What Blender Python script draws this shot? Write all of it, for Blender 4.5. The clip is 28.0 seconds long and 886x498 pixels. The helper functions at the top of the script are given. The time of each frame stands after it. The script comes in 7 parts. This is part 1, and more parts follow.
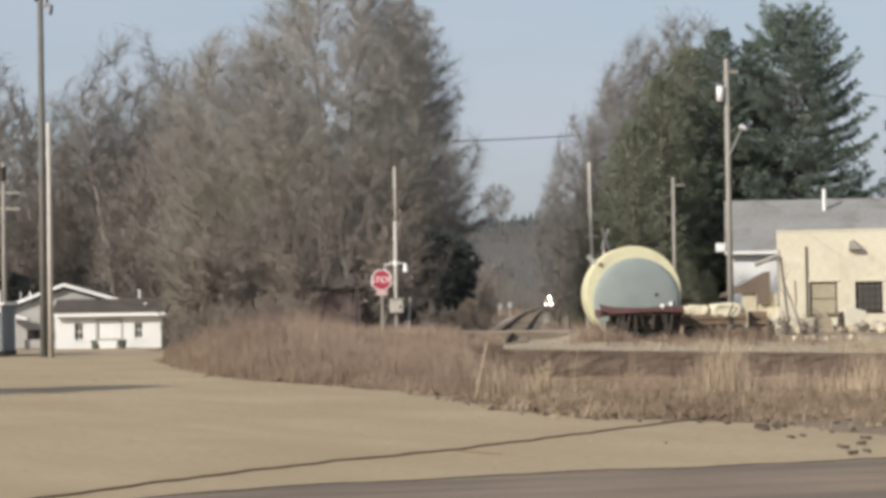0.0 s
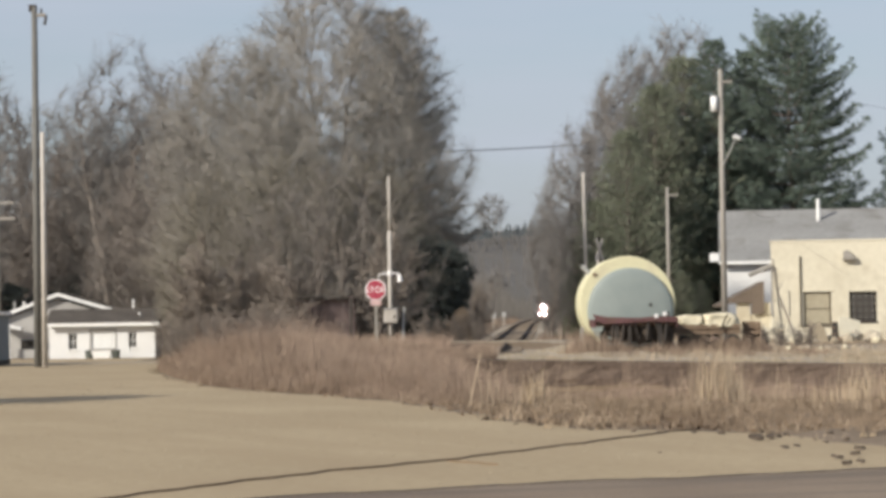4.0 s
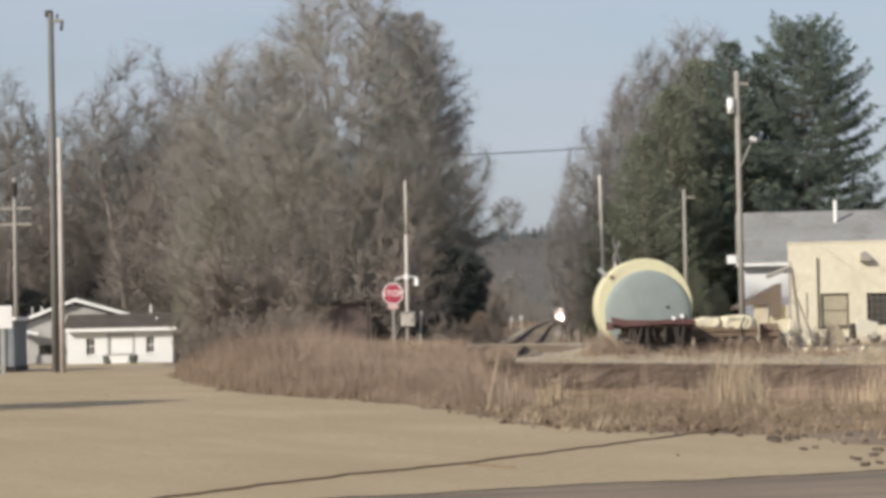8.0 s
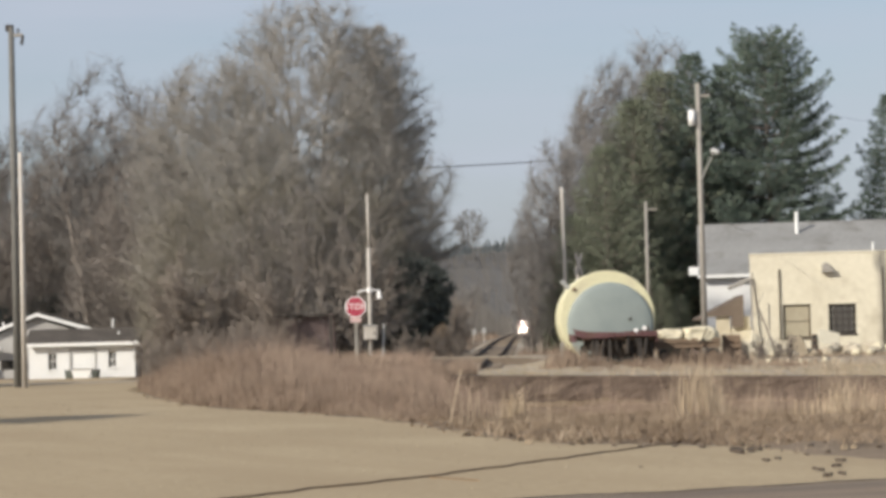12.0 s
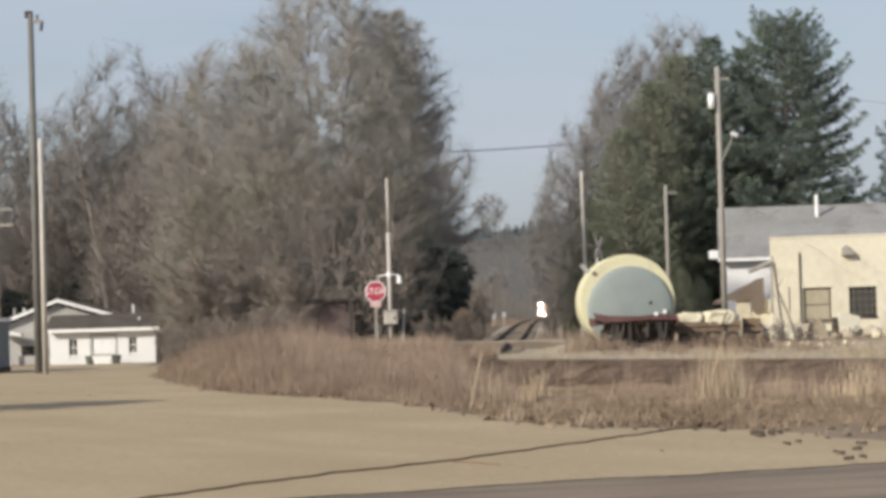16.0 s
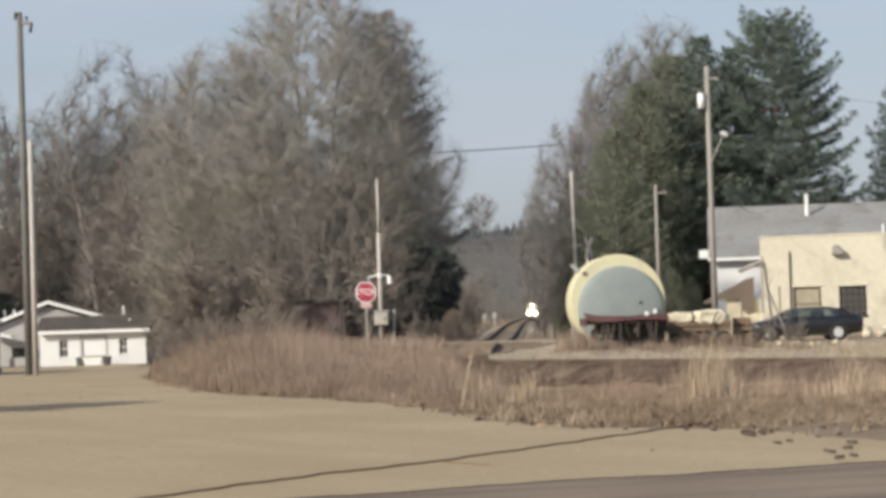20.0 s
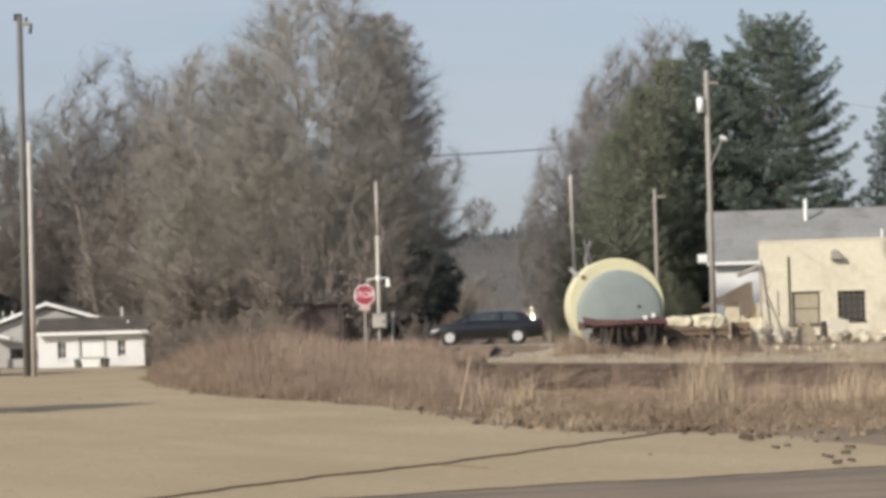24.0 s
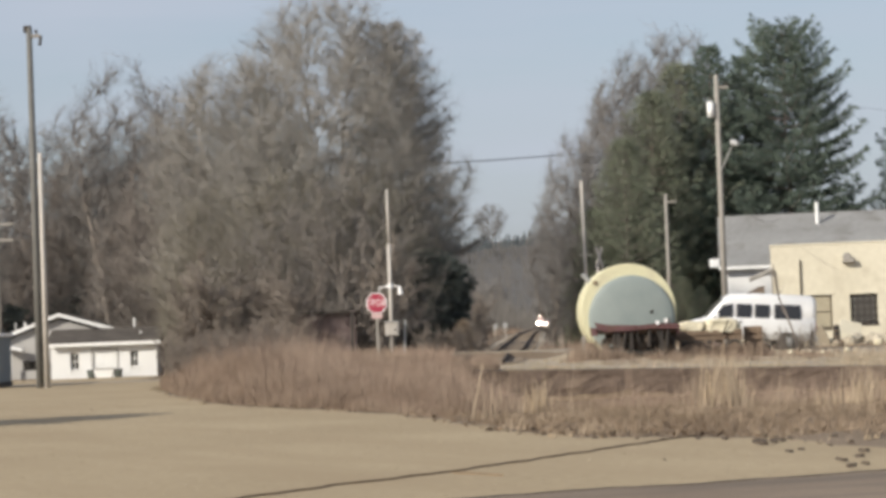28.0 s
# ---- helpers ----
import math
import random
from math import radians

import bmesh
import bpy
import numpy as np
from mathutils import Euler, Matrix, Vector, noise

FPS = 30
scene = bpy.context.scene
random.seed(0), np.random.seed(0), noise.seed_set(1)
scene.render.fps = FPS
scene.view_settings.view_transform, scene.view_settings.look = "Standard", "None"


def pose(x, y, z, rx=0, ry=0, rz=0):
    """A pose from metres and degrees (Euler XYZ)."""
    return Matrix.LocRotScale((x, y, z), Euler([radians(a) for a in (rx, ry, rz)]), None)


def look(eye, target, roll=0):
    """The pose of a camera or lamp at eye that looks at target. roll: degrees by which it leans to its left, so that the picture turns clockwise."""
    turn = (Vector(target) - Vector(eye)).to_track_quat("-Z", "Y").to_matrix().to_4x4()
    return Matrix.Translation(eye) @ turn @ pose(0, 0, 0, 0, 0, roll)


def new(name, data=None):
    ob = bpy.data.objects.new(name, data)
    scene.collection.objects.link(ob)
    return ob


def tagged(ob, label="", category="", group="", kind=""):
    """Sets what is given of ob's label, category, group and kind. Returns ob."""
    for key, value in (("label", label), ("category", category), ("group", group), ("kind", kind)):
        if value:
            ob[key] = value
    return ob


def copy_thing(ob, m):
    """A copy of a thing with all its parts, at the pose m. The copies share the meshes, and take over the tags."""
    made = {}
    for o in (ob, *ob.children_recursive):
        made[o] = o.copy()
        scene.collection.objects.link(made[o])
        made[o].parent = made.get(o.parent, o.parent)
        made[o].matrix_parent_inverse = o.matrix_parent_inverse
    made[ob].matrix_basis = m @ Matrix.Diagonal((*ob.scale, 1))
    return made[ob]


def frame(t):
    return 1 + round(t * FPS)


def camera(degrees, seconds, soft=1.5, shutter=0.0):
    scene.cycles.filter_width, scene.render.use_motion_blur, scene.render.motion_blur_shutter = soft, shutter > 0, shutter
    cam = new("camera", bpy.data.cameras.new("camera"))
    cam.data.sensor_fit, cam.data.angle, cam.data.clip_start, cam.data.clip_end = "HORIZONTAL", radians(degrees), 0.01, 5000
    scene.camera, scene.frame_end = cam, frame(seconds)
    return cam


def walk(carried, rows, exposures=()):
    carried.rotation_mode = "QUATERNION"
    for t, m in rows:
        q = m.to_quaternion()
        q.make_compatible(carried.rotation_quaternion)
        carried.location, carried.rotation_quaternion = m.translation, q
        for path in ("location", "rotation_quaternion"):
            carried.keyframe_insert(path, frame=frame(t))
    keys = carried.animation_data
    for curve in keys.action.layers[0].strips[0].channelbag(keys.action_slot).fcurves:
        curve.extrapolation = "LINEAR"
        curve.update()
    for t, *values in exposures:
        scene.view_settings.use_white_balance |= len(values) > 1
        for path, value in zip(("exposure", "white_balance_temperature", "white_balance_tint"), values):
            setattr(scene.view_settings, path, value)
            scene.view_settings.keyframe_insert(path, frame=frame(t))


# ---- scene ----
FOV, EYE = 20.0, 1.5
cam = camera(FOV, 28.0, soft=3.8)
# seconds, pitch, roll, yaw: a phone held by hand at one spot
ROWS = [
    (0, 1.332, 0.920, -0.242),
    (0.5, 1.218, 0.893, 0.051),
    (1, 1.170, 0.790, 0.245),
    (1.5, 1.069, 0.680, 0.083),
    (2, 0.957, 0.779, -0.186),
    (2.5, 1.122, 0.861, 0.006),
    (3, 1.599, 0.923, 0.000),
    (3.5, 1.491, 0.855, -0.310),
    (5.5, 1.915, 0.952, -0.423),
    (6, 1.806, 1.040, -0.288),
    (6.5, 1.770, 1.061, -0.315),
    (7, 1.747, 1.078, -0.159),
    (7.5, 1.666, 1.087, -0.040),
    (8, 1.643, 1.176, 0.017),
    (8.5, 1.710, 1.194, 0.079),
    (9, 1.825, 1.083, 0.115),
    (9.5, 1.826, 1.052, -0.067),
    (10, 1.837, 1.149, -0.590),
    (10.5, 1.797, 1.363, -0.491),
    (11, 1.890, 1.487, -0.782),
    (11.5, 1.933, 1.449, -0.856),
    (13.5, 1.796, 1.558, -0.664),
    (14, 1.759, 1.544, -0.626),
    (14.5, 1.705, 1.561, -0.525),
    (15, 1.658, 1.612, -0.434),
    (15.5, 1.631, 1.561, -0.409),
    (16, 1.576, 1.670, -0.375),
    (16.5, 1.547, 1.743, -0.346),
    (17, 1.616, 1.755, -0.392),
    (17.5, 1.812, 1.863, -0.514),
    (18, 1.685, 1.898, -0.569),
    (18.5, 1.631, 1.918, -0.528),
    (19, 1.570, 1.812, -0.581),
    (19.5, 1.572, 1.855, -0.596),
    (20, 1.579, 1.852, -0.592),
    (20.5, 1.534, 1.912, -0.598),
    (21, 1.617, 1.953, -0.519),
    (21.5, 1.642, 1.826, -0.482),
    (23.5, 1.629, 1.634, -0.700),
    (24, 1.649, 1.610, -0.627),
    (24.5, 1.679, 1.704, -0.587),
    (25, 1.732, 1.744, -0.525),
    (25.5, 1.753, 1.791, -0.563),
    (26, 1.818, 1.883, -0.482),
    (26.5, 1.826, 1.984, -0.390),
    (27, 1.830, 2.073, -0.378),
    (27.5, 1.797, 2.142, -0.397),
    (28, 1.825, 2.193, -0.346),
]
walk(cam, [(t, pose(0, 0, EYE, 90 + p, r, w)) for t, p, r, w in ROWS], exposures=[(0, 0.52), (28, 0.52)])

# ---- daylight: hazy spring sun from the left, a little behind the camera ----
SUN_AZ, SUN_EL = 232.0, 28.0
to_sun = Vector((math.sin(radians(SUN_AZ)) * math.cos(radians(SUN_EL)),
                 math.cos(radians(SUN_AZ)) * math.cos(radians(SUN_EL)), math.sin(radians(SUN_EL))))
sun_data = bpy.data.lights.new("sun", "SUN")
sun_data.energy, sun_data.angle, sun_data.color = 3.3, radians(1.5), (1.0, 0.93, 0.82)
sun = new("sun", sun_data)
sun.matrix_world = look(to_sun * 100, (0, 0, 0))

world = bpy.data.worlds.new("sky")
scene.world = world
world.use_nodes = True
wn, wl = world.node_tree.nodes, world.node_tree.links
sky = wn.new("ShaderNodeTexSky")
sky.sky_type, sky.sun_disc = "NISHITA", False
sky.sun_elevation, sky.sun_rotation = radians(SUN_EL), radians(SUN_AZ)
sky.air_density, sky.dust_density, sky.ozone_density = 1.0, 2.0, 2.0
coords = wn.new("ShaderNodeTexCoord")
stretch = wn.new("ShaderNodeMapping")
stretch.inputs["Scale"].default_value = (2.0, 2.0, 14.0)
veil = wn.new("ShaderNodeTexNoise")
veil.inputs["Scale"].default_value, veil.inputs["Detail"].default_value = 2.2, 4.0
ramp = wn.new("ShaderNodeValToRGB")
ramp.color_ramp.elements[0].position, ramp.color_ramp.elements[0].color = 0.35, (0.4, 0.4, 0.4, 1)
ramp.color_ramp.elements[1].position, ramp.color_ramp.elements[1].color = 0.75, (0.8, 0.8, 0.8, 1)
mixed = wn.new("ShaderNodeMixRGB")
mixed.inputs["Color2"].default_value = (4.2, 4.52, 5.3, 1)
wl.new(coords.outputs["Generated"], stretch.inputs["Vector"])
wl.new(stretch.outputs["Vector"], veil.inputs["Vector"])
wl.new(veil.outputs["Fac"], ramp.inputs["Fac"])
wl.new(ramp.outputs["Color"], mixed.inputs["Fac"])
wl.new(sky.outputs["Color"], mixed.inputs["Color1"])
wl.new(mixed.outputs["Color"], wn["Background"].inputs["Color"])
wn["Background"].inputs["Strength"].default_value = 0.088

# ---- materials ----
def mat(name, a, b, coarse=1.0, fine=30.0, rough=0.85, bump=0.25, metal=0.0, island=0.0, each=0.0, stain=None, coat=0.0, streak=None):
    """A surface of two tones mixed by noise at two scales, with relief; stain: a third tone in blotches."""
    m = bpy.data.materials.new(name)
    m.use_nodes = True
    n, l = m.node_tree.nodes, m.node_tree.links
    bsdf = n["Principled BSDF"]
    tc = n.new("ShaderNodeTexCoord")
    big = n.new("ShaderNodeTexNoise")
    big.inputs["Scale"].default_value, big.inputs["Detail"].default_value = coarse, 5.0
    small = n.new("ShaderNodeTexNoise")
    small.inputs["Scale"].default_value, small.inputs["Detail"].default_value = fine, 3.0
    for t in (big, small):
        l.new(tc.outputs["Object"], t.inputs["Vector"])
    add = n.new("ShaderNodeMath")
    add.operation = "ADD"
    l.new(big.outputs["Fac"], add.inputs[0])
    l.new(small.outputs["Fac"], add.inputs[1])
    spread = n.new("ShaderNodeMapRange")
    spread.inputs["From Min"].default_value, spread.inputs["From Max"].default_value = 0.7, 1.3
    last = add.outputs[0]
    for amount, node, socket in ((island, "ShaderNodeNewGeometry", "Random Per Island"), (each, "ShaderNodeObjectInfo", "Random")):
        if amount:
            src = n.new(node)
            mul = n.new("ShaderNodeMath")
            mul.operation = "MULTIPLY_ADD"
            l.new(src.outputs[socket], mul.inputs[0])
            mul.inputs[1].default_value = amount
            l.new(last, mul.inputs[2])
            sub = n.new("ShaderNodeMath")
            sub.operation = "SUBTRACT"
            l.new(mul.outputs[0], sub.inputs[0])
            sub.inputs[1].default_value = amount / 2
            last = sub.outputs[0]
    l.new(last, spread.inputs["Value"])
    mix = n.new("ShaderNodeMixRGB")
    mix.inputs["Color1"].default_value, mix.inputs["Color2"].default_value = (*a, 1), (*b, 1)
    l.new(spread.outputs["Result"], mix.inputs["Fac"])
    colour = mix.outputs["Color"]
    if stain:
        blot = n.new("ShaderNodeTexNoise")
        blot.inputs["Scale"].default_value, blot.inputs["Detail"].default_value = coarse * 0.6 + 0.3, 8.0
        if streak:
            turn = n.new("ShaderNodeMapping")
            turn.vector_type = "TEXTURE"
            turn.inputs["Rotation"].default_value, turn.inputs["Scale"].default_value = (0, 0, streak[0]), (1 / streak[1], 1 / streak[2], 1)
            l.new(tc.outputs["Object"], turn.inputs["Vector"])
            l.new(turn.outputs["Vector"], blot.inputs["Vector"])
        else:
            l.new(tc.outputs["Object"], blot.inputs["Vector"])
        cut = n.new("ShaderNodeMapRange")
        cut.inputs["From Min"].default_value, cut.inputs["From Max"].default_value = (0.42, 0.72) if streak else (0.55, 0.68)
        l.new(blot.outputs["Fac"], cut.inputs["Value"])
        mix2 = n.new("ShaderNodeMixRGB")
        mix2.inputs["Color2"].default_value = (*stain, 1)
        l.new(cut.outputs["Result"], mix2.inputs["Fac"])
        l.new(colour, mix2.inputs["Color1"])
        colour = mix2.outputs["Color"]
    l.new(colour, bsdf.inputs["Base Color"])
    bsdf.inputs["Roughness"].default_value, bsdf.inputs["Metallic"].default_value = rough, metal
    bsdf.inputs["Coat Weight"].default_value = coat
    if rough > 0.5:
        bsdf.inputs["Specular IOR Level"].default_value = 0.25
    if bump:
        bp = n.new("ShaderNodeBump")
        bp.inputs["Strength"].default_value, bp.inputs["Distance"].default_value = bump, 0.02
        l.new(add.outputs[0], bp.inputs["Height"])
        l.new(bp.outputs["Normal"], bsdf.inputs["Normal"])
    return m


def glow(name, colour, strength):
    m = bpy.data.materials.new(name)
    m.use_nodes = True
    b = m.node_tree.nodes["Principled BSDF"]
    b.inputs["Base Color"].default_value = (*colour, 1)
    b.inputs["Emission Color"].default_value, b.inputs["Emission Strength"].default_value = (*colour, 1), strength
    return m


def dark_glass(name, colour, rough=0.06):
    m = bpy.data.materials.new(name)
    m.use_nodes = True
    b = m.node_tree.nodes["Principled BSDF"]
    b.inputs["Base Color"].default_value = (*colour, 1)
    b.inputs["Roughness"].default_value, b.inputs["Coat Weight"].default_value = rough, 0.5
    return m


def clear_glass(name, tint, gloss):
    """Thin tinted car glass that shows what is behind it."""
    m = bpy.data.materials.new(name)
    m.use_nodes = True
    n, l = m.node_tree.nodes, m.node_tree.links
    see, shine, mix = n.new("ShaderNodeBsdfTransparent"), n.new("ShaderNodeBsdfGlossy"), n.new("ShaderNodeMixShader")
    see.inputs["Color"].default_value = (*tint, 1)
    shine.inputs["Roughness"].default_value = 0.05
    mix.inputs["Fac"].default_value = gloss
    l.new(see.outputs["BSDF"], mix.inputs[1])
    l.new(shine.outputs["BSDF"], mix.inputs[2])
    l.new(mix.outputs["Shader"], n["Material Output"].inputs["Surface"])
    return m


M_CLEAR = clear_glass("car_window_glass", (0.72, 0.76, 0.74), 0.12)
M_GROUND = mat("verge_soil", (0.136, 0.098, 0.064), (0.246, 0.187, 0.128), 0.5, 9.0, 0.95, 0.6)
M_LOT = mat("gravel_lot", (0.312, 0.241, 0.148), (0.405, 0.322, 0.204), 0.22, 7.0, 0.92, 0.35, stain=(0.325, 0.25, 0.154), streak=(0.42, 2.0, 0.3))
M_ASPHALT = mat("old_asphalt", (0.178, 0.135, 0.095), (0.262, 0.204, 0.148), 0.7, 40.0, 0.9, 0.4, stain=(0.125, 0.098, 0.077), streak=(0.27, 0.25, 2.2))
M_CRACK = mat("crack_tar", (0.15, 0.105, 0.064), (0.23, 0.168, 0.106), 2.0, 30.0, 0.9, 0.3)
M_ROAD = mat("worn_road", (0.27, 0.22, 0.157), (0.35, 0.292, 0.213), 0.3, 20.0, 0.9, 0.3)
M_BALLAST = mat("pale_ballast", (0.262, 0.216, 0.16), (0.455, 0.392, 0.305), 0.9, 9.0, 0.95, 0.8, stain=(0.21, 0.155, 0.105))
M_BANK = mat("brown_bank_earth", (0.085, 0.062, 0.047), (0.15, 0.11, 0.085), 1.5, 9.0, 0.95, 0.8, stain=(0.18, 0.135, 0.1))
M_BARK = mat("grey_bark", (0.16, 0.135, 0.115), (0.30, 0.26, 0.225), 1.5, 18.0, 0.95, 0.5)
M_PALE_BARK = mat("pale_bark", (0.30, 0.265, 0.23), (0.46, 0.42, 0.37), 1.5, 18.0, 0.95, 0.5)
M_TWIG = mat("brown_twigs", (0.262, 0.246, 0.222), (0.35, 0.33, 0.302), 0.35, 4.0, 0.95, 0.0, island=0.2, each=0.25)
M_TWIG_OLIVE = mat("olive_twigs", (0.195, 0.178, 0.145), (0.275, 0.252, 0.21), 0.35, 4.0, 0.95, 0.0, island=0.2, each=0.2)
M_TWIG_FAR = mat("grey_twigs", (0.165, 0.154, 0.144), (0.255, 0.241, 0.227), 0.3, 3.0, 0.95, 0.0, island=0.3, each=0.3)
M_NEEDLE = mat("pine_needles", (0.084, 0.112, 0.087), (0.168, 0.208, 0.168), 0.6, 5.0, 0.75, 0.0, island=0.4)
M_NEEDLE_DULL = mat("cedar_needles", (0.118, 0.135, 0.092), (0.226, 0.244, 0.176), 0.5, 5.0, 0.8, 0.0, island=0.25)
M_NEEDLE_DARK = mat("dark_cedar_needles", (0.062, 0.072, 0.065), (0.118, 0.13, 0.117), 0.6, 5.0, 0.8, 0.0, island=0.4)
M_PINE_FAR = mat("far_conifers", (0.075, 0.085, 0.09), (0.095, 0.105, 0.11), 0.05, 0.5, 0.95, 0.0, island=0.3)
M_GRASS_BROWN = mat("dead_brown_grass", (0.158, 0.11, 0.08), (0.35, 0.271, 0.205), 0.7, 2.5, 0.95, 0.0, island=0.3)
M_GRASS_TAN = mat("dead_tan_grass", (0.32, 0.25, 0.178), (0.455, 0.37, 0.275), 0.5, 3.0, 0.95, 0.0, island=0.4)
M_WOOD_POLE = mat("weathered_pole_wood", (0.25, 0.232, 0.205), (0.38, 0.355, 0.32), 1.0, 25.0, 0.9, 0.4)
M_PALE_POLE = mat("pale_pole_wood", (0.42, 0.385, 0.34), (0.56, 0.52, 0.47), 1.0, 25.0, 0.9, 0.4)
M_WHITE = mat("white_paint", (0.74, 0.74, 0.72), (0.83, 0.83, 0.81), 0.6, 12.0, 0.6, 0.1)
M_SIDING = mat("white_siding", (0.7, 0.7, 0.69), (0.79, 0.79, 0.775), 0.5, 10.0, 0.6, 0.15)
M_GABLE = mat("grey_gable_siding", (0.36, 0.35, 0.335), (0.46, 0.45, 0.43), 0.8, 12.0, 0.75, 0.2)
M_SHINGLE = mat("dark_shingles", (0.058, 0.05, 0.043), (0.112, 0.098, 0.085), 1.0, 8.0, 0.95, 0.5)
M_TIN = mat("grey_tin_roof", (0.215, 0.212, 0.203), (0.3, 0.296, 0.284), 0.5, 6.0, 0.75, 0.2, stain=(0.19, 0.182, 0.168))
M_CREAM = mat("cream_painted_masonry", (0.57, 0.525, 0.41), (0.665, 0.62, 0.495), 0.4, 4.0, 0.85, 0.4, stain=(0.47, 0.42, 0.32))
M_BROWN_ROOF = mat("brown_shingles", (0.115, 0.092, 0.075), (0.185, 0.15, 0.122), 1.0, 9.0, 0.95, 0.5)
M_FRAME_DARK = mat("dark_window_frame", (0.10, 0.085, 0.065), (0.17, 0.145, 0.11), 2.0, 20.0, 0.8, 0.2)
M_BLIND = mat("tan_boarded_window", (0.31, 0.275, 0.2), (0.4, 0.36, 0.265), 1.0, 12.0, 0.85, 0.2)
M_GLASS = dark_glass("dark_window_glass", (0.022, 0.021, 0.02), 0.12)
# paler copy of the glass: reflected sky put into its base colour
M_GLASS_PALE = dark_glass("sky_lit_glass", (0.09, 0.085, 0.075), 0.2)
M_METAL = mat("grey_metal", (0.36, 0.36, 0.35), (0.50, 0.50, 0.48), 2.0, 20.0, 0.5, 0.1, metal=0.3)
M_DARK = mat("dark_iron", (0.03, 0.027, 0.025), (0.07, 0.06, 0.052), 2.0, 20.0, 0.7, 0.2)
M_RUST = mat("rusty_steel", (0.145, 0.102, 0.07), (0.265, 0.195, 0.138), 2.0, 20.0, 0.9, 0.4)
M_RAIL = mat("rail_steel", (0.035, 0.026, 0.022), (0.075, 0.055, 0.045), 2.0, 20.0, 0.75, 0.2)
M_TIE = mat("old_timber_tie", (0.15, 0.12, 0.092), (0.26, 0.213, 0.165), 2.0, 25.0, 0.95, 0.5)
M_RED = mat("sign_red", (0.31, 0.022, 0.05), (0.37, 0.038, 0.07), 2.0, 15.0, 0.5, 0.0)
M_FADED_RED = mat("faded_sign_red", (0.5, 0.33, 0.32), (0.6, 0.43, 0.41), 2.0, 15.0, 0.6, 0.0)
M_SIGN_WHITE = mat("sign_white", (0.76, 0.74, 0.72), (0.85, 0.83, 0.81), 2.0, 15.0, 0.5, 0.0)
M_YELLOW_TANK = mat("cream_yellow_tank_paint", (0.57, 0.54, 0.35), (0.66, 0.63, 0.43), 0.8, 10.0, 0.6, 0.1, stain=(0.54, 0.5, 0.35))
M_TANK_END = mat("grey_green_tank_end", (0.222, 0.258, 0.247), (0.272, 0.308, 0.293), 0.6, 2.0, 0.55, 0.04, stain=(0.24, 0.266, 0.25))
M_MAROON = mat("maroon_paint", (0.085, 0.04, 0.04), (0.16, 0.085, 0.085), 1.5, 12.0, 0.6, 0.2, stain=(0.13, 0.08, 0.06))
M_NAVY = mat("navy_car_paint", (0.005, 0.0055, 0.007), (0.009, 0.01, 0.012), 1.0, 30.0, 0.3, 0.0, coat=0.8)
M_VAN = mat("white_van_paint", (0.68, 0.68, 0.67), (0.76, 0.76, 0.75), 1.0, 20.0, 0.35, 0.0, coat=0.5)
M_TYRE = mat("tyre_rubber", (0.02, 0.02, 0.02), (0.05, 0.047, 0.043), 4.0, 40.0, 0.9, 0.2)
M_RIM = mat("bright_alloy", (0.62, 0.62, 0.60), (0.75, 0.75, 0.73), 3.0, 20.0, 0.4, 0.0, metal=0.4)
M_BLUE_GREY = mat("blue_grey_steel", (0.15, 0.17, 0.18), (0.23, 0.25, 0.26), 0.8, 8.0, 0.7, 0.2)
M_STONE = mat("dark_rubble", (0.04, 0.032, 0.026), (0.12, 0.095, 0.075), 3.0, 20.0, 0.95, 0.5)
M_LEAF = mat("dry_leaf_litter", (0.14, 0.095, 0.06), (0.26, 0.19, 0.125), 2.0, 9.0, 0.95, 0.0, island=0.6)
M_LAMP = glow("train_lamp", (1.0, 0.93, 0.76), 550.0)
M_LENS = mat("headlamp_lens", (0.42, 0.43, 0.44), (0.52, 0.53, 0.54), 4.0, 20.0, 0.15, 0.0, coat=0.6)
M_LOCO = mat("dark_loco_paint", (0.05, 0.045, 0.042), (0.10, 0.085, 0.075), 0.6, 6.0, 0.6, 0.1)
M_TWIG_SHRUB = mat("dark_brush_twigs", (0.185, 0.156, 0.132), (0.295, 0.256, 0.22), 0.35, 4.0, 0.95, 0.0, island=0.3, each=0.25)
M_DARK_POLE = mat("dark_pole_wood", (0.118, 0.116, 0.108), (0.19, 0.186, 0.173), 1.0, 25.0, 0.9, 0.4)
M_FAR_WOODS = mat("far_leafless_woods", (0.115, 0.107, 0.098), (0.165, 0.153, 0.139), 0.02, 0.3, 0.95, 0.0, island=0.15)
M_PEBBLE = mat("loose_gravel", (0.23, 0.185, 0.122), (0.37, 0.31, 0.215), 0.5, 9.0, 0.95, 0.0, island=0.6)
M_OLD_BOARD = mat("old_red_brown_boards", (0.13, 0.096, 0.09), (0.21, 0.162, 0.152), 1.5, 12.0, 0.9, 0.3)
M_RUBBLE = mat("broken_masonry", (0.31, 0.262, 0.193), (0.5, 0.445, 0.35), 0.8, 9.0, 0.95, 0.4, each=0.5)
M_GRASS_RED = mat("dead_reddish_stalks", (0.245, 0.172, 0.13), (0.44, 0.335, 0.26), 0.35, 2.5, 0.95, 0.0, island=0.3)
M_LOAD = mat("dirty_cream_cover", (0.56, 0.505, 0.365), (0.66, 0.605, 0.455), 1.0, 9.0, 0.9, 0.2, stain=(0.44, 0.38, 0.26))
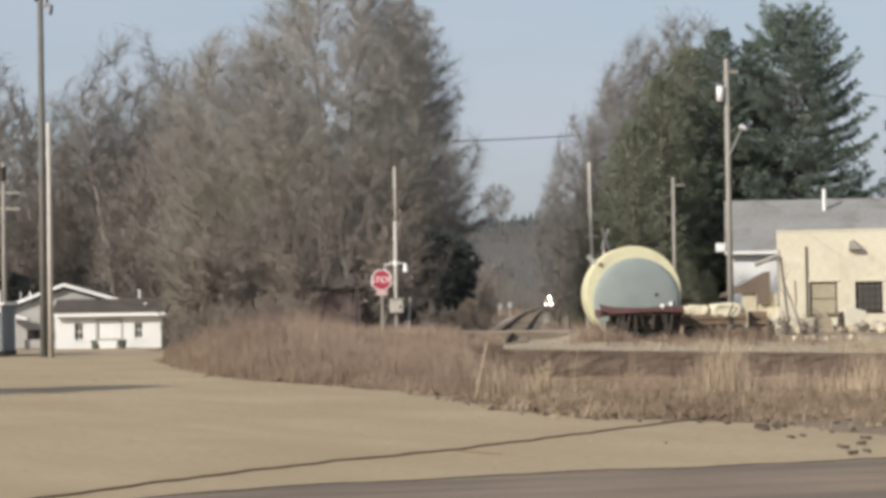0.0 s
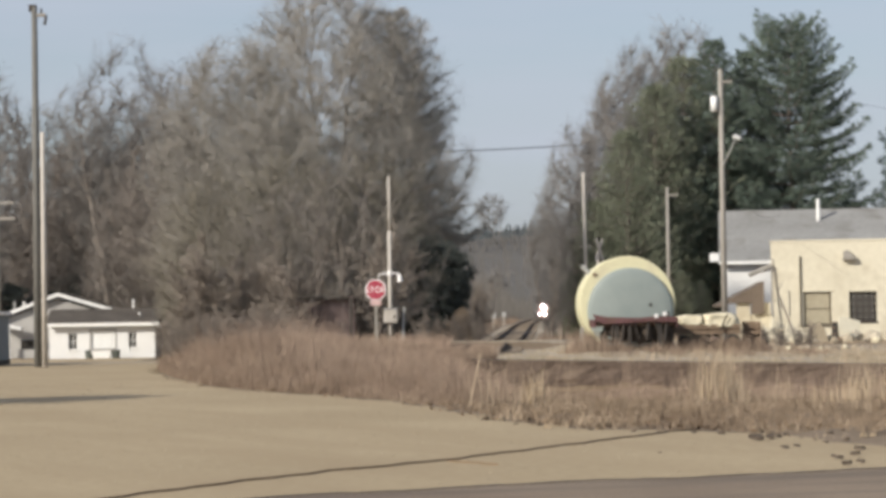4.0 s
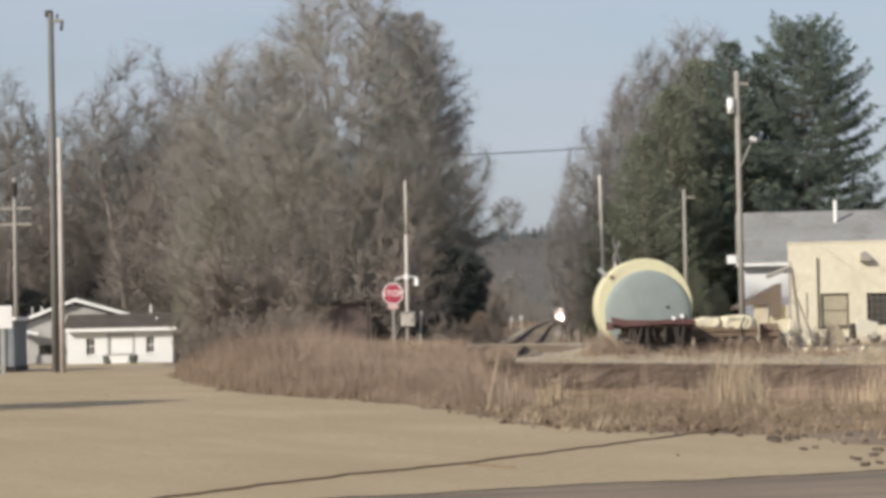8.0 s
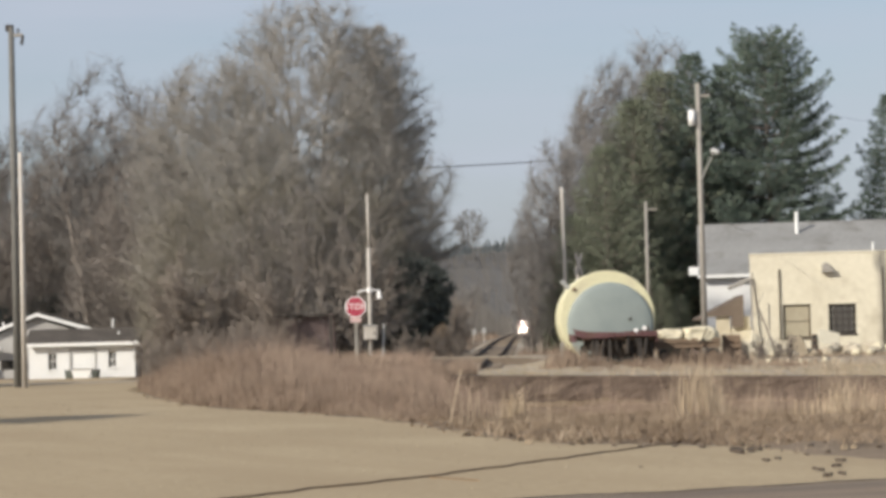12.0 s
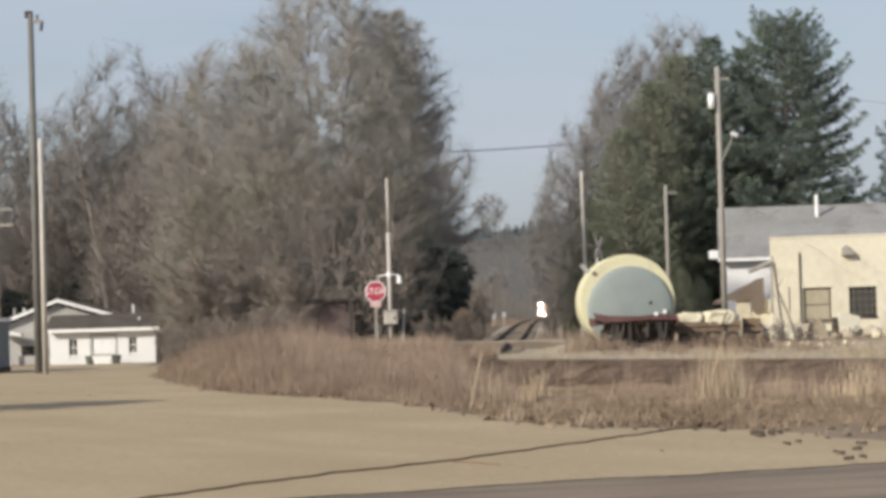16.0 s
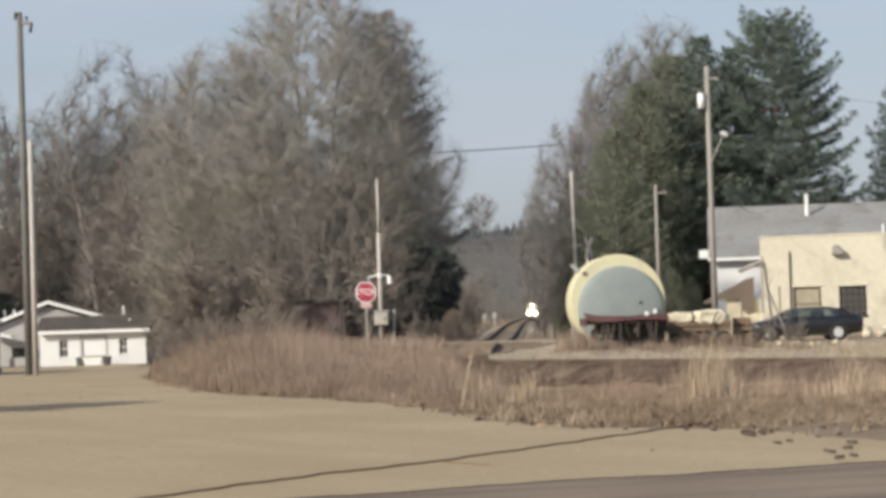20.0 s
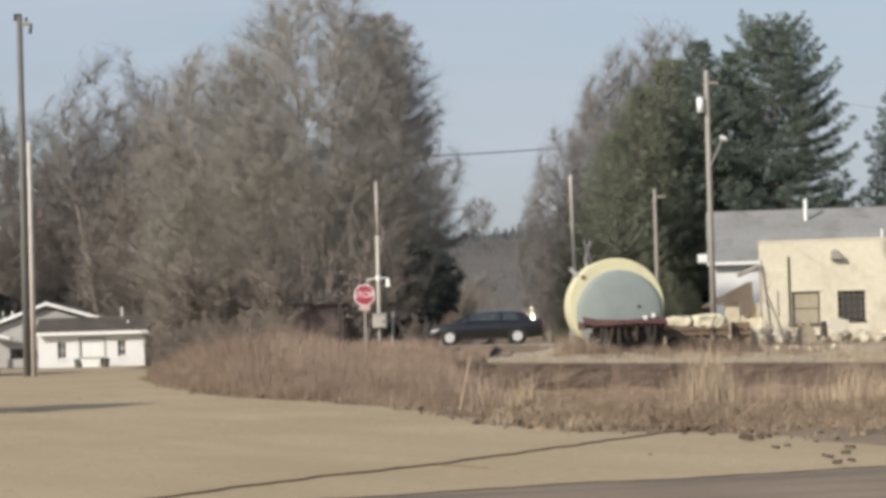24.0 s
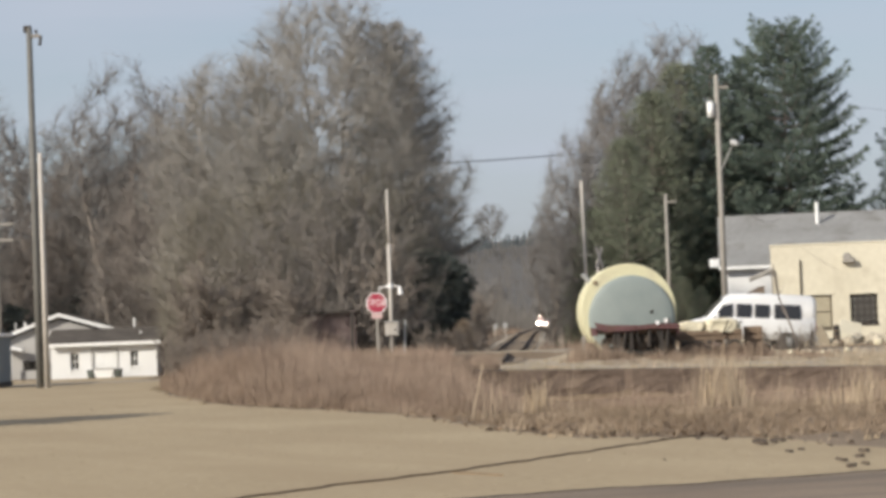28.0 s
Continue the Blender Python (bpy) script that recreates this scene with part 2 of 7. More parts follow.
M_TWIG_MID = mat("mid_brown_twigs", (0.19, 0.166, 0.147), (0.27, 0.24, 0.215), 0.35, 4.0, 0.95, 0.0, island=0.2, each=0.25)
M_TWIG_PALE = mat("pale_vine_twigs", (0.18, 0.162, 0.147), (0.27, 0.245, 0.222), 0.35, 4.0, 0.95, 0.0, island=0.25)
M_GRASS_DULL = mat("matted_dull_grass", (0.13, 0.092, 0.062), (0.325, 0.25, 0.178), 0.45, 2.5, 0.95, 0.0, island=0.35)
M_CLOD = mat("earth_clods", (0.075, 0.055, 0.039), (0.27, 0.212, 0.146), 1.5, 9.0, 0.95, 0.0, island=1.2)
M_STRAW = mat("pale_straw_stalks", (0.42, 0.33, 0.225), (0.58, 0.47, 0.335), 0.8, 3.0, 0.95, 0.0, island=0.3)

# ---- building helpers ----
def part(name, bm, material, parent=None, label="", smooth=False):
    """Links a bmesh as one mesh object under a thing."""
    me = bpy.data.meshes.new(name)
    bm.to_mesh(me)
    bm.free()
    me.materials.append(material)
    if smooth:
        me.polygons.foreach_set("use_smooth", [True] * len(me.polygons))
    ob = new(name, me)
    if parent is not None:
        ob.parent = parent
    if label:
        ob["label"] = label
    return ob


def raw(name, verts, faces, material, parent=None, smooth=False):
    """One mesh object from arrays of vertices and equal-sided faces."""
    verts, faces = np.asarray(verts, np.float32), np.asarray(faces, np.int32)
    me = bpy.data.meshes.new(name)
    k = faces.shape[1]
    me.vertices.add(len(verts))
    me.vertices.foreach_set("co", verts.ravel())
    me.loops.add(faces.size)
    me.loops.foreach_set("vertex_index", faces.ravel())
    me.polygons.add(len(faces))
    me.polygons.foreach_set("loop_start", np.arange(0, faces.size, k, dtype=np.int32))
    me.update(calc_edges=True)
    me.materials.append(material)
    me.polygons.foreach_set("use_smooth", np.full(len(faces), smooth))
    ob = new(name, me)
    if parent is not None:
        ob.parent = parent
    return ob


def thing(name, m, label, category, group="", kind=""):
    ob = new(name)
    ob.empty_display_size = 0.2
    ob.matrix_basis = m
    return tagged(ob, label, category, group, kind)


def box(bm, x0, y0, z0, x1, y1, z1, bevel=0.0):
    vs = [bm.verts.new((x, y, z)) for z in (z0, z1) for x, y in ((x0, y0), (x1, y0), (x1, y1), (x0, y1))]
    fs = [bm.faces.new([vs[i] for i in f]) for f in
          ((3, 2, 1, 0), (4, 5, 6, 7), (0, 1, 5, 4), (1, 2, 6, 5), (2, 3, 7, 6), (3, 0, 4, 7))]
    if bevel:
        es = list({e for f in fs for e in f.edges})
        bmesh.ops.bevel(bm, geom=es, offset=bevel, segments=2, profile=0.6, affect="EDGES")
    return bm


def bx(x0, y0, z0, x1, y1, z1, bevel=0.0):
    return box(bmesh.new(), x0, y0, z0, x1, y1, z1, bevel)


def cyl(bm, p, q, r0, r1=None, n=12, caps=True):
    p, q = Vector(p), Vector(q)
    r1 = r0 if r1 is None else r1
    a = (q - p).to_track_quat("Z", "Y").to_matrix()
    rings = []
    for c, r in ((p, r0), (q, r1)):
        rings.append([bm.verts.new(c + a @ Vector((r * math.cos(2 * math.pi * i / n), r * math.sin(2 * math.pi * i / n), 0))) for i in range(n)])
    for i in range(n):
        j = (i + 1) % n
        bm.faces.new((rings[0][i], rings[0][j], rings[1][j], rings[1][i]))
    if caps:
        bm.faces.new(rings[0][::-1])
        bm.faces.new(rings[1])
    return bm


def cy(p, q, r0, r1=None, n=12):
    return cyl(bmesh.new(), p, q, r0, r1, n)


def prism(bm, outline, y0, y1, bevel=0.0):
    """An outline in x and z, pushed from y0 to y1."""
    a = [bm.verts.new((x, y0, z)) for x, z in outline]
    b = [bm.verts.new((x, y1, z)) for x, z in outline]
    fs = [bm.faces.new(a), bm.faces.new(b[::-1])]
    for i in range(len(a)):
        j = (i + 1) % len(a)
        fs.append(bm.faces.new((a[j], a[i], b[i], b[j])))
    bmesh.ops.recalc_face_normals(bm, faces=fs)
    if bevel:
        es = list({e for f in fs for e in f.edges})
        bmesh.ops.bevel(bm, geom=es, offset=bevel, segments=2, profile=0.6, affect="EDGES")
    return bm


def pr(outline, y0, y1, bevel=0.0):
    return prism(bmesh.new(), outline, y0, y1, bevel)


def ease(a, b, t):
    u = np.clip((t - a) / (b - a), 0.0, 1.0)
    return u * u * (3 - 2 * u)


# ---- the lie of the land ----
EDGE_Y = [10.0, 24.0, 28.1, 30.8, 32.2, 33.2, 35.2, 39.0, 42.6, 45.9, 49.5, 52.4, 57.2, 67.0, 76.7, 88.0, 98.0]
EDGE_X = [9.0, 6.2, 4.93, 4.24, 3.35, 1.96, 1.37, 0.64, -0.06, -0.89, -2.07, -3.37, -4.96, -6.86, -8.36, -9.3, -9.6]


def edge(y):
    """The lot's edge on the grass side."""
    return np.interp(y, EDGE_Y, EDGE_X)


def road_z(x):
    """The crossing road, level with the rails where it meets them."""
    return -0.1 + 0.6 * ease(-10.0, 0.0, x) - 0.40 * ease(8.0, 15.0, x)


def lot_z(y):
    """The lot, which falls a little towards the road."""
    return -0.1 * ease(78.0, 97.0, y)


def track_x(y):
    y = np.asarray(y, float)
    return -2.4 + 0.049 * y


def track_z(y):
    """The foot of the rails."""
    return np.interp(y, [60, 86, 97, 104, 122, 145, 195, 245, 400], [0.10, 0.15, 0.25, 0.26, 0.06, -0.03, 0.3, 0.6, 0.7])


def land(x, y):
    """Height of the ground."""
    x, y = np.asarray(x, float), np.asarray(y, float)
    right = ease(0.0, 2.2, x - 0.0)
    ditch = -0.55 * ease(36.0, 62.0, y) * right
    bank = np.where(right > 0, right * (0.9 - 0.026 * x) * ease(65.6, 66.3, y), 0.0)
    mound = 0.12 * (1 - right) * ease(0.5, 6.0, x - edge(y)) * ease(40.0, 70.0, y)
    near = ditch + bank + mound
    rz = road_z(x)
    z = near + (rz - near) * ease(72.0, 96.0, y)
    back = rz + (np.where(x > 8, 0.12, 0.4) - 0.5 * ease(-8.0, -13.0, x) - rz) * ease(104.0, 118.0, y)
    z = np.where(y > 104.0, back, z)
    z = z - 0.52 * ease(-8.0, -13.0, x) * ease(104.0, 140.0, y) * (1 - ease(170.0, 230.0, y))
    z = z + 17.0 * ease(170.0, 360.0, y) * ease(-12.0, -75.0, x - track_x(y) * ease(150, 400, y))
    z = z + 6.0 * ease(150.0, 420.0, y) * ease(45.0, 120.0, x)
    off = np.abs(x - track_x(y))
    z = np.where((y > 78) & (y < 97), z + (track_z(y) - 0.06 - z) * ease(4.0, 2.0, off), z)
    z = np.where(y > 103.4, z + (track_z(y) - 0.06 - z) * ease(9.0, 2.2, off), z)
    lot = (x < edge(y)) & (y < 104.0)
    return np.where(lot, np.minimum(z, lot_z(y) - 0.05), z)

# ---- ground ----
def spaced(stops):
    out = []
    for a, b, step in stops:
        out += list(np.arange(a, b, step))
    return np.array(out + [stops[-1][1]])


gy = spaced([(-400, -20, 60), (-20, 30, 5), (30, 64, 1.0), (64, 68, 0.12), (68, 110, 1.0), (110, 200, 4), (200, 500, 12), (500, 1200, 60), (1200, 4000, 350)])
gx = spaced([(-3000, -300, 300), (-300, -60, 20), (-60, -12, 3), (-12, 22, 0.5), (22, 60, 3), (60, 300, 20), (300, 3000, 300)])
GX, GY = np.meshgrid(gx, gy)
rng = np.random.default_rng(3)
GZ = land(GX, GY) + rng.normal(0, 0.03, GX.shape) * ((GY > 30) & (GY < 66) & (GX > edge(GY) + 0.4))
nx, ny = len(gx), len(gy)
ii = (np.arange(ny - 1)[:, None] * nx + np.arange(nx - 1)[None]).ravel()
ground = raw("ground", np.stack([GX.ravel(), GY.ravel(), GZ.ravel()], 1), np.stack([ii, ii + 1, ii + nx + 1, ii + nx], 1), M_GROUND, smooth=True)
tagged(ground, "bare brown soil and dead grass verge beside the lot", "ground", kind="structure")


def strip(name, rows, material, label, category):
    """A sheet with thickness between left and right edges: rows of (left, right) points."""
    vs, fs = [], []
    for a, b in rows:
        for k in range(13):
            p = Vector(a).lerp(Vector(b), k / 12)
            vs.append(p)
    for i in range(len(rows) - 1):
        for k in range(12):
            o = i * 13 + k
            fs.append((o, o + 1, o + 14, o + 13))
    ob = raw(name, [tuple(v) for v in vs], fs, material)
    solid = ob.modifiers.new("depth", "SOLIDIFY")
    solid.thickness, solid.offset = 0.04, -1
    return tagged(ob, label, category, kind="structure")


def wobble(y, s=0.0):
    return 0.16 * math.sin(1.7 * y + s) + 0.09 * math.sin(4.3 * y + 2 * s) + 0.05 * math.sin(9.1 * y)


ly = list(np.arange(-60, 24, 6.0)) + list(np.arange(24, 60, 0.4)) + list(np.arange(60, 97.1, 1.0))
strip("parking_lot", [((-90, y, float(lot_z(y))), (float(edge(y)) + wobble(y) * (0.3 + 0.01 * y), y, float(lot_z(y)))) for y in ly], M_LOT,
      "tan packed gravel lot with faint wheel tracks", "parking lot")
strip("crossing_road", [((x, 103.4, float(road_z(x)) + 0.012), (x, 97.0, float(road_z(x)) + 0.012)) for x in np.arange(-120, 121, 3.0)], M_ROAD,
      "worn pale road over the railway crossing", "road")
# the dark street along the lot's near edge
kerbless = lambda x: float(np.interp(x, [-8, -3.08, -2.04, -1.31, 0.04, 1.14, 2.44, 4.1, 14], [11.3, 18.9, 20.5, 21.2, 21.8, 22.5, 22.8, 23.6, 26.5])) + 0.05 * math.sin(5 * x) + 0.03 * math.sin(13 * x)
strip("street", [((x, kerbless(x), 0.012), (x, -30.0, 0.012)) for x in np.arange(-8, 14, 0.2)], M_ASPHALT,
      "dark worn asphalt street at the edge of the lot", "road")


def seam(name, pts, width, material, label):
    vs, fs = [], []
    for i, (x, y) in enumerate(pts):
        w = width * (0.6 + 0.6 * abs(math.sin(i * 2.3)))
        vs += [(x, y - w, 0.018), (x, y + w, 0.018), (x, y - w, 0.0), (x, y + w, 0.0)]
    for i in range(len(pts) - 1):
        o = i * 4
        fs += [(o, o + 4, o + 5, o + 1), (o + 2, o, o + 4, o + 6)[::-1], (o + 1, o + 3, o + 7, o + 5)[::-1]]
    return tagged(raw(name, vs, fs, material), label, "crack", kind="structure")


line = [(-4.2 + 7.8 * k / 70 + 0.03 * math.sin(k * 1.9), np.interp(-4.2 + 7.8 * k / 70, [-4.2, -3.45, -2.76, -1.94, -0.97, 0.07, 1.36, 3.6], [18.1, 19.8, 21.4, 23.1, 24.8, 26.2, 28.6, 32.9]) + 0.06 * math.sin(k * 0.9)) for k in range(71)]
seam("pavement_crack", line, 0.065, M_CRACK, "long dark crack between old paving and the lot")
seam("pavement_crack", [(0.2 + 0.1 * k, 26.1 - 0.14 * k + 0.05 * math.sin(k)) for k in range(6)], 0.025, M_CRACK, "short crack branching off the long one")
seam("asphalt_edge", [(-3.6 + 0.2 * k, kerbless(-3.6 + 0.2 * k) + 0.03) for k in range(44)], 0.05, M_STONE, "dark ragged edge of the old asphalt")

# low earth bank at the rim of the rail yard
bk = []
for i, x in enumerate(np.arange(1.15, 42, 0.22)):
    for k in range(9):
        z = -0.62 + (1.02 - 0.026 * x) * k / 8
        y = 65.75 + 0.25 * k / 8 + 0.07 * noise.noise((x * 0.9, z * 3, 4.0)) + 0.05 * noise.noise((x * 4, z * 8, 1.0))
        bk.append((x, y, z))
    bk.append((x, 66.9, 0.405 - 0.026 * x))
bf = [(i * 10 + k, i * 10 + 10 + k, i * 10 + 11 + k, i * 10 + 1 + k) for i in range(len(bk) // 10 - 1) for k in range(9)]
tagged(raw("earth_bank", bk, bf, M_BANK), "low brown cut earth bank along the rail yard", "earth bank", kind="structure")
# pale ballast yard behind it
yard_left = lambda y: np.interp(y, [66, 72, 80, 97], [1.5, 1.7, 3.2, 4.1]) + 0.22 * math.sin(2.1 * y) + 0.2 * math.sin(5.3 * y) + 0.12 * math.sin(11.7 * y)
yx, yy = [], []
for i, x in enumerate(np.arange(0, 82)):
    for k in range(90):
        v = k / 89
        front = 66.1 + 0.12 * noise.noise((i * 0.31, 0.0, 7.0)) + 0.07 * noise.noise((i * 1.3, 3.0, 7.0))
        y = front + (97.0 - front) * v ** 1.3
        yy.append(y)
        yx.append(float(yard_left(y)) + (40.0 - float(yard_left(y))) * (i / 81) ** 1.5)
yz = [float(h) + 0.02 + 0.05 * noise.noise((x * 0.7, y * 0.35, 2.0)) + 0.03 * noise.noise((x * 2.3, y * 1.1, 5.0)) for x, y, h in zip(yx, yy, np.maximum(land(np.array(yx), np.array(yy)), -0.6))]
yf = [(i * 90 + k, i * 90 + 90 + k, i * 90 + 91 + k, i * 90 + 1 + k) for i in range(81) for k in range(89)]
yard = raw("gravel_yard", list(zip(yx, yy, yz)), yf, M_BALLAST, None, True)
solid = yard.modifiers.new("depth", "SOLIDIFY")
solid.thickness, solid.offset = 0.05, -1
tagged(yard, "pale tan gravel and dirt rail yard", "gravel yard", kind="structure")
# packed pale ground round the white house
hx = np.arange(-46.0, -11.4, 0.5)
hy = np.arange(103.5, 148.0, 0.75)
HX, HY = np.meshgrid(hx, hy)
HX = HX + 0.35 * np.sin(HY * 0.9) * (HX > -12.2)
hi = (np.arange(len(hy) - 1)[:, None] * len(hx) + np.arange(len(hx) - 1)[None]).ravel()
front_yard = raw("house_yard", np.stack([HX.ravel(), HY.ravel(), (land(HX, HY) + 0.03).ravel()], 1), np.stack([hi, hi + 1, hi + len(hx) + 1, hi + len(hx)], 1), M_LOT, None, True)
solid = front_yard.modifiers.new("depth", "SOLIDIFY")
solid.thickness, solid.offset = 0.05, -1
tagged(front_yard, "bare tan packed ground before the white house", "yard", kind="structure")

# ---- trees ----
def tubes(segs, sides):
    """Tapered tubes from arrays p, q, r0, r1; sides 3 with r1 = 0 gives pointed twigs."""
    p, q, r0, r1 = segs
    d = q - p
    d /= np.linalg.norm(d, axis=1)[:, None] + 1e-9
    ref = np.where(np.abs(d[:, 2:3]) > 0.9, np.array([[1.0, 0, 0]]), np.array([[0, 0, 1.0]]))
    u = np.cross(d, ref)
    u /= np.linalg.norm(u, axis=1)[:, None] + 1e-9
    v = np.cross(d, u)
    n = len(p)
    ang = 2 * np.pi * np.arange(sides) / sides
    ring = np.cos(ang)[None, :, None] * u[:, None] + np.sin(ang)[None, :, None] * v[:, None]
    a = p[:, None] + ring * r0[:, None, None]
    k = np.arange(sides)
    j = (k + 1) % sides
    if np.all(r1 <= 0):
        vs = np.concatenate([a, q[:, None]], 1).reshape(-1, 3)
        base = (np.arange(n) * (sides + 1))[:, None]
        fs = np.stack([base + k, base + j, base + sides + 0 * k], 2).reshape(-1, 3)
        return vs, fs
    b = q[:, None] + ring * r1[:, None, None]
    vs = np.concatenate([a, b], 1).reshape(-1, 3)
    base = (np.arange(n) * 2 * sides)[:, None]
    t1 = np.stack([base + k, base + j, base + sides + j], 2).reshape(-1, 3)
    t2 = np.stack([base + k, base + sides + j, base + sides + k], 2).reshape(-1, 3)
    return vs, np.concatenate([t1, t2])


def slivers(rng, segs):
    """The finest twigs: pointed slivers, one triangle each."""
    p, q, r, _ = segs
    w = np.cross(q - p, rng.normal(0, 1, p.shape))
    w *= (r * 1.1 / (np.linalg.norm(w, axis=1) + 1e-9))[:, None]
    return np.stack([p - w, p + w, q], 1).reshape(-1, 3), np.arange(3 * len(p)).reshape(-1, 3)


def ribbons(rng, segs):
    """Thin branchlets: flat tapered strips, two triangles a segment."""
    p, q, r0, r1 = segs
    w = np.cross(q - p, rng.normal(0, 1, p.shape))
    w /= np.linalg.norm(w, axis=1)[:, None] + 1e-9
    vs = np.stack([p - w * r0[:, None], p + w * r0[:, None], q + w * r1[:, None], q - w * r1[:, None]], 1).reshape(-1, 3)
    o = (np.arange(len(p)) * 4)[:, None]
    return vs, np.concatenate([o + [0, 1, 2], o + [0, 2, 3]])


def join(*pieces):
    vs, fs, o = [], [], 0
    for v, f in pieces:
        vs.append(v)
        fs.append(f + o)
        o += len(v)
    return np.concatenate(vs), np.concatenate(fs)


def rand_dirs(rng, base, spread):
    d = base + rng.normal(0, 1, base.shape) * spread
    return d / np.linalg.norm(d, axis=1)[:, None]


def shoots(rng, p, q, r0, r1, per, length, spread, lift, lo=0.25, taper=0.55, joints=2, thin=1.0):
    """Side shoots from parent segments: chains of bent segments. Returns all segments and which are last."""
    n = len(p)
    idx = np.repeat(np.arange(n), per)
    t = rng.uniform(lo, 1.0, len(idx))
    s = p[idx] + (q[idx] - p[idx]) * t[:, None]
    d = (q - p)[idx]
    d /= np.linalg.norm(d, axis=1)[:, None] + 1e-9
    r = (r0[idx] * (1 - t) + r1[idx] * t) * taper * thin
    ln = length * rng.uniform(0.55, 1.25, len(idx)) * (1.15 - 0.45 * t)
    d = rand_dirs(rng, d, spread)
    d[:, 2] += lift
    d /= np.linalg.norm(d, axis=1)[:, None]
    P, Q, A, B = [], [], [], []
    for k in range(joints):
        e = s + d * (ln / joints)[:, None]
        P.append(s), Q.append(e), A.append(r * (1 - 0.8 * k / joints)), B.append(r * (1 - 0.8 * (k + 1) / joints))
        s = e
        d = rand_dirs(rng, d, 0.16)
        d[:, 2] += lift * 0.35
        d /= np.linalg.norm(d, axis=1)[:, None]
    return np.concatenate(P), np.concatenate(Q), np.concatenate(A), np.concatenate(B)


def bare_tree(name, seed, height, spread, twig_mat, bark, stems=1, n1=8, n2=3, n3=3, n4=2, droop=0.0, twig_r=0.017, steep=0.10):
    """A leafless tree: trunk with limbs, and a crown of three orders of twigs."""
    rng = np.random.default_rng(seed)
    P, Q, A, B = [], [], [], []
    for k in range(stems):
        a = rng.uniform(0, 6.28)
        lean = (0.05 if stems == 1 else rng.uniform(0.12, 0.38)) * np.array([math.cos(a), math.sin(a), 0])
        s = np.array([math.cos(a), math.sin(a), 0]) * (0.0 if stems == 1 else 0.25)
        r = height * 0.017 / (1 if stems == 1 else stems ** 0.45)
        h = height * (0.86 if stems == 1 else rng.uniform(0.65, 0.9))
        for j in range(7):
            e = s + (np.array([0, 0, 1.0]) + lean + rng.normal(0, 0.07, 3) * (1, 1, 0)) * h / 7
            P.append(s), Q.append(e), A.append(r * (1 - 0.12 * j)), B.append(r * (1 - 0.12 * (j + 1)))
            s = e
    trunk = [np.array(P), np.array(Q), np.array(A), np.array(B)]
    up = np.array([k for k in range(len(P)) if k % 7 >= 1])
    lim = shoots(rng, *[t[up] for t in trunk], n1, height * 0.31 * spread, 0.68, steep, 0.1, 0.5, 3)
    br = shoots(rng, *lim, n2, height * 0.15 * spread, 0.46, steep + droop, 0.15, 0.6, 2)
    tw = shoots(rng, *br, n3, height * 0.085, 0.42, 0.06 + droop, 0.1, 0.6, 1)
    ends = shoots(rng, *tw, n4, height * 0.062, 0.42, 0.03 + droop, 0.1, 0.7, 1)
    for g, lo in ((br, twig_r * 1.6), (tw, twig_r * 1.15), (ends, twig_r)):
        g[2][:] = np.maximum(g[2], lo)
        g[3][:] = np.maximum(g[3], lo * 0.7)
    ends = (ends[0], ends[1], ends[2], ends[3] * 0)
    tw = (tw[0], tw[1], tw[2], tw[3] * 0)
    tree = thing(name, Matrix(), "", "tree")
    raw("trunk", *join(tubes(trunk, 8), tubes(lim, 5)), bark, tree, True)
    tagged(raw("crown", *join(tubes(br, 3), tubes(tw, 3), slivers(rng, ends)), twig_mat, tree), kind="stuff")
    return tree


BROAD = ((0.0, 0.15, 0.35, 0.55, 0.75, 0.88, 1.0), (0.7, 0.95, 1.0, 0.95, 0.72, 0.5, 0.14))


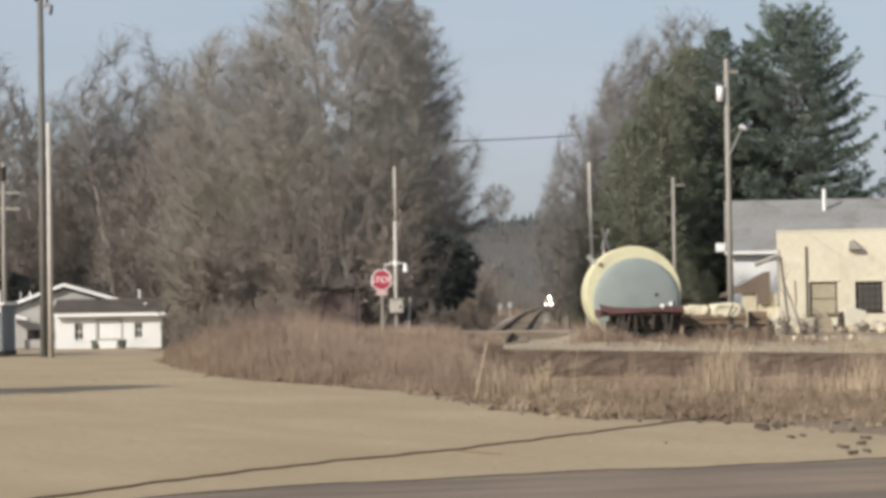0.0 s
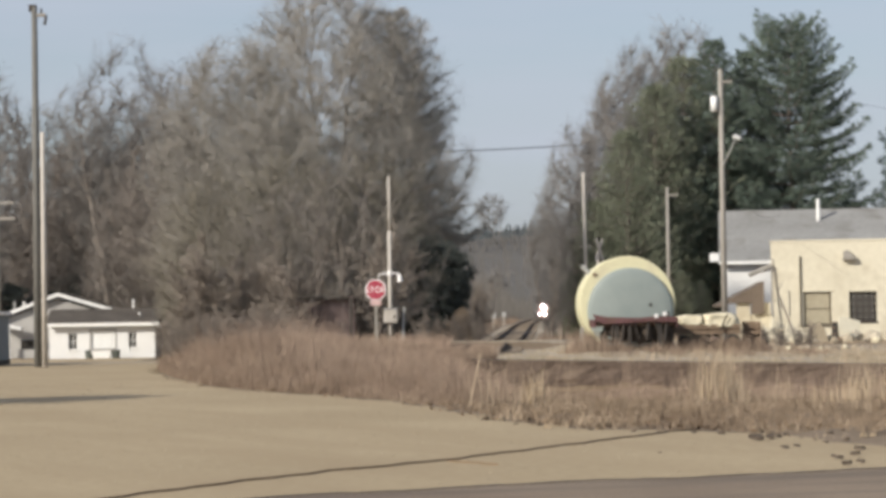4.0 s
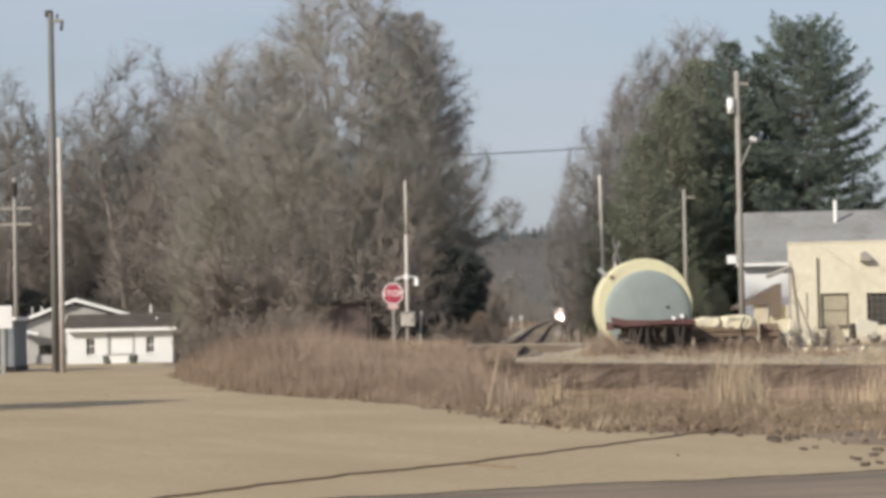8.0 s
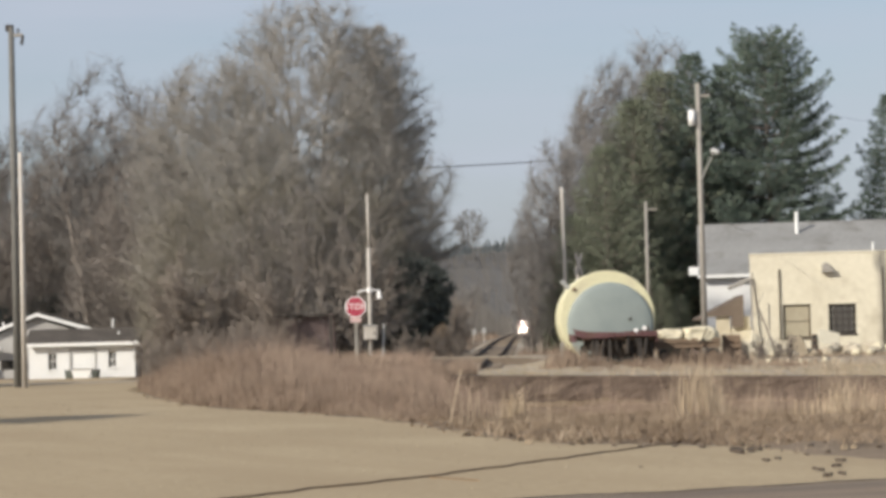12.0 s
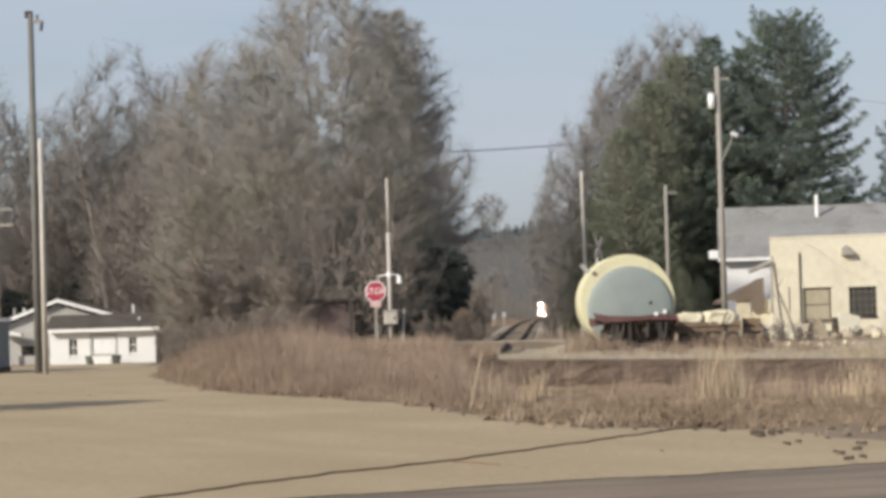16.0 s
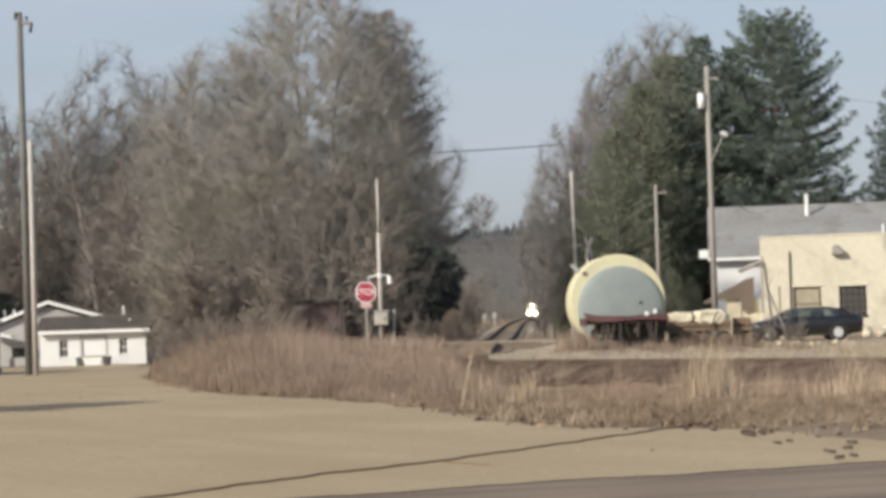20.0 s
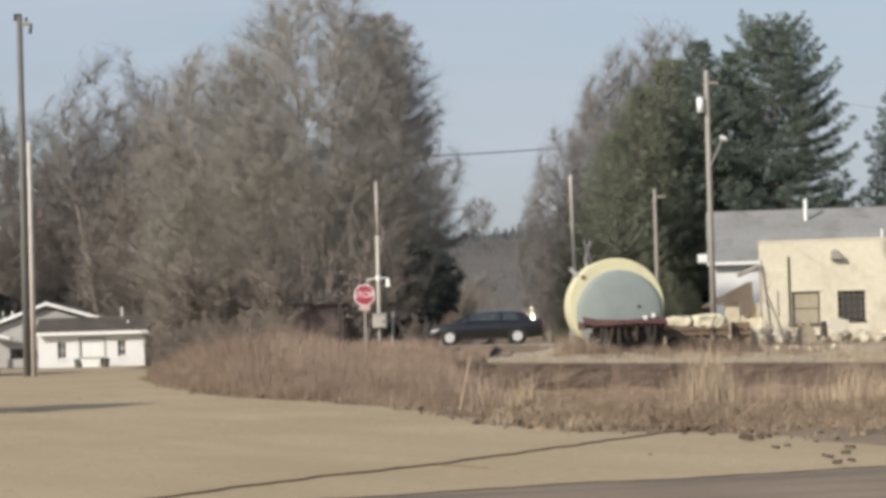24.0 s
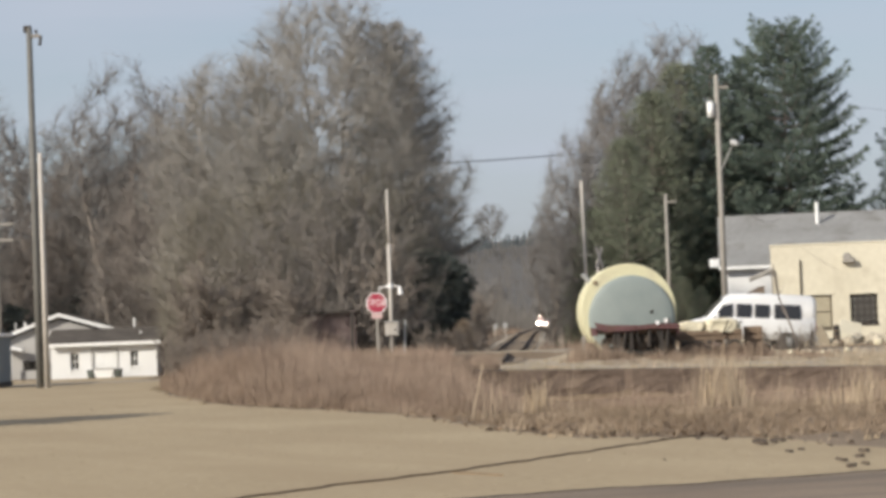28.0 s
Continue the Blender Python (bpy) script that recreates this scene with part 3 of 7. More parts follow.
def pine_tree(name, seed, height, width, needle, whorl=0.75, low=0.1, open_=0.5, tuft=0.42, per=20, up=0.28, density=1.0, profile=BROAD, wide=0.045):
    """A conifer: straight trunk, whorls of limbs that sweep up at their ends, and tufts of needles."""
    rng = np.random.default_rng(seed)
    tree = thing(name, Matrix(), "", "tree")
    s, P, Q, A, B = np.zeros(3), [], [], [], []
    for j in range(10):
        e = s + np.array([rng.normal(0, 0.03), rng.normal(0, 0.03), 1]) * height / 10
        P.append(s), Q.append(e), A.append(height * 0.018 * (1 - j / 10) + 0.02), B.append(height * 0.018 * (1 - (j + 1) / 10) + 0.02)
        s = e
    top = np.array(P + [s])
    lp, lq, la, lb, tips = [], [], [], [], []
    z = height * low
    while z < height * 0.985:
        u = z / height
        reach = width * float(np.interp(u, profile[0], profile[1]))
        c = np.array([np.interp(z, top[:, 2], top[:, 0]), np.interp(z, top[:, 2], top[:, 1]), z])
        turn = rng.uniform(0, 6.28)
        m = rng.integers(4, 7)
        for k in range(m):
            a = turn + 6.28 * k / m + rng.normal(0, 0.25)
            ln = reach * rng.uniform(0.6, 1.15)
            d = np.array([math.cos(a), math.sin(a), rng.uniform(-0.05, 0.25) + 0.55 * u ** 2])
            s, r = c, 0.02 + 0.012 * ln
            for j in range(5):
                e = s + d / np.linalg.norm(d) * ln / 5
                lp.append(s), lq.append(e), la.append(r * (1 - j / 6)), lb.append(r * (1 - (j + 1) / 6))
                if j >= 1:
                    side = np.array([-d[1], d[0], 0])
                    for w in range(int(max(1, round((3 if j > 1 else 1) * density * (0.7 + 0.5 * ln / width))))):
                        f = rng.uniform(0, 1)
                        tips.append((s + (e - s) * f + side * rng.normal(0, 0.16 * ln * (1 - open_ * 0.5)) + np.array([0, 0, rng.normal(0.06, 0.10 * (1 - open_) * 2)]), d))
                s = e
                d = d + np.array([rng.normal(0, 0.1), rng.normal(0, 0.1), up * j / 4])
            tips.append((s, d))
        z += whorl * rng.uniform(0.75, 1.25) * (1.15 - 0.4 * u)
    raw("trunk", *join(tubes([np.array(P), np.array(Q), np.array(A), np.array(B)], 8), tubes([np.array(lp), np.array(lq), np.array(la), np.array(lb)], 4)), M_BARK, tree, True)
    tp = np.repeat(np.array([t[0] for t in tips]), per, 0)
    td = np.repeat(np.array([t[1] for t in tips]), per, 0)
    td = td / np.linalg.norm(td, axis=1)[:, None]
    d = rand_dirs(rng, td * 0.6 + np.array([0, 0, 0.15]), 0.75)
    tp = tp + rng.normal(0, tuft * 0.3, tp.shape) * (1, 1, 0.5)
    ln = tuft * rng.uniform(0.6, 1.2, len(tp))
    w = np.cross(d, rng.normal(0, 1, d.shape))
    w *= (wide / (np.linalg.norm(w, axis=1) + 1e-6))[:, None]
    vs = np.stack([tp - w, tp + w, tp + d * ln[:, None]], 1).reshape(-1, 3)
    tagged(raw("crown", vs, np.arange(len(vs)).reshape(-1, 3), needle, tree), kind="stuff")
    return tree


def reach(rng, nodes, ends, steps, thick, climb=0.75, swing=0.45):
    """Branches grown from the nearest fitting nodes (place, heading, radius) out to the given ends, as bent chains.
    Returns the segments and their nodes."""
    P, T, R = nodes
    best = np.zeros(len(ends), int)
    for a in range(0, len(ends), 500):
        d = ends[a:a + 500, None] - P[None]
        n = np.linalg.norm(d, axis=2) + 1e-6
        along_ = (d * T[None]).sum(2) / n
        cost = n * (1 + 2.2 * np.maximum(0, climb - d[:, :, 2] / n)) * (1.6 - 0.6 * along_) + 0.6 / (R[None] * 40 + 0.2)
        best[a:a + 500] = np.argmin(cost, 1)
    p, t, r = P[best], T[best], R[best]
    n = np.linalg.norm(ends - p, axis=1)[:, None]
    c = p + t * n * swing + rng.normal(0, 0.07, p.shape) * n + np.array([0, 0, 0.05]) * n
    r0 = np.minimum(r * 0.7, thick * (0.5 + 0.5 * n[:, 0] / n.mean()))
    P2, Q2, A, B, mid_p, mid_t = [], [], [], [], [], []
    last, lt = p, t
    for k in range(1, steps + 1):
        u = k / steps
        q = (1 - u) ** 2 * p + 2 * u * (1 - u) * c + u * u * ends
        q = q + rng.normal(0, 0.022, q.shape) * n * (u < 1)
        d = q - last
        d /= np.linalg.norm(d, axis=1)[:, None] + 1e-9
        P2.append(last), Q2.append(q), A.append(r0 * (1 - 0.8 * (u - 1 / steps))), B.append(r0 * (1 - 0.8 * u))
        mid_p.append(q), mid_t.append(d)
        last = q
    segs = (np.concatenate(P2), np.concatenate(Q2), np.concatenate(A), np.concatenate(B))
    return segs, (np.concatenate(mid_p), np.concatenate(mid_t), segs[3])


def crown_tree(name, seed, height, profile, twig_mat, bark, stems=1, limbs=16, boughs=220, sprays=2000, twigs=42000, twig_r=0.007, twig_len=0.8, lumpy=0.22, limb=0.008):
    """A leafless tree whose limbs fan out to a crown of the given profile (share of height, radius in metres)."""
    rng = np.random.default_rng(seed)
    ph = rng.uniform(0, 6.28, 6)

    def ends(n, lo, hi=1.0):
        out = np.zeros((0, 3))
        top_r = max(profile[1])
        while len(out) < n:
            u = rng.uniform(profile[0][0], 1.0, 4 * n)
            rr = np.interp(u, profile[0], profile[1])
            ok = rng.uniform(0, 1, 4 * n) < (rr / top_r) ** 1.3 + 0.04
            u, rr = u[ok], rr[ok]
            a = rng.uniform(0, 6.283, len(u))
            lump = 1 + lumpy * (0.5 * np.sin(3 * a + 7 * u + ph[0]) + 0.4 * np.sin(5 * a - 13 * u + ph[1]) + 0.35 * np.sin(2 * a + 23 * u + ph[2]) + 0.3 * np.sin(9 * a + 31 * u + ph[3]))
            f = rng.uniform(lo ** 2, hi ** 2, len(u)) ** 0.5
            z = height * (u + (0.035 * np.sin(4 * a + ph[4]) + 0.02 * np.sin(9 * a + ph[5])) * (u > 0.6))
            out = np.concatenate([out, np.stack([rr * f * lump * np.cos(a), rr * f * lump * np.sin(a), z], 1)])
        return out[:n]

    P, Q, A, B = [], [], [], []
    for k in range(stems):
        a = 6.283 * k / stems + rng.uniform(-0.4, 0.4)
        lean = (0.03 if stems == 1 else rng.uniform(0.08, 0.26)) * np.array([math.cos(a), math.sin(a), 0])
        s = np.array([math.cos(a), math.sin(a), 0]) * (0.0 if stems == 1 else 0.3)
        r = height * 0.017 / stems ** 0.4
        h = height * (0.78 if stems == 1 else rng.uniform(0.55, 0.8))
        for j in range(9):
            e = s + (np.array([0, 0, 1.0]) + lean + rng.normal(0, 0.06, 3) * (1, 1, 0)) * h / 9
            P.append(s), Q.append(e), A.append(r * (1 - 0.095 * j)), B.append(r * (1 - 0.095 * (j + 1)))
            s = e
    trunk = (np.array(P), np.array(Q), np.array(A), np.array(B))
    d = trunk[1] - trunk[0]
    nodes = (trunk[1], d / np.linalg.norm(d, axis=1)[:, None], trunk[3])
    lim, n1 = reach(rng, nodes, ends(limbs, 0.55, 0.9), 9, height * limb, 0.8, 0.5)
    nodes = tuple(np.concatenate([a, b]) for a, b in zip(nodes, n1))
    br, n2 = reach(rng, nodes, ends(boughs, 0.35, 0.98), 6, height * limb * 0.4, 0.6)
    nodes = tuple(np.concatenate([a, b]) for a, b in zip(n1, n2))
    sp, n3 = reach(rng, nodes, ends(sprays, 0.4, 1.03), 2, 0.0095, 0.45)
    pick = rng.integers(0, len(sp[0]), twigs)
    f = rng.uniform(0, 1, (twigs, 1))
    o = sp[0][pick] * (1 - f) + sp[1][pick] * f
    d = sp[1][pick] - sp[0][pick]
    d /= np.linalg.norm(d, axis=1)[:, None] + 1e-9
    d = rand_dirs(rng, d, 0.62)
    d[:, 2] += 0.1
    d /= np.linalg.norm(d, axis=1)[:, None]
    tip = o + d * (twig_len * rng.uniform(0.35, 1.2, (twigs, 1)))
    radius = twig_r * rng.uniform(0.7, 1.3, twigs)
    for g, lo in ((br, twig_r * 2.2), (sp, twig_r * 1.2)):
        g[2][:], g[3][:] = np.maximum(g[2], lo), np.maximum(g[3], lo * 0.75)
    tree = thing(name, Matrix(), "", "tree")
    raw("trunk", *join(tubes(trunk, 8), tubes(lim, 5)), bark, tree, True)
    tagged(raw("crown", *join(tubes(br, 3), ribbons(rng, sp), slivers(rng, (o, tip, radius, radius))), twig_mat, tree), kind="stuff")
    return tree


def plume_pine(name, seed, height, width, needle, bark, profile, whorl=0.75, low=0.06, flat=1.0, per=15, blade=0.2, wide=0.012, rise=0.12, limbs=(5, 7)):
    """A white pine: whorls of long level limbs with flat plumes of needle tufts, turned up at their ends."""
    rng = np.random.default_rng(seed)
    tree = thing(name, Matrix(), "", "tree")
    s, P, Q, A, B = np.zeros(3), [], [], [], []
    for j in range(10):
        e = s + np.array([rng.normal(0, 0.02), rng.normal(0, 0.02), 1]) * height / 10
        P.append(s), Q.append(e), A.append(height * 0.015 * (1 - j / 10) + 0.02), B.append(height * 0.015 * (1 - (j + 1) / 10) + 0.02)
        s = e
    top = np.array(P + [s])
    tufts, heads = [], []
    z = height * low
    while z < height * 0.99:
        u = z / height
        c = np.array([np.interp(z, top[:, 2], top[:, 0]), np.interp(z, top[:, 2], top[:, 1]), z])
        m = int(rng.integers(*limbs))
        turn = rng.uniform(0, 6.28)
        lean = rise + 0.75 * u ** 4 + rng.normal(0, 0.05)
        for k in range(m):
            a = turn + 6.283 * k / m + rng.normal(0, 0.2)
            ln = max(0.3, width * float(np.interp(u, profile[0], profile[1])) * rng.uniform(0.72, 1.12))
            out = np.array([math.cos(a), math.sin(a), 0])
            side = np.array([-math.sin(a), math.cos(a), 0])
            pts = [c]
            for j in range(1, 7):
                v = j / 6
                pts.append(c + out * ln * v + side * rng.normal(0, 0.03) * ln + np.array([0, 0, ln * (lean * v - 0.16 * v + 0.26 * v ** 3)]))
            pts = np.array(pts)
            r = 0.015 + 0.012 * ln
            for j in range(6):
                P.append(pts[j]), Q.append(pts[j + 1]), A.append(r * (1 - j / 7)), B.append(r * (1 - (j + 1) / 7))
            n = max(4, int(ln * 4.2))
            for j in range(n):
                v = 0.22 + 0.78 * (j + rng.uniform(0, 1)) / n
                o = np.array([np.interp(v * 6, range(7), pts[:, q]) for q in range(3)])
                bl = (0.28 + 0.3 * ln * (1 - v) ** 0.7) * rng.uniform(0.6, 1.15)
                h = out * 0.75 + side * (1 if j % 2 else -1) * rng.uniform(0.6, 1.1) + np.array([0, 0, rng.normal(0.08, 0.1) / flat])
                h /= np.linalg.norm(h)
                for w in range(max(2, int(bl / 0.19))):
                    g = (w + rng.uniform(0.3, 1)) / max(2, int(bl / 0.19))
                    tufts.append(o + h * bl * g + np.array([0, 0, rng.normal(0.03, 0.05)]))
                    heads.append(h)
            tufts.append(pts[-1]), heads.append(out)
        z += whorl * rng.uniform(0.8, 1.2) * (1.1 - 0.45 * u)
    raw("trunk", *tubes([np.array(P), np.array(Q), np.array(A), np.array(B)], 3), bark, tree, True)
    tp = np.repeat(np.array(tufts), per, 0) + rng.normal(0, 0.06, (per * len(tufts), 3))
    d = rand_dirs(rng, np.repeat(np.array(heads), per, 0) * 0.8 + np.array([0, 0, 0.35]), 0.6)
    w = np.cross(d, rng.normal(0, 1, d.shape))
    w *= (wide / (np.linalg.norm(w, axis=1) + 1e-6))[:, None]
    tip = tp + d * (blade * rng.uniform(0.7, 1.3, (len(tp), 1)))
    vs = np.stack([tp - w, tp + w, tip], 1).reshape(-1, 3)
    tagged(raw("crown", vs, np.arange(len(vs)).reshape(-1, 3), needle, tree), kind="stuff")
    return tree


def at(x, y, turn=0.0, scale=1.0, sink=0.1):
    return pose(x, y, float(land(x, y)) - sink, 0, 0, turn) @ Matrix.Scale(scale, 4)


def plant(model, spots, label, group):
    """Stand the model at the first spot and copies at the rest: x, y, turn, scale."""
    for k, (x, y, turn, s) in enumerate(spots):
        m = at(x, y, turn, 1.0)
        ob = model if k == 0 else copy_thing(model, m)
        ob.matrix_basis = m
        ob.scale = (s, s, s)
        tagged(ob, label, "tree", group)


DOME = ((0.1, 0.22, 0.4, 0.6, 0.78, 0.9, 1.0), (3.6, 5.8, 7.0, 6.6, 5.2, 3.6, 1.2))
FAN = ((0.12, 0.3, 0.5, 0.72, 0.88, 1.0), (2.6, 4.0, 4.8, 4.6, 3.4, 1.4))
THICKET = ((0.05, 0.2, 0.45, 0.7, 0.9, 1.0), (2.8, 4.0, 4.4, 3.6, 2.2, 0.8))
dome = crown_tree("bare_tree", 11, 17.6, DOME, M_TWIG, M_BARK, 3, 30, 620, 11500, 128000, 0.0049, 0.9, 0.16, 0.0125)
plant(dome, [(-4.6, 122, 0, 1.0)], "tall broad leafless tree with a dome of fine brown twigs", "bare trees by the crossing")
fan = crown_tree("bare_tree", 23, 15.4, FAN, M_TWIG, M_PALE_BARK, 2, 16, 220, 4600, 45000, 0.0052, 0.8, 0.2)
plant(fan, [(-9.2, 121, 0, 0.95), (-6.6, 117, 250, 0.72)], "leafless tree with pale forked trunks and fanned limbs", "bare trees by the crossing")
thicket = crown_tree("bare_tree", 37, 10.5, THICKET, M_TWIG_OLIVE, M_BARK, 5, 16, 200, 3600, 30000, 0.0061, 0.75, 0.2)
plant(thicket, [(-6.2, 115, 0, 0.86), (-9.6, 117, 80, 0.8), (-2.6, 116, 170, 0.84), (-12.2, 153, 250, 1.0), (-0.9, 121, 300, 0.68), (-9.9, 120, 30, 0.62)],
      "many-stemmed leafless tree with olive brown twigs", "bare trees by the crossing")
snag = crown_tree("bare_tree", 61, 9.6, THICKET, M_TWIG_PALE, M_BARK, 3, 16, 70, 420, 3600, 0.0055, 0.8, 0.25, 0.0085)
plant(snag, [(-4.6, 110.6, 0, 0.86), (-6.3, 111.4, 130, 0.8), (-3.3, 110.9, 220, 0.92), (-7.9, 111.8, 60, 0.7), (-2.3, 112.6, 300, 0.7)],
      "leafless tree with bare pale limbs hung with vines", "bare trees by the crossing")
TIERS = ((0.0, 0.12, 0.28, 0.36, 0.46, 0.56, 0.64, 0.74, 0.84, 0.93, 1.0), (0.7, 0.95, 1.0, 0.92, 0.78, 0.6, 0.72, 0.45, 0.56, 0.3, 0.1))
larch = plume_pine("bare_larch", 67, 16.4, 4.6, M_TWIG, M_BARK, TIERS, 0.66, 0.27, 0.5, 19, 0.36, 0.006, 0.16, (7, 10))
plant(larch, [(-1.55, 122.5, 0, 0.98)], "leafless larch with level tiers of fine grey-brown twigs", "bare trees by the crossing")
mid = crown_tree("bare_tree", 29, 13.0, THICKET, M_TWIG_MID, M_BARK, 3, 14, 180, 2800, 16500, 0.0091, 0.8, 0.2)
plant(mid, [(-15.0, 157, 20, 1.08), (-13.4, 156, 140, 1.0), (-17.6, 160, 300, 1.02), (-21.4, 171, 120, 1.06), (-25.4, 170, 10, 1.0), (-30.4, 160, 200, 0.9), (-10.9, 148, 250, 0.96), (-17.2, 166, 80, 1.2), (-23.4, 168, 200, 1.12)],
      "leafless grey-brown tree behind the white house", "bare trees behind the house")
SLIM = ((0.2, 0.4, 0.6, 0.8, 0.92, 1.0), (1.6, 2.8, 3.4, 3.3, 2.4, 1.2))
tall = crown_tree("bare_tree", 47, 20.6, SLIM, M_TWIG_FAR, M_BARK, 2, 12, 90, 1400, 9500, 0.0087, 0.9, 0.3)
plant(tall, [(-19.6, 163, 0, 1.0), (-16.2, 166, 100, 0.94), (-23.4, 170, 210, 0.88), (-13.8, 162, 40, 0.86), (-29.4, 168, 300, 0.95), (-26.6, 178, 160, 0.86), (-21.4, 184, 20, 0.92), (-34.0, 182, 130, 0.96), (-17.9, 165, 60, 0.86), (-21.6, 166, 280, 0.82), (-14.9, 158, 190, 0.84)],
      "tall thin leafless tree behind the white house", "bare trees behind the house")

shrub = bare_tree("bare_shrub", 51, 5.0, 1.25, M_TWIG_SHRUB, M_BARK, 5, 1, 2, 3, 4, 0.0, 0.0125)
srng = np.random.default_rng(8)
spots = [(float(x), float(y), float(srng.uniform(0, 360)), float(srng.uniform(0.6, 1.1))) for x, y in
         zip(np.linspace(-10.6, -2.4, 14), srng.uniform(107.5, 115, 14))]
spots += [(2.4, 136, 20, 0.6), (3.4, 152, 90, 0.7), (11.5, 128, 40, 0.7), (9.8, 133, 160, 0.7), (-0.9, 118.4, 220, 1.0), (-0.3, 107, 20, 0.3), (0.6, 107.2, 90, 0.28), (1.5, 107.5, 160, 0.28), (2.2, 108, 250, 0.24)]
spots = [s for s in spots if not (-5.7 < s[0] * 112.5 / s[1] < -2.8 and s[1] < 113)]
spots += [(float(-0.004 * k - 0.052) * y, y, 77 * k, s) for k, (y, s) in enumerate(((84, 0.34), (91, 0.36), (80, 0.33), (88, 0.4), (78, 0.34), (92, 0.38), (82, 0.36), (87, 0.34), (76, 0.32), (90, 0.36), (84, 0.36), (79, 0.3), (86, 0.34)))]
spots += [(14.4, 94.6, 40, 0.2), (12.9, 95.4, 200, 0.17), (12.4, 94.2, 20, 0.16), (13.4, 94.4, 120, 0.19), (13.9, 94.1, 250, 0.16), (13.1, 93.6, 310, 0.13), (11.6, 93.2, 100, 0.14)]
plant(shrub, spots, "tangled leafless brush at the wood's edge", "brush at the wood's edge")

# woods farther back: hillside behind the house and along the track
far_a = bare_tree("bare_tree", 71, 15.0, 1.0, M_TWIG_FAR, M_BARK, 1, 3, 2, 2, 2, 0.0, 0.048, 0.15)
far_b = bare_tree("bare_tree", 83, 13.0, 1.1, M_TWIG_FAR, M_BARK, 2, 2, 2, 2, 2, 0.0, 0.046)
wood = []
for k in range(30):
    y = srng.uniform(178, 330)
    x = -y * srng.uniform(0.03, 0.205)
    wood.append((x, y, srng.uniform(0, 360), srng.uniform(0.7, 1.05)))
for k in range(46):
    side = -1 if k % 2 else 1
    y = (150 if side < 0 else 178) + 470 * (k / 46) ** 1.4
    x = float(track_x(y)) + side * srng.uniform(7.0, 11 + 0.015 * y)
    tallest = 1.0 if x / y > 0.06 or x / y < 0.004 else (0.2 + 0.026 * y) / 15
    if 0.003 < x / y < 0.056 and y < 240:
        continue
    wood.append((x, y, srng.uniform(0, 360), min(tallest, 0.35 + (y - 135) / 700) * srng.uniform(0.8, 1.0)))
plant(far_a, wood[0::2], "leafless grey-brown tree in the far woods", "far woods")
plant(far_b, wood[1::2], "leafless grey-brown tree in the far woods", "far woods")

# right of the track: bare trees, cedars and pines
STREAK = ((0.1, 0.3, 0.55, 0.8, 1.0), (1.5, 2.6, 3.2, 2.7, 0.9))
right_a = crown_tree("bare_tree", 97, 18.0, STREAK, M_TWIG_FAR, M_BARK, 3, 18, 130, 2000, 14500, 0.0081, 1.0, 0.2)
plant(right_a, [(15.2, 158, 0, 1.08), (13.4, 157, 90, 1.0), (11.3, 153, 200, 0.83), (17.4, 162, 30, 1.1), (9.1, 150, 120, 0.72), (8.0, 147, 250, 0.58), (7.1, 144, 30, 0.46), (12.4, 160, 300, 0.94)],
      "slender leafless tree behind the pines", "trees behind the yard")
PINE = ((0.0, 0.2, 0.4, 0.6, 0.75, 0.88, 0.96, 1.0), (0.85, 1.0, 0.98, 0.86, 0.7, 0.52, 0.34, 0.12))
CONE = ((0.0, 0.15, 0.45, 0.75, 1.0), (0.9, 1.0, 0.85, 0.5, 0.06))
cedar = plume_pine("cedar_tree", 5, 12.0, 3.4, M_NEEDLE_DULL, M_BARK, CONE, 0.42, 0.02, 0.4, 7, 0.22, 0.018, 0.3, (6, 8))
plant(cedar, [(11.8, 146, 0, 1.0), (9.9, 147, 70, 0.68), (14.0, 152, 130, 1.26), (16.2, 155, 10, 1.42), (8.9, 150, 150, 0.5), (14.6, 154.5, 220, 1.0), (27.4, 162, 80, 0.7), (12.9, 149, 290, 0.8), (13.0, 128, 200, 0.3), (14.3, 131, 100, 0.26)],
      "dense olive green pine", "trees behind the yard")
pine = plume_pine("white_pine", 9, 19.6, 5.6, M_NEEDLE, M_BARK, PINE, 0.62, 0.1, 0.7, 11, 0.26, 0.023, 0.12, (7, 9))
plant(pine, [(22.75, 155, 0, 0.975)], "tall dark green white pine with level boughs", "pines behind the building")
pine2 = plume_pine("white_pine", 19, 17.0, 3.7, M_NEEDLE, M_BARK, CONE, 0.6, 0.03, 0.7, 9, 0.26, 0.022, 0.22, (6, 8))
plant(pine2, [(17.9, 154.5, 0, 1.075), (30.5, 156, 140, 0.92), (20.6, 159, 250, 1.06)], "dark green white pine with dense boughs", "pines behind the building")
dark = pine_tree("dark_cedar", 29, 6.2, 2.7, M_NEEDLE_DARK, 0.5, 0.02, 0.5, 0.42, 14, 0.05, 1.0, BROAD, 0.036)
# first one stands unseen left of the lot, added to cast a shadow there
plant(dark, [(-14.2, 44.7, 70, 0.86), (-23.6, 167, 30, 0.8), (-26.6, 161, 200, 0.72), (-28.6, 160, 90, 0.7)], "dark evergreen under bare trees; one unseen, added to shade the lot", "dark evergreens")
low_dark = pine_tree("dark_cedar", 31, 4.9, 1.75, M_NEEDLE_DARK, 0.34, 0.22, 0.3, 0.42, 18, 0.45, 1.4, ((0.0, 0.25, 0.5, 0.72, 0.9, 1.0), (0.3, 0.5, 0.85, 1.0, 0.75, 0.35)), 0.034)
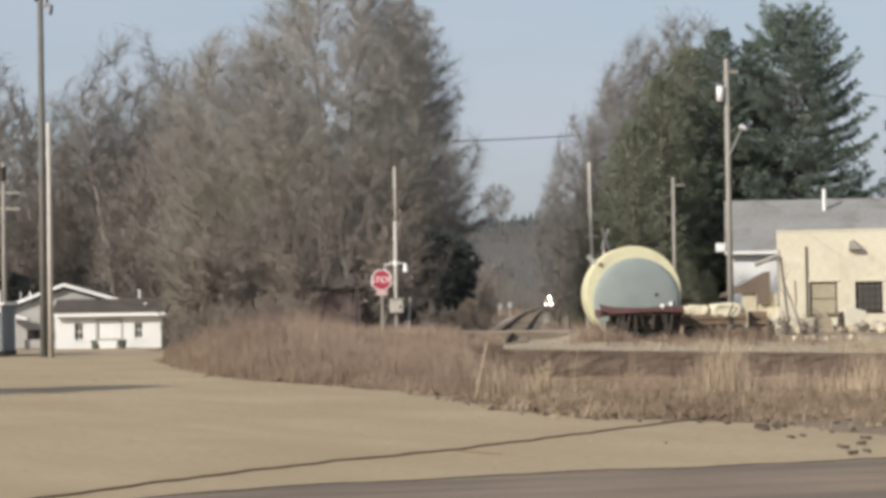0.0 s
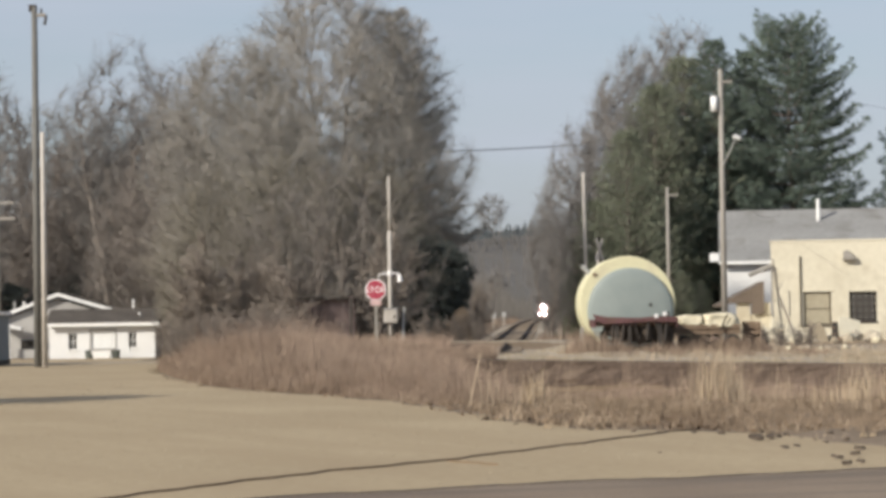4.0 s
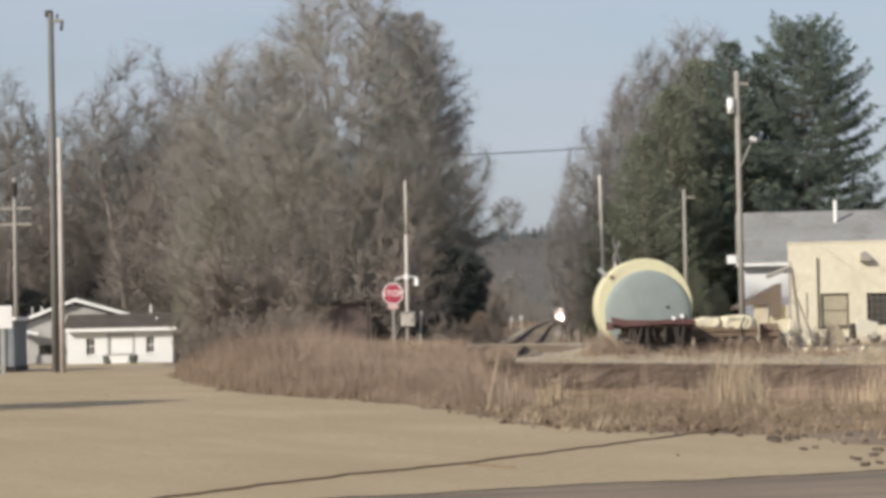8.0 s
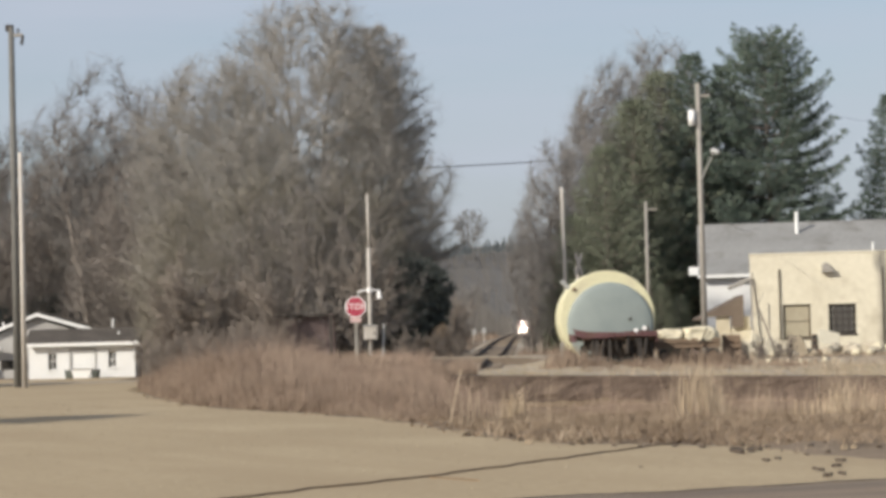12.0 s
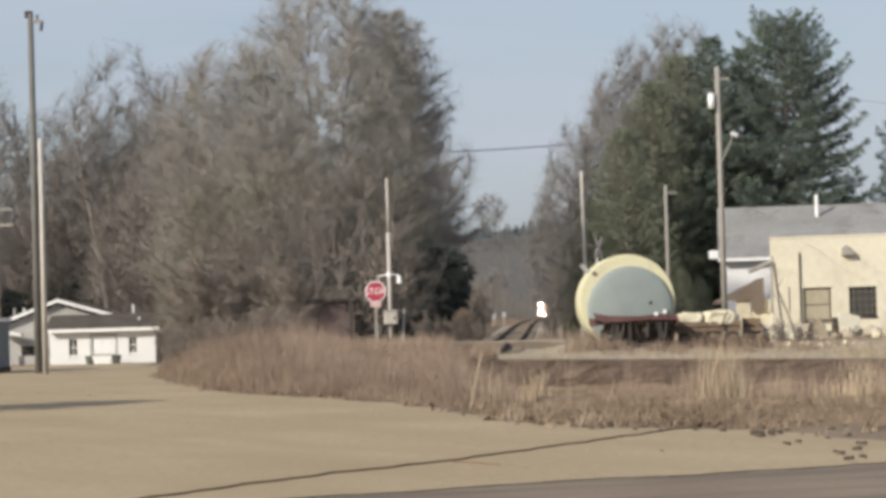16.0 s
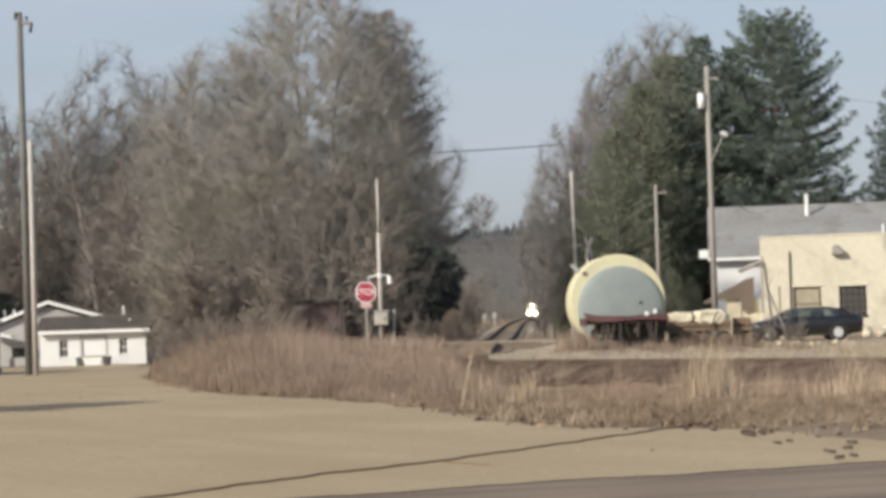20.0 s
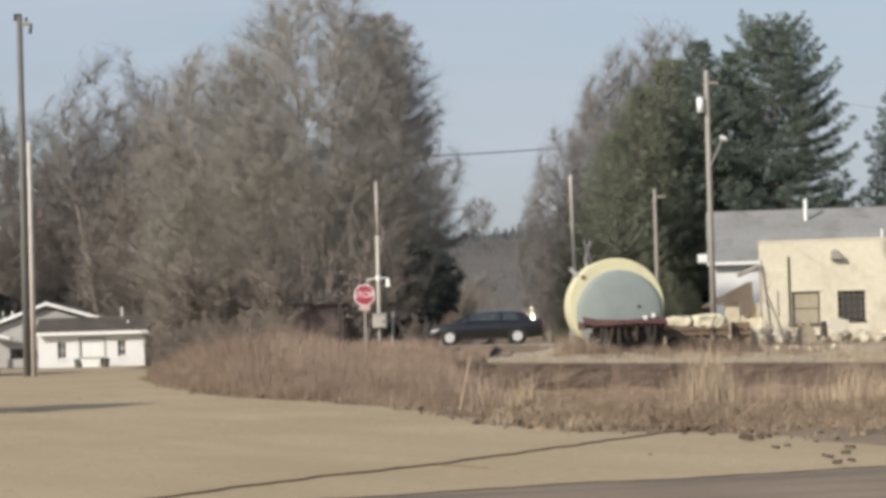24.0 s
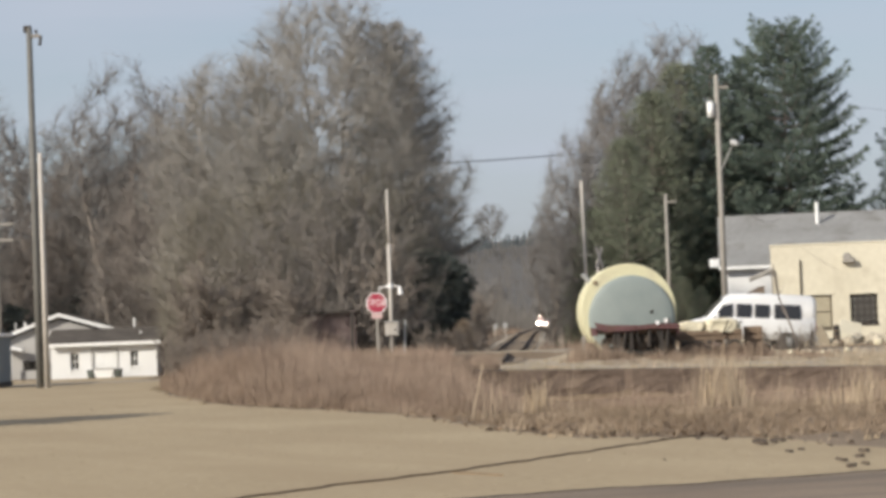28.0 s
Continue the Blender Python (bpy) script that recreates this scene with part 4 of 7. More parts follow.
plant(low_dark, [(0.75, 115.6, 0, 0.86), (-0.25, 116.0, 120, 0.82), (0.2, 116.6, 200, 0.92), (-1.1, 116.6, 60, 0.72), (0.3, 114.9, 300, 0.6)], "dark evergreen with upswept boughs under bare trees", "dark evergreens")

# far ridge that closes the view along the track
frng = np.random.default_rng(12)
rv, rf = [], []
xs = np.linspace(-700, 900, 81)
for i, x in enumerate(xs):
    for k in range(7):
        z = (51 + 5 * math.sin(x * 0.006) + 3 * math.sin(x * 0.021)) * (k / 6) ** 0.8
        rv.append((x, 1150 + 70 * k, z))
rf = [(i * 7 + k, i * 7 + 7 + k, i * 7 + 8 + k, i * 7 + 1 + k) for i in range(80) for k in range(6)]
M_RIDGE = mat("far_wooded_slope", (0.1, 0.095, 0.089), (0.128, 0.121, 0.112), 0.012, 0.12, 0.95, 0.0)
tagged(raw("far_ridge", rv, rf, M_RIDGE, None, True), "distant wooded grey-brown ridge beyond the track", "backdrop", kind="structure")
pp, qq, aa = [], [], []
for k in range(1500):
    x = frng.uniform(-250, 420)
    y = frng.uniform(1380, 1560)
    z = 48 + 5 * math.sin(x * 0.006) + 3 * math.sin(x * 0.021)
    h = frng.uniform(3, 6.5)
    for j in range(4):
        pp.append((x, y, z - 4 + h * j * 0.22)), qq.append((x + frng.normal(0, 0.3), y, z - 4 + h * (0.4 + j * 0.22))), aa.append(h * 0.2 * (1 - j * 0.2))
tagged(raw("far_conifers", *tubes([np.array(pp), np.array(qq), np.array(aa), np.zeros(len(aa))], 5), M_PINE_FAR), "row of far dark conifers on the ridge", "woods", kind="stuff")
ROUND = ((0.2, 0.35, 0.6, 0.85, 1.0), (5.0, 9.0, 11.5, 9.0, 3.0))
lone = crown_tree("bare_tree", 61, 27.0, ROUND, M_TWIG_FAR, M_BARK, 2, 16, 120, 900, 5000, 0.045, 2.2, 0.15)
lone.matrix_basis = pose(41.3, 1565, 51.5)
tagged(lone, "lone rounded leafless tree far along the track", "tree", "far woods")
pp, qq, aa = [], [], []
for k in range(9000):
    near = k % 2
    y = frng.uniform(330, 1100) if near else frng.uniform(1150, 1560)
    x = float(track_x(y)) + (frng.uniform(4, 60) * (1 if k % 4 < 2 else -1) if near else frng.uniform(-160, 160))
    g = 0.4 if near else (51 + 5 * math.sin(x * 0.006) + 3 * math.sin(x * 0.021)) * ((y - 1150) / 420) ** 0.8
    h = frng.uniform(3, 9) if near else frng.uniform(3, 8)
    h = min(h, 0.03 * y) if near else h
    pp.append((x, y, g - 0.5)), qq.append((x + frng.normal(0, 0.8), y, g + h)), aa.append(h * frng.uniform(0.025, 0.06))
tagged(raw("far_brush", *tubes([np.array(pp), np.array(qq), np.array(aa), np.zeros(len(aa))], 3), M_FAR_WOODS), "grey-brown leafless woods far along the track", "woods", kind="stuff")

# ---- dead grass and litter ----
def blades(name, pts, height, width, rng, material, label, lean=0.35, kind="grass", grow=0.0, single=False):
    """Pointed blades at the points given, bent at mid-height unless single; grow: how far in from the lot's edge they reach full height."""
    n = len(pts)
    h = height * rng.uniform(0.35, 1.15, n)
    if grow:
        h = h * (0.3 + 0.7 * ease(0.0, grow, pts[:, 0] - edge(pts[:, 1]))) * (1.3 - 0.76 * ease(-4.0, -0.9, pts[:, 0]))
    h = h * (0.95 + 0.2 * np.sin(1.1 * pts[:, 0] + 0.5 * pts[:, 1]) * np.sin(0.7 * pts[:, 1] + 1.0) + 0.12 * np.sin(3.1 * pts[:, 0] - 1.3 * pts[:, 1]))
    a = rng.uniform(0, 6.283, n)
    out = np.stack([np.cos(a), np.sin(a), 0 * a], 1)
    b = lean * h * rng.uniform(0.1, 1.0, n)
    side = np.stack([-np.sin(a + 0.8), np.cos(a + 0.8), 0 * a], 1) * width * rng.uniform(0.6, 1.4, n)[:, None]
    up = np.array([0, 0, 1.0])
    m = pts + up * (h * 0.55)[:, None] + out * (b * 0.3)[:, None]
    t = pts + up * h[:, None] + out * b[:, None]
    if single:
        vs = np.stack([pts - side, pts + side, t], 1).reshape(-1, 3)
        return tagged(raw(name, vs, np.arange(3 * n).reshape(-1, 3), material), label, kind, kind="stuff")
    vs = np.stack([pts - side, pts + side, m - side * 0.7, m + side * 0.7, t], 1).reshape(-1, 3)
    o = (np.arange(n) * 5)[:, None]
    fs = np.concatenate([o + [0, 1, 3], o + [0, 3, 2], o + [2, 3, 4]])
    return tagged(raw(name, vs, fs, material), label, kind, kind="stuff")


def scatter(rng, n, x0, x1, y0, y1, keep, tufts=0, spread=0.3):
    if tufts:
        c = np.stack([rng.uniform(x0, x1, tufts), rng.uniform(y0, y1, tufts)], 1)
        p = c[rng.integers(0, tufts, n)] + rng.normal(0, spread, (n, 2))
    else:
        p = np.stack([rng.uniform(x0, x1, n), rng.uniform(y0, y1, n)], 1)
    p = p[keep(p[:, 0], p[:, 1])]
    return np.column_stack([p, land(p[:, 0], p[:, 1])])


grng = np.random.default_rng(77)
inside = lambda x, y: (x > edge(y) + 0.15)
left_side = lambda x, y: inside(x, y) & (x < 1.4 + 0.6 * np.sin(y))
blades("tall_brown_grass", scatter(grng, 270000, -10, 2.2, 43, 82, left_side), 0.78, 0.0055, grng, M_GRASS_BROWN, "dense tall dead brown grass", 0.6, grow=1.8, single=True)
blades("tall_brown_grass", scatter(grng, 16000, -9, 2.2, 46, 76, lambda x, y: left_side(x, y) & (x > edge(y) + 1.0), 500, 0.3), 1.0, 0.005, grng, M_GRASS_BROWN, "taller clumps of dead reddish brown grass", 0.7, grow=2.2)
blades("tall_weed_stalks", scatter(grng, 34000, -9, 2.0, 46, 80, lambda x, y: left_side(x, y) & (x > edge(y) + 0.6), 1500, 0.35), 1.2, 0.0035, grng, M_GRASS_RED, "thin reddish dead weed stalks above the grass", 0.55, grow=2.0, single=True)
blades("low_brown_grass", scatter(grng, 16000, -10, 1.5, 76, 96.5, lambda x, y: inside(x, y) & (np.abs(x - track_x(y)) > 1.6), 700, 0.35), 0.55, 0.009, grng, M_GRASS_BROWN, "low dead grass beside the track")
right_side = lambda x, y: inside(x, y) & (x > 0.2)
blades("short_dead_grass", scatter(grng, 110000, 0.0, 15, 31, 65, right_side), 0.15, 0.0065, grng, M_GRASS_DULL, "short matted dead grass in the ditch", 1.2, single=True)
blades("tan_grass_clumps", scatter(grng, 1000, 1.0, 15, 34.0, 62, right_side, 60, 0.25), 0.34, 0.004, grng, M_GRASS_TAN, "scattered clumps of pale tan grass", 0.6)
blades("tall_tan_grass", np.concatenate([scatter(grng, 40, x - 0.4, x + 0.4, y - 0.6, y + 0.6, right_side, 6, 0.14) for x, y in
       ((5.1, 44.0), (6.4, 44.5), (8.0, 45.0), (8.3, 46.5), (1.95, 44.0), (0.95, 42.0), (5.2, 45.0), (5.2, 45.0), (5.15, 45.0), (5.25, 45.2), (5.3, 45.6), (5.0, 44.6), (5.1, 44.6))]), 1.0, 0.005, grng, M_GRASS_TAN,
       "tall pale tan grass stalks standing in clumps", 0.25)
blades("yard_weeds", scatter(grng, 4800, 1.6, 26, 67, 94, lambda x, y: (np.abs(x - track_x(y)) > 1.7) & ((x > 6) | (y < 69)), 260, 0.3), 0.24, 0.008, grng, M_GRASS_TAN, "sparse dry weeds in the gravel yard")
blades("yard_weeds", scatter(grng, 2200, 4.6, 13, 75, 86, lambda x, y: x > 0, 70, 0.25), 0.3, 0.008, grng, M_GRASS_BROWN, "brown dry weeds round the junk")
blades("far_verge_grass", scatter(grng, 14000, -11, 26, 104, 118, lambda x, y: (np.abs(x - track_x(y)) > 1.8) & (x < 10.5)), 0.6, 0.018, grng, M_GRASS_BROWN, "dead grass on the far side of the road")
blades("far_verge_grass", scatter(grng, 1600, 10.5, 26, 104, 113, lambda x, y: x > 0, 90, 0.3), 0.22, 0.01, grng, M_GRASS_TAN, "sparse low dead grass before the building")
blades("trackside_grass", scatter(grng, 9000, 0, 30, 118, 420, lambda x, y: ((x - track_x(y) > 3.4) | (x - track_x(y) < -2.2)) & (np.abs(x - track_x(y)) < 9), 500, 0.6), 1.0, 0.03, grng, M_GRASS_BROWN, "dead grass along the track")

blades("bank_grass", scatter(grng, 9000, 1.2, 17, 59.5, 64.6, right_side, 380, 0.4), 0.24, 0.0055, grng, M_GRASS_BROWN, "brown dead grass against the cut bank", 0.5, single=True)
blades("matted_grass", scatter(grng, 15000, 0.8, 13, 38, 61, right_side, 46, 0.42), 0.11, 0.007, grng, M_GRASS_TAN, "flattened pale patches of dead grass in the ditch", 1.8, single=True)
blades("tall_tan_grass", np.concatenate([scatter(grng, 60, x - 0.5, x + 0.5, y - 0.8, y + 0.8, right_side, 8, 0.16) for x, y in ((7.0, 42.5), (7.6, 43.0), (8.1, 43.4))]), 0.8, 0.006, grng, M_STRAW, "tall straw coloured grass along the ditch", 0.4)
blades("ditch_edge_tufts", scatter(grng, 5200, -0.5, 13, 31, 52, lambda x, y: (x > edge(y) - 0.1) & (x < edge(y) + 1.6) & (x > 0.6), 330, 0.16), 0.2, 0.006, grng, M_GRASS_TAN, "low pale tufts along the lot's edge", 0.9)
blades("tall_weed_stalks", scatter(grng, 2600, 3.6, 15, 43, 62, right_side, 60, 0.3), 0.8, 0.0035, grng, M_GRASS_RED, "thin reddish dead stalks in the ditch", 0.4, single=True)

# leaf litter and clods along the lot's edge
lp = scatter(grng, 4200, -4, 9, 31, 56, lambda x, y: (x > edge(y) - 0.35) & (x < edge(y) + 1.0 + 0.03 * (56 - y)))
k = len(lp)
la = grng.uniform(0, 6.28, k)
ls = grng.uniform(0.02, 0.065, k)
dx = np.stack([np.cos(la), np.sin(la), grng.normal(0, 0.4, k)], 1) * ls[:, None]
dy = np.stack([-np.sin(la), np.cos(la), grng.normal(0, 0.4, k)], 1) * ls[:, None] * 0.6
lp[:, 2] = np.maximum(lp[:, 2], 0.0) + 0.04
tagged(raw("leaf_litter", np.stack([lp - dx, lp - dy, lp + dx, lp + dy], 1).reshape(-1, 3), np.arange(4 * k).reshape(-1, 4), M_LEAF), "dry brown leaves and clods along the lot's edge", "leaf litter", kind="stuff")
blades("junk_weeds", scatter(grng, 1000, 5.0, 7.9, 79.5, 81.4, lambda x, y: x > 0, 30, 0.14), 0.42, 0.007, grng, M_GRASS_BROWN, "brown dry weeds round the trailer", 0.5)
blades("junk_weeds", scatter(grng, 600, 4.7, 5.9, 79.5, 84, lambda x, y: x > 0, 12, 0.18), 0.75, 0.007, grng, M_GRASS_BROWN, "tall dry weeds beside the tank", 0.5)

# clods, stones and trampled grass along the lot's edge
cp = scatter(grng, 2000, -9, 9.5, 29, 74, lambda x, y: (x > edge(y) - 0.3) & (x < edge(y) + 0.35 + 0.04 * np.maximum(0, 56 - y)))
cp = cp[(cp[:, 0] > 0.6) | (np.arange(len(cp)) % 4 == 0)]
cs = grng.uniform(0.012, 0.05, len(cp)) * np.where(cp[:, 0] > 0.6, 1 + 0.012 * cp[:, 1], 0.7)
cp[:, 2] = np.maximum(cp[:, 2], 0.0) + 0.004
hex_ring = np.array([[math.cos(k * 1.0472), math.sin(k * 1.0472), 0.0] for k in range(6)] + [[0.55 * math.cos(k * 1.0472 + 0.4), 0.55 * math.sin(k * 1.0472 + 0.4), 0.75] for k in range(6)])
cv = cp[:, None] + hex_ring[None] * cs[:, None, None] * grng.uniform(0.65, 1.4, (len(cp), 12, 1))
co = (np.arange(len(cp)) * 12)[:, None]
cf = np.concatenate([co + [k, (k + 1) % 6, 6 + (k + 1) % 6, 6 + k] for k in range(6)] + [co + [6, 7, 8, 9], co + [6, 9, 10, 11]])
tagged(raw("edge_clods", cv.reshape(-1, 3), cf, M_CLOD), "dark and pale clods along the lot's edge", "clods", kind="stuff")
blades("edge_fringe", scatter(grng, 16000, -9.5, 9.5, 29, 78, lambda x, y: (x > edge(y) - 0.35) & (x < edge(y) + 0.55), 1500, 0.14), 0.13, 0.0055, grng, M_GRASS_TAN, "flattened pale dead grass at the lot's edge", 1.3, single=True)

# loose gravel on the lot
gp = np.stack([grng.uniform(-13, 7, 5000), grng.uniform(22.5, 62, 5000)], 1)
gp = gp[(gp[:, 0] < edge(gp[:, 1]) - 0.1) & (np.abs(gp[:, 0]) < gp[:, 1] * 0.19) & (gp[:, 1] > 22 + 0.3 * gp[:, 0])]
gs = grng.uniform(0.005, 0.012, len(gp)) * (1 + gp[:, 1] / 60)
gz = lot_z(gp[:, 1])
corner = np.array([[1, 0, 0], [0, 1, 0], [-1, 0, 0], [0, -1, 0], [0.1, 0.1, 0.7]])
gv = np.stack([np.column_stack([gp, gz])] * 5, 1) + corner[None] * gs[:, None, None] * grng.uniform(0.6, 1.5, (len(gp), 5, 1))
go = (np.arange(len(gp)) * 5)[:, None]
tagged(raw("loose_gravel", gv.reshape(-1, 3), np.concatenate([go + [k, (k + 1) % 4, 4] for k in range(4)]), M_PEBBLE), "loose small gravel scattered on the lot", "gravel", kind="stuff")
blades("junk_weeds", scatter(grng, 1500, 8.2, 11.2, 82.0, 83.2, lambda x, y: x > 0, 34, 0.16), 0.5, 0.007, grng, M_GRASS_BROWN, "brown dry weeds round the implement", 0.5)
blades("junk_weeds", scatter(grng, 1600, 11, 18, 80.0, 92, lambda x, y: x > 0, 60, 0.25), 0.2, 0.008, grng, M_GRASS_TAN, "tan dry weeds among the rubble", 0.5)
blades("mast_weeds", scatter(grng, 2400, -1.2, 1.6, 88, 95.5, lambda x, y: np.abs(x - track_x(y)) > 1.3, 60, 0.22), 0.75, 0.007, grng, M_GRASS_RED, "tall dry weeds round the crossing mast", 0.5)
blades("mast_weeds", scatter(grng, 5200, -3.4, 2.1, 90, 96.6, lambda x, y: x > edge(y) + 0.3, 240, 0.26), 0.42, 0.006, grng, M_GRASS_BROWN, "brown dead weeds along the road", 0.5, single=True)
# mound of earth and dead grass beside the track
def mound_z(x, y):
    d = ((x - 1.65) / np.where(x < 1.65, 1.1, 0.55)) ** 2 + ((y - 113.0) / 2.2) ** 2
    return 0.18 + 1.6 * np.exp(-1.3 * d) + 0.1 * np.sin(4.1 * x + 2.0 * y) * np.exp(-d)


mx, my = np.meshgrid(np.linspace(-0.4, 2.9, 26), np.linspace(109.2, 117.2, 26))
mv = np.stack([mx, my, mound_z(mx, my) - 0.05], -1).reshape(-1, 3)
mf = [(r * 26 + c, r * 26 + c + 1, r * 26 + c + 27, r * 26 + c + 26) for r in range(25) for c in range(25)]
tagged(raw("earth_mound", mv, mf, M_GRASS_DULL, None, True), "low mound of earth and dead grass beside the track", "mound")
mp = np.stack([grng.normal(1.5, 0.5, 5200), grng.normal(112.6, 1.1, 5200)], 1)
mp = mp[(mp[:, 0] < 2.3) & (mp[:, 0] > -0.3) & (mp[:, 1] > 109.4) & (mp[:, 1] < 117)]
mp = np.column_stack([mp, mound_z(mp[:, 0], mp[:, 1]) - 0.05])
blades("mound_grass", mp[:1800], 0.34, 0.007, grng, M_GRASS_DULL, "matted dead grass on the mound", 0.9, single=True)
blades("mound_grass", mp[1800:], 0.3, 0.006, grng, M_GRASS_TAN, "pale dead grass on the mound", 0.9, single=True)
# loose stones on the rail yard
sp = scatter(grng, 9000, 1.4, 16, 66.6, 97, lambda x, y: np.abs(x - track_x(y)) > 1.0)
ss = grng.uniform(0.02, 0.06, len(sp))
sp[:, 2] = np.maximum(sp[:, 2], 0.06) + 0.012
sv = sp[:, None] + corner[None] * ss[:, None, None] * grng.uniform(0.6, 1.5, (len(sp), 5, 1))
so = (np.arange(len(sp)) * 5)[:, None]
tagged(raw("yard_stones", sv.reshape(-1, 3), np.concatenate([so + [k, (k + 1) % 4, 4] for k in range(4)]), M_PEBBLE), "loose ballast stones on the rail yard", "gravel", kind="stuff")
blades("tall_tan_grass", scatter(grng, 150, 4.9, 5.45, 44.4, 45.6, right_side, 6, 0.12), 1.05, 0.0065, grng, M_STRAW, "broad clump of tall pale tan grass", 0.3)
blades("tall_tan_grass", scatter(grng, 70, 1.75, 2.0, 43.8, 44.3, right_side, 2, 0.08), 1.0, 0.009, grng, M_STRAW, "leaning clump of pale tan grass", 0.6)

# ---- railway ----
track = thing("railway_track", Matrix(), "single railway track with rusty rails on old timber ties", "railway track")
for side in (-0.7175, 0.7175):
    bm = bmesh.new()
    marks = [86, 92, 97, 103.4, 112, 120, 130, 140, 150, 170, 200, 250, 320, 400, 600, 1000]
    for a, b in zip(marks, marks[1:]):
        za, zb = float(track_z(a)), float(track_z(b))
        for lo, hi, w in ((0.06, 0.09, 0.07), (0.09, 0.2, 0.028), (0.2, 0.24, 0.042)):
            vs = [bm.verts.new((float(track_x(v)) + side + sx * w, v, z + h)) for v, z in ((a, za), (b, zb)) for sx, h in ((-1, lo), (1, lo), (1, hi), (-1, hi))]
            for f in ((0, 1, 5, 4), (1, 2, 6, 5), (2, 3, 7, 6), (3, 0, 4, 7), (3, 2, 1, 0), (4, 5, 6, 7)):
                bm.faces.new([vs[i] for i in f])
    part("rail", bm, M_RAIL, track)
tie_mesh = None
far_tie = bmesh.new()
y = 86.2
while y < 420:
    z = float(track_z(y)) - 0.04
    if not 96.6 < y < 103.8:
        if y < 200:
            if tie_mesh is None:
                ob = part("tie", bx(-1.3, -0.11, -0.06, 1.3, 0.11, 0.12, 0.012), M_TIE, track)
                tie_mesh = ob.data
            else:
                ob = new("tie", tie_mesh)
                ob.parent = track
            ob.matrix_basis = pose(float(track_x(y)) + 0.05 * math.sin(y * 7), y, z + 0.0, 0, 0, -2.8 + 1.5 * math.sin(y * 3))
        else:
            x = float(track_x(y))
            box(far_tie, x - 1.3, y - 0.11, z - 0.06, x + 1.3, y + 0.11, z + 0.12)
    y += 0.55 if y < 200 else 1.1
tagged(part("tie_row", far_tie, M_TIE, track), kind="stuff")
for a, b in ((85.6, 97.0), (103.5, 1000.0)):
    vals = [v for v in list(np.arange(a, min(b, 160), 2.9)) + list(np.arange(160, b, 20.0)) if v < b] + [b]
    strip("track_ballast", [((float(track_x(v)) - 1.9, v, float(track_z(v)) - 0.03), (float(track_x(v)) + 1.9, v, float(track_z(v)) - 0.03)) for v in vals],
          M_BALLAST, "grey stone ballast under the track", "ballast")


# ---- poles, signs and wires ----
def pole_at(x, y, z0, h, r, material, label, lean=0.0, category="utility pole", top=0.7):
    ob = thing("utility_pole", pose(x, y, z0, 0, lean, 0), label, category, "utility poles")
    part("pole", cy((0, 0, -0.3), (0, 0, h), r, r * top, 14), material, ob, smooth=True)
    return ob


def insulator(parent, x, y, z):
    bm = cy((x, y, z), (x, y, z + 0.08), 0.025, n=8)
    cyl(bm, (x, y, z + 0.08), (x, y, z + 0.13), 0.05, 0.055, 8)
    cyl(bm, (x, y, z + 0.13), (x, y, z + 0.2), 0.045, 0.02, 8)
    part("insulator", bm, M_DARK, parent)


tall_pole = pole_at(-14.21, 92, 0.0, 13.1, 0.15, M_DARK_POLE, "tall weathered wooden utility pole beside the lot", 0.0)
part("crossarm", bx(-0.05, -0.07, 12.75, 0.42, 0.05, 12.87, 0.01), M_WOOD_POLE, tall_pole)
part("cutout_fuse", cy((0.38, -0.05, 12.45), (0.44, -0.05, 12.8), 0.06, 0.045, 10), M_DARK, tall_pole)
part("cap_bracket", bx(-0.2, -0.08, 12.95, 0.08, 0.08, 13.2, 0.02), M_DARK, tall_pole)
insulator(tall_pole, 0.25, -0.01, 12.87)
pole_at(-13.66, 90, 0.0, 8.35, 0.105, M_PALE_POLE, "shorter pale bleached wooden pole", 0.0, "pole", 0.75)

right_pole = pole_at(12.83, 108, 0.25, 11.75, 0.14, M_WOOD_POLE, "wooden utility pole with a transformer beside the building", 0.0, top=0.72)
tr = part("transformer", cy((-0.30, -0.1, 9.92), (-0.30, -0.1, 10.56), 0.155, 0.155, 16), M_WHITE, right_pole, "pale grey transformer can", True)
part("lid", cy((-0.30, -0.1, 10.56), (-0.30, -0.1, 10.63), 0.17, 0.1, 16), M_METAL, tr)
part("bushing", cy((-0.25, -0.1, 10.67), (-0.25, -0.1, 10.85), 0.035, 0.025, 8), M_DARK, tr)
part("crossarm", bx(-0.1, -0.07, 11.15, 0.5, 0.06, 11.25, 0.01), M_WOOD_POLE, right_pole)
insulator(right_pole, 0.4, 0, 11.25)
insulator(right_pole, -0.05, 0, 11.25)
arm = part("lamp_arm", cy((0.05, -0.1, 7.6), (0.55, -0.7, 8.75), 0.03, n=8), M_METAL, right_pole)
part("lamp_head", cy((0.50, -0.65, 8.78), (0.72, -0.95, 8.66), 0.14, 0.09, 12), M_METAL, arm, "grey dusk-to-dawn lamp head")

for x, yy, z, h, lab in ((8.0, 125, 0.3, 8.3, "bleached wooden pole leaning a little by the track"), (12.09, 125, 0.3, 7.5, "thin grey wooden pole before the cedars")):
    p = pole_at(x, yy, z, h, 0.095, M_PALE_POLE if x < 10 else M_WOOD_POLE, lab, -0.6 if x < 10 else 0.0, "pole", 0.8)
    part("crossarm", bx(-0.05, -0.06, h - 0.45, 0.55, 0.05, h - 0.36) if x > 10 else bx(-0.3, -0.06, h * 0.55, 0.35, 0.05, h * 0.55 + 0.09), M_WOOD_POLE, p)

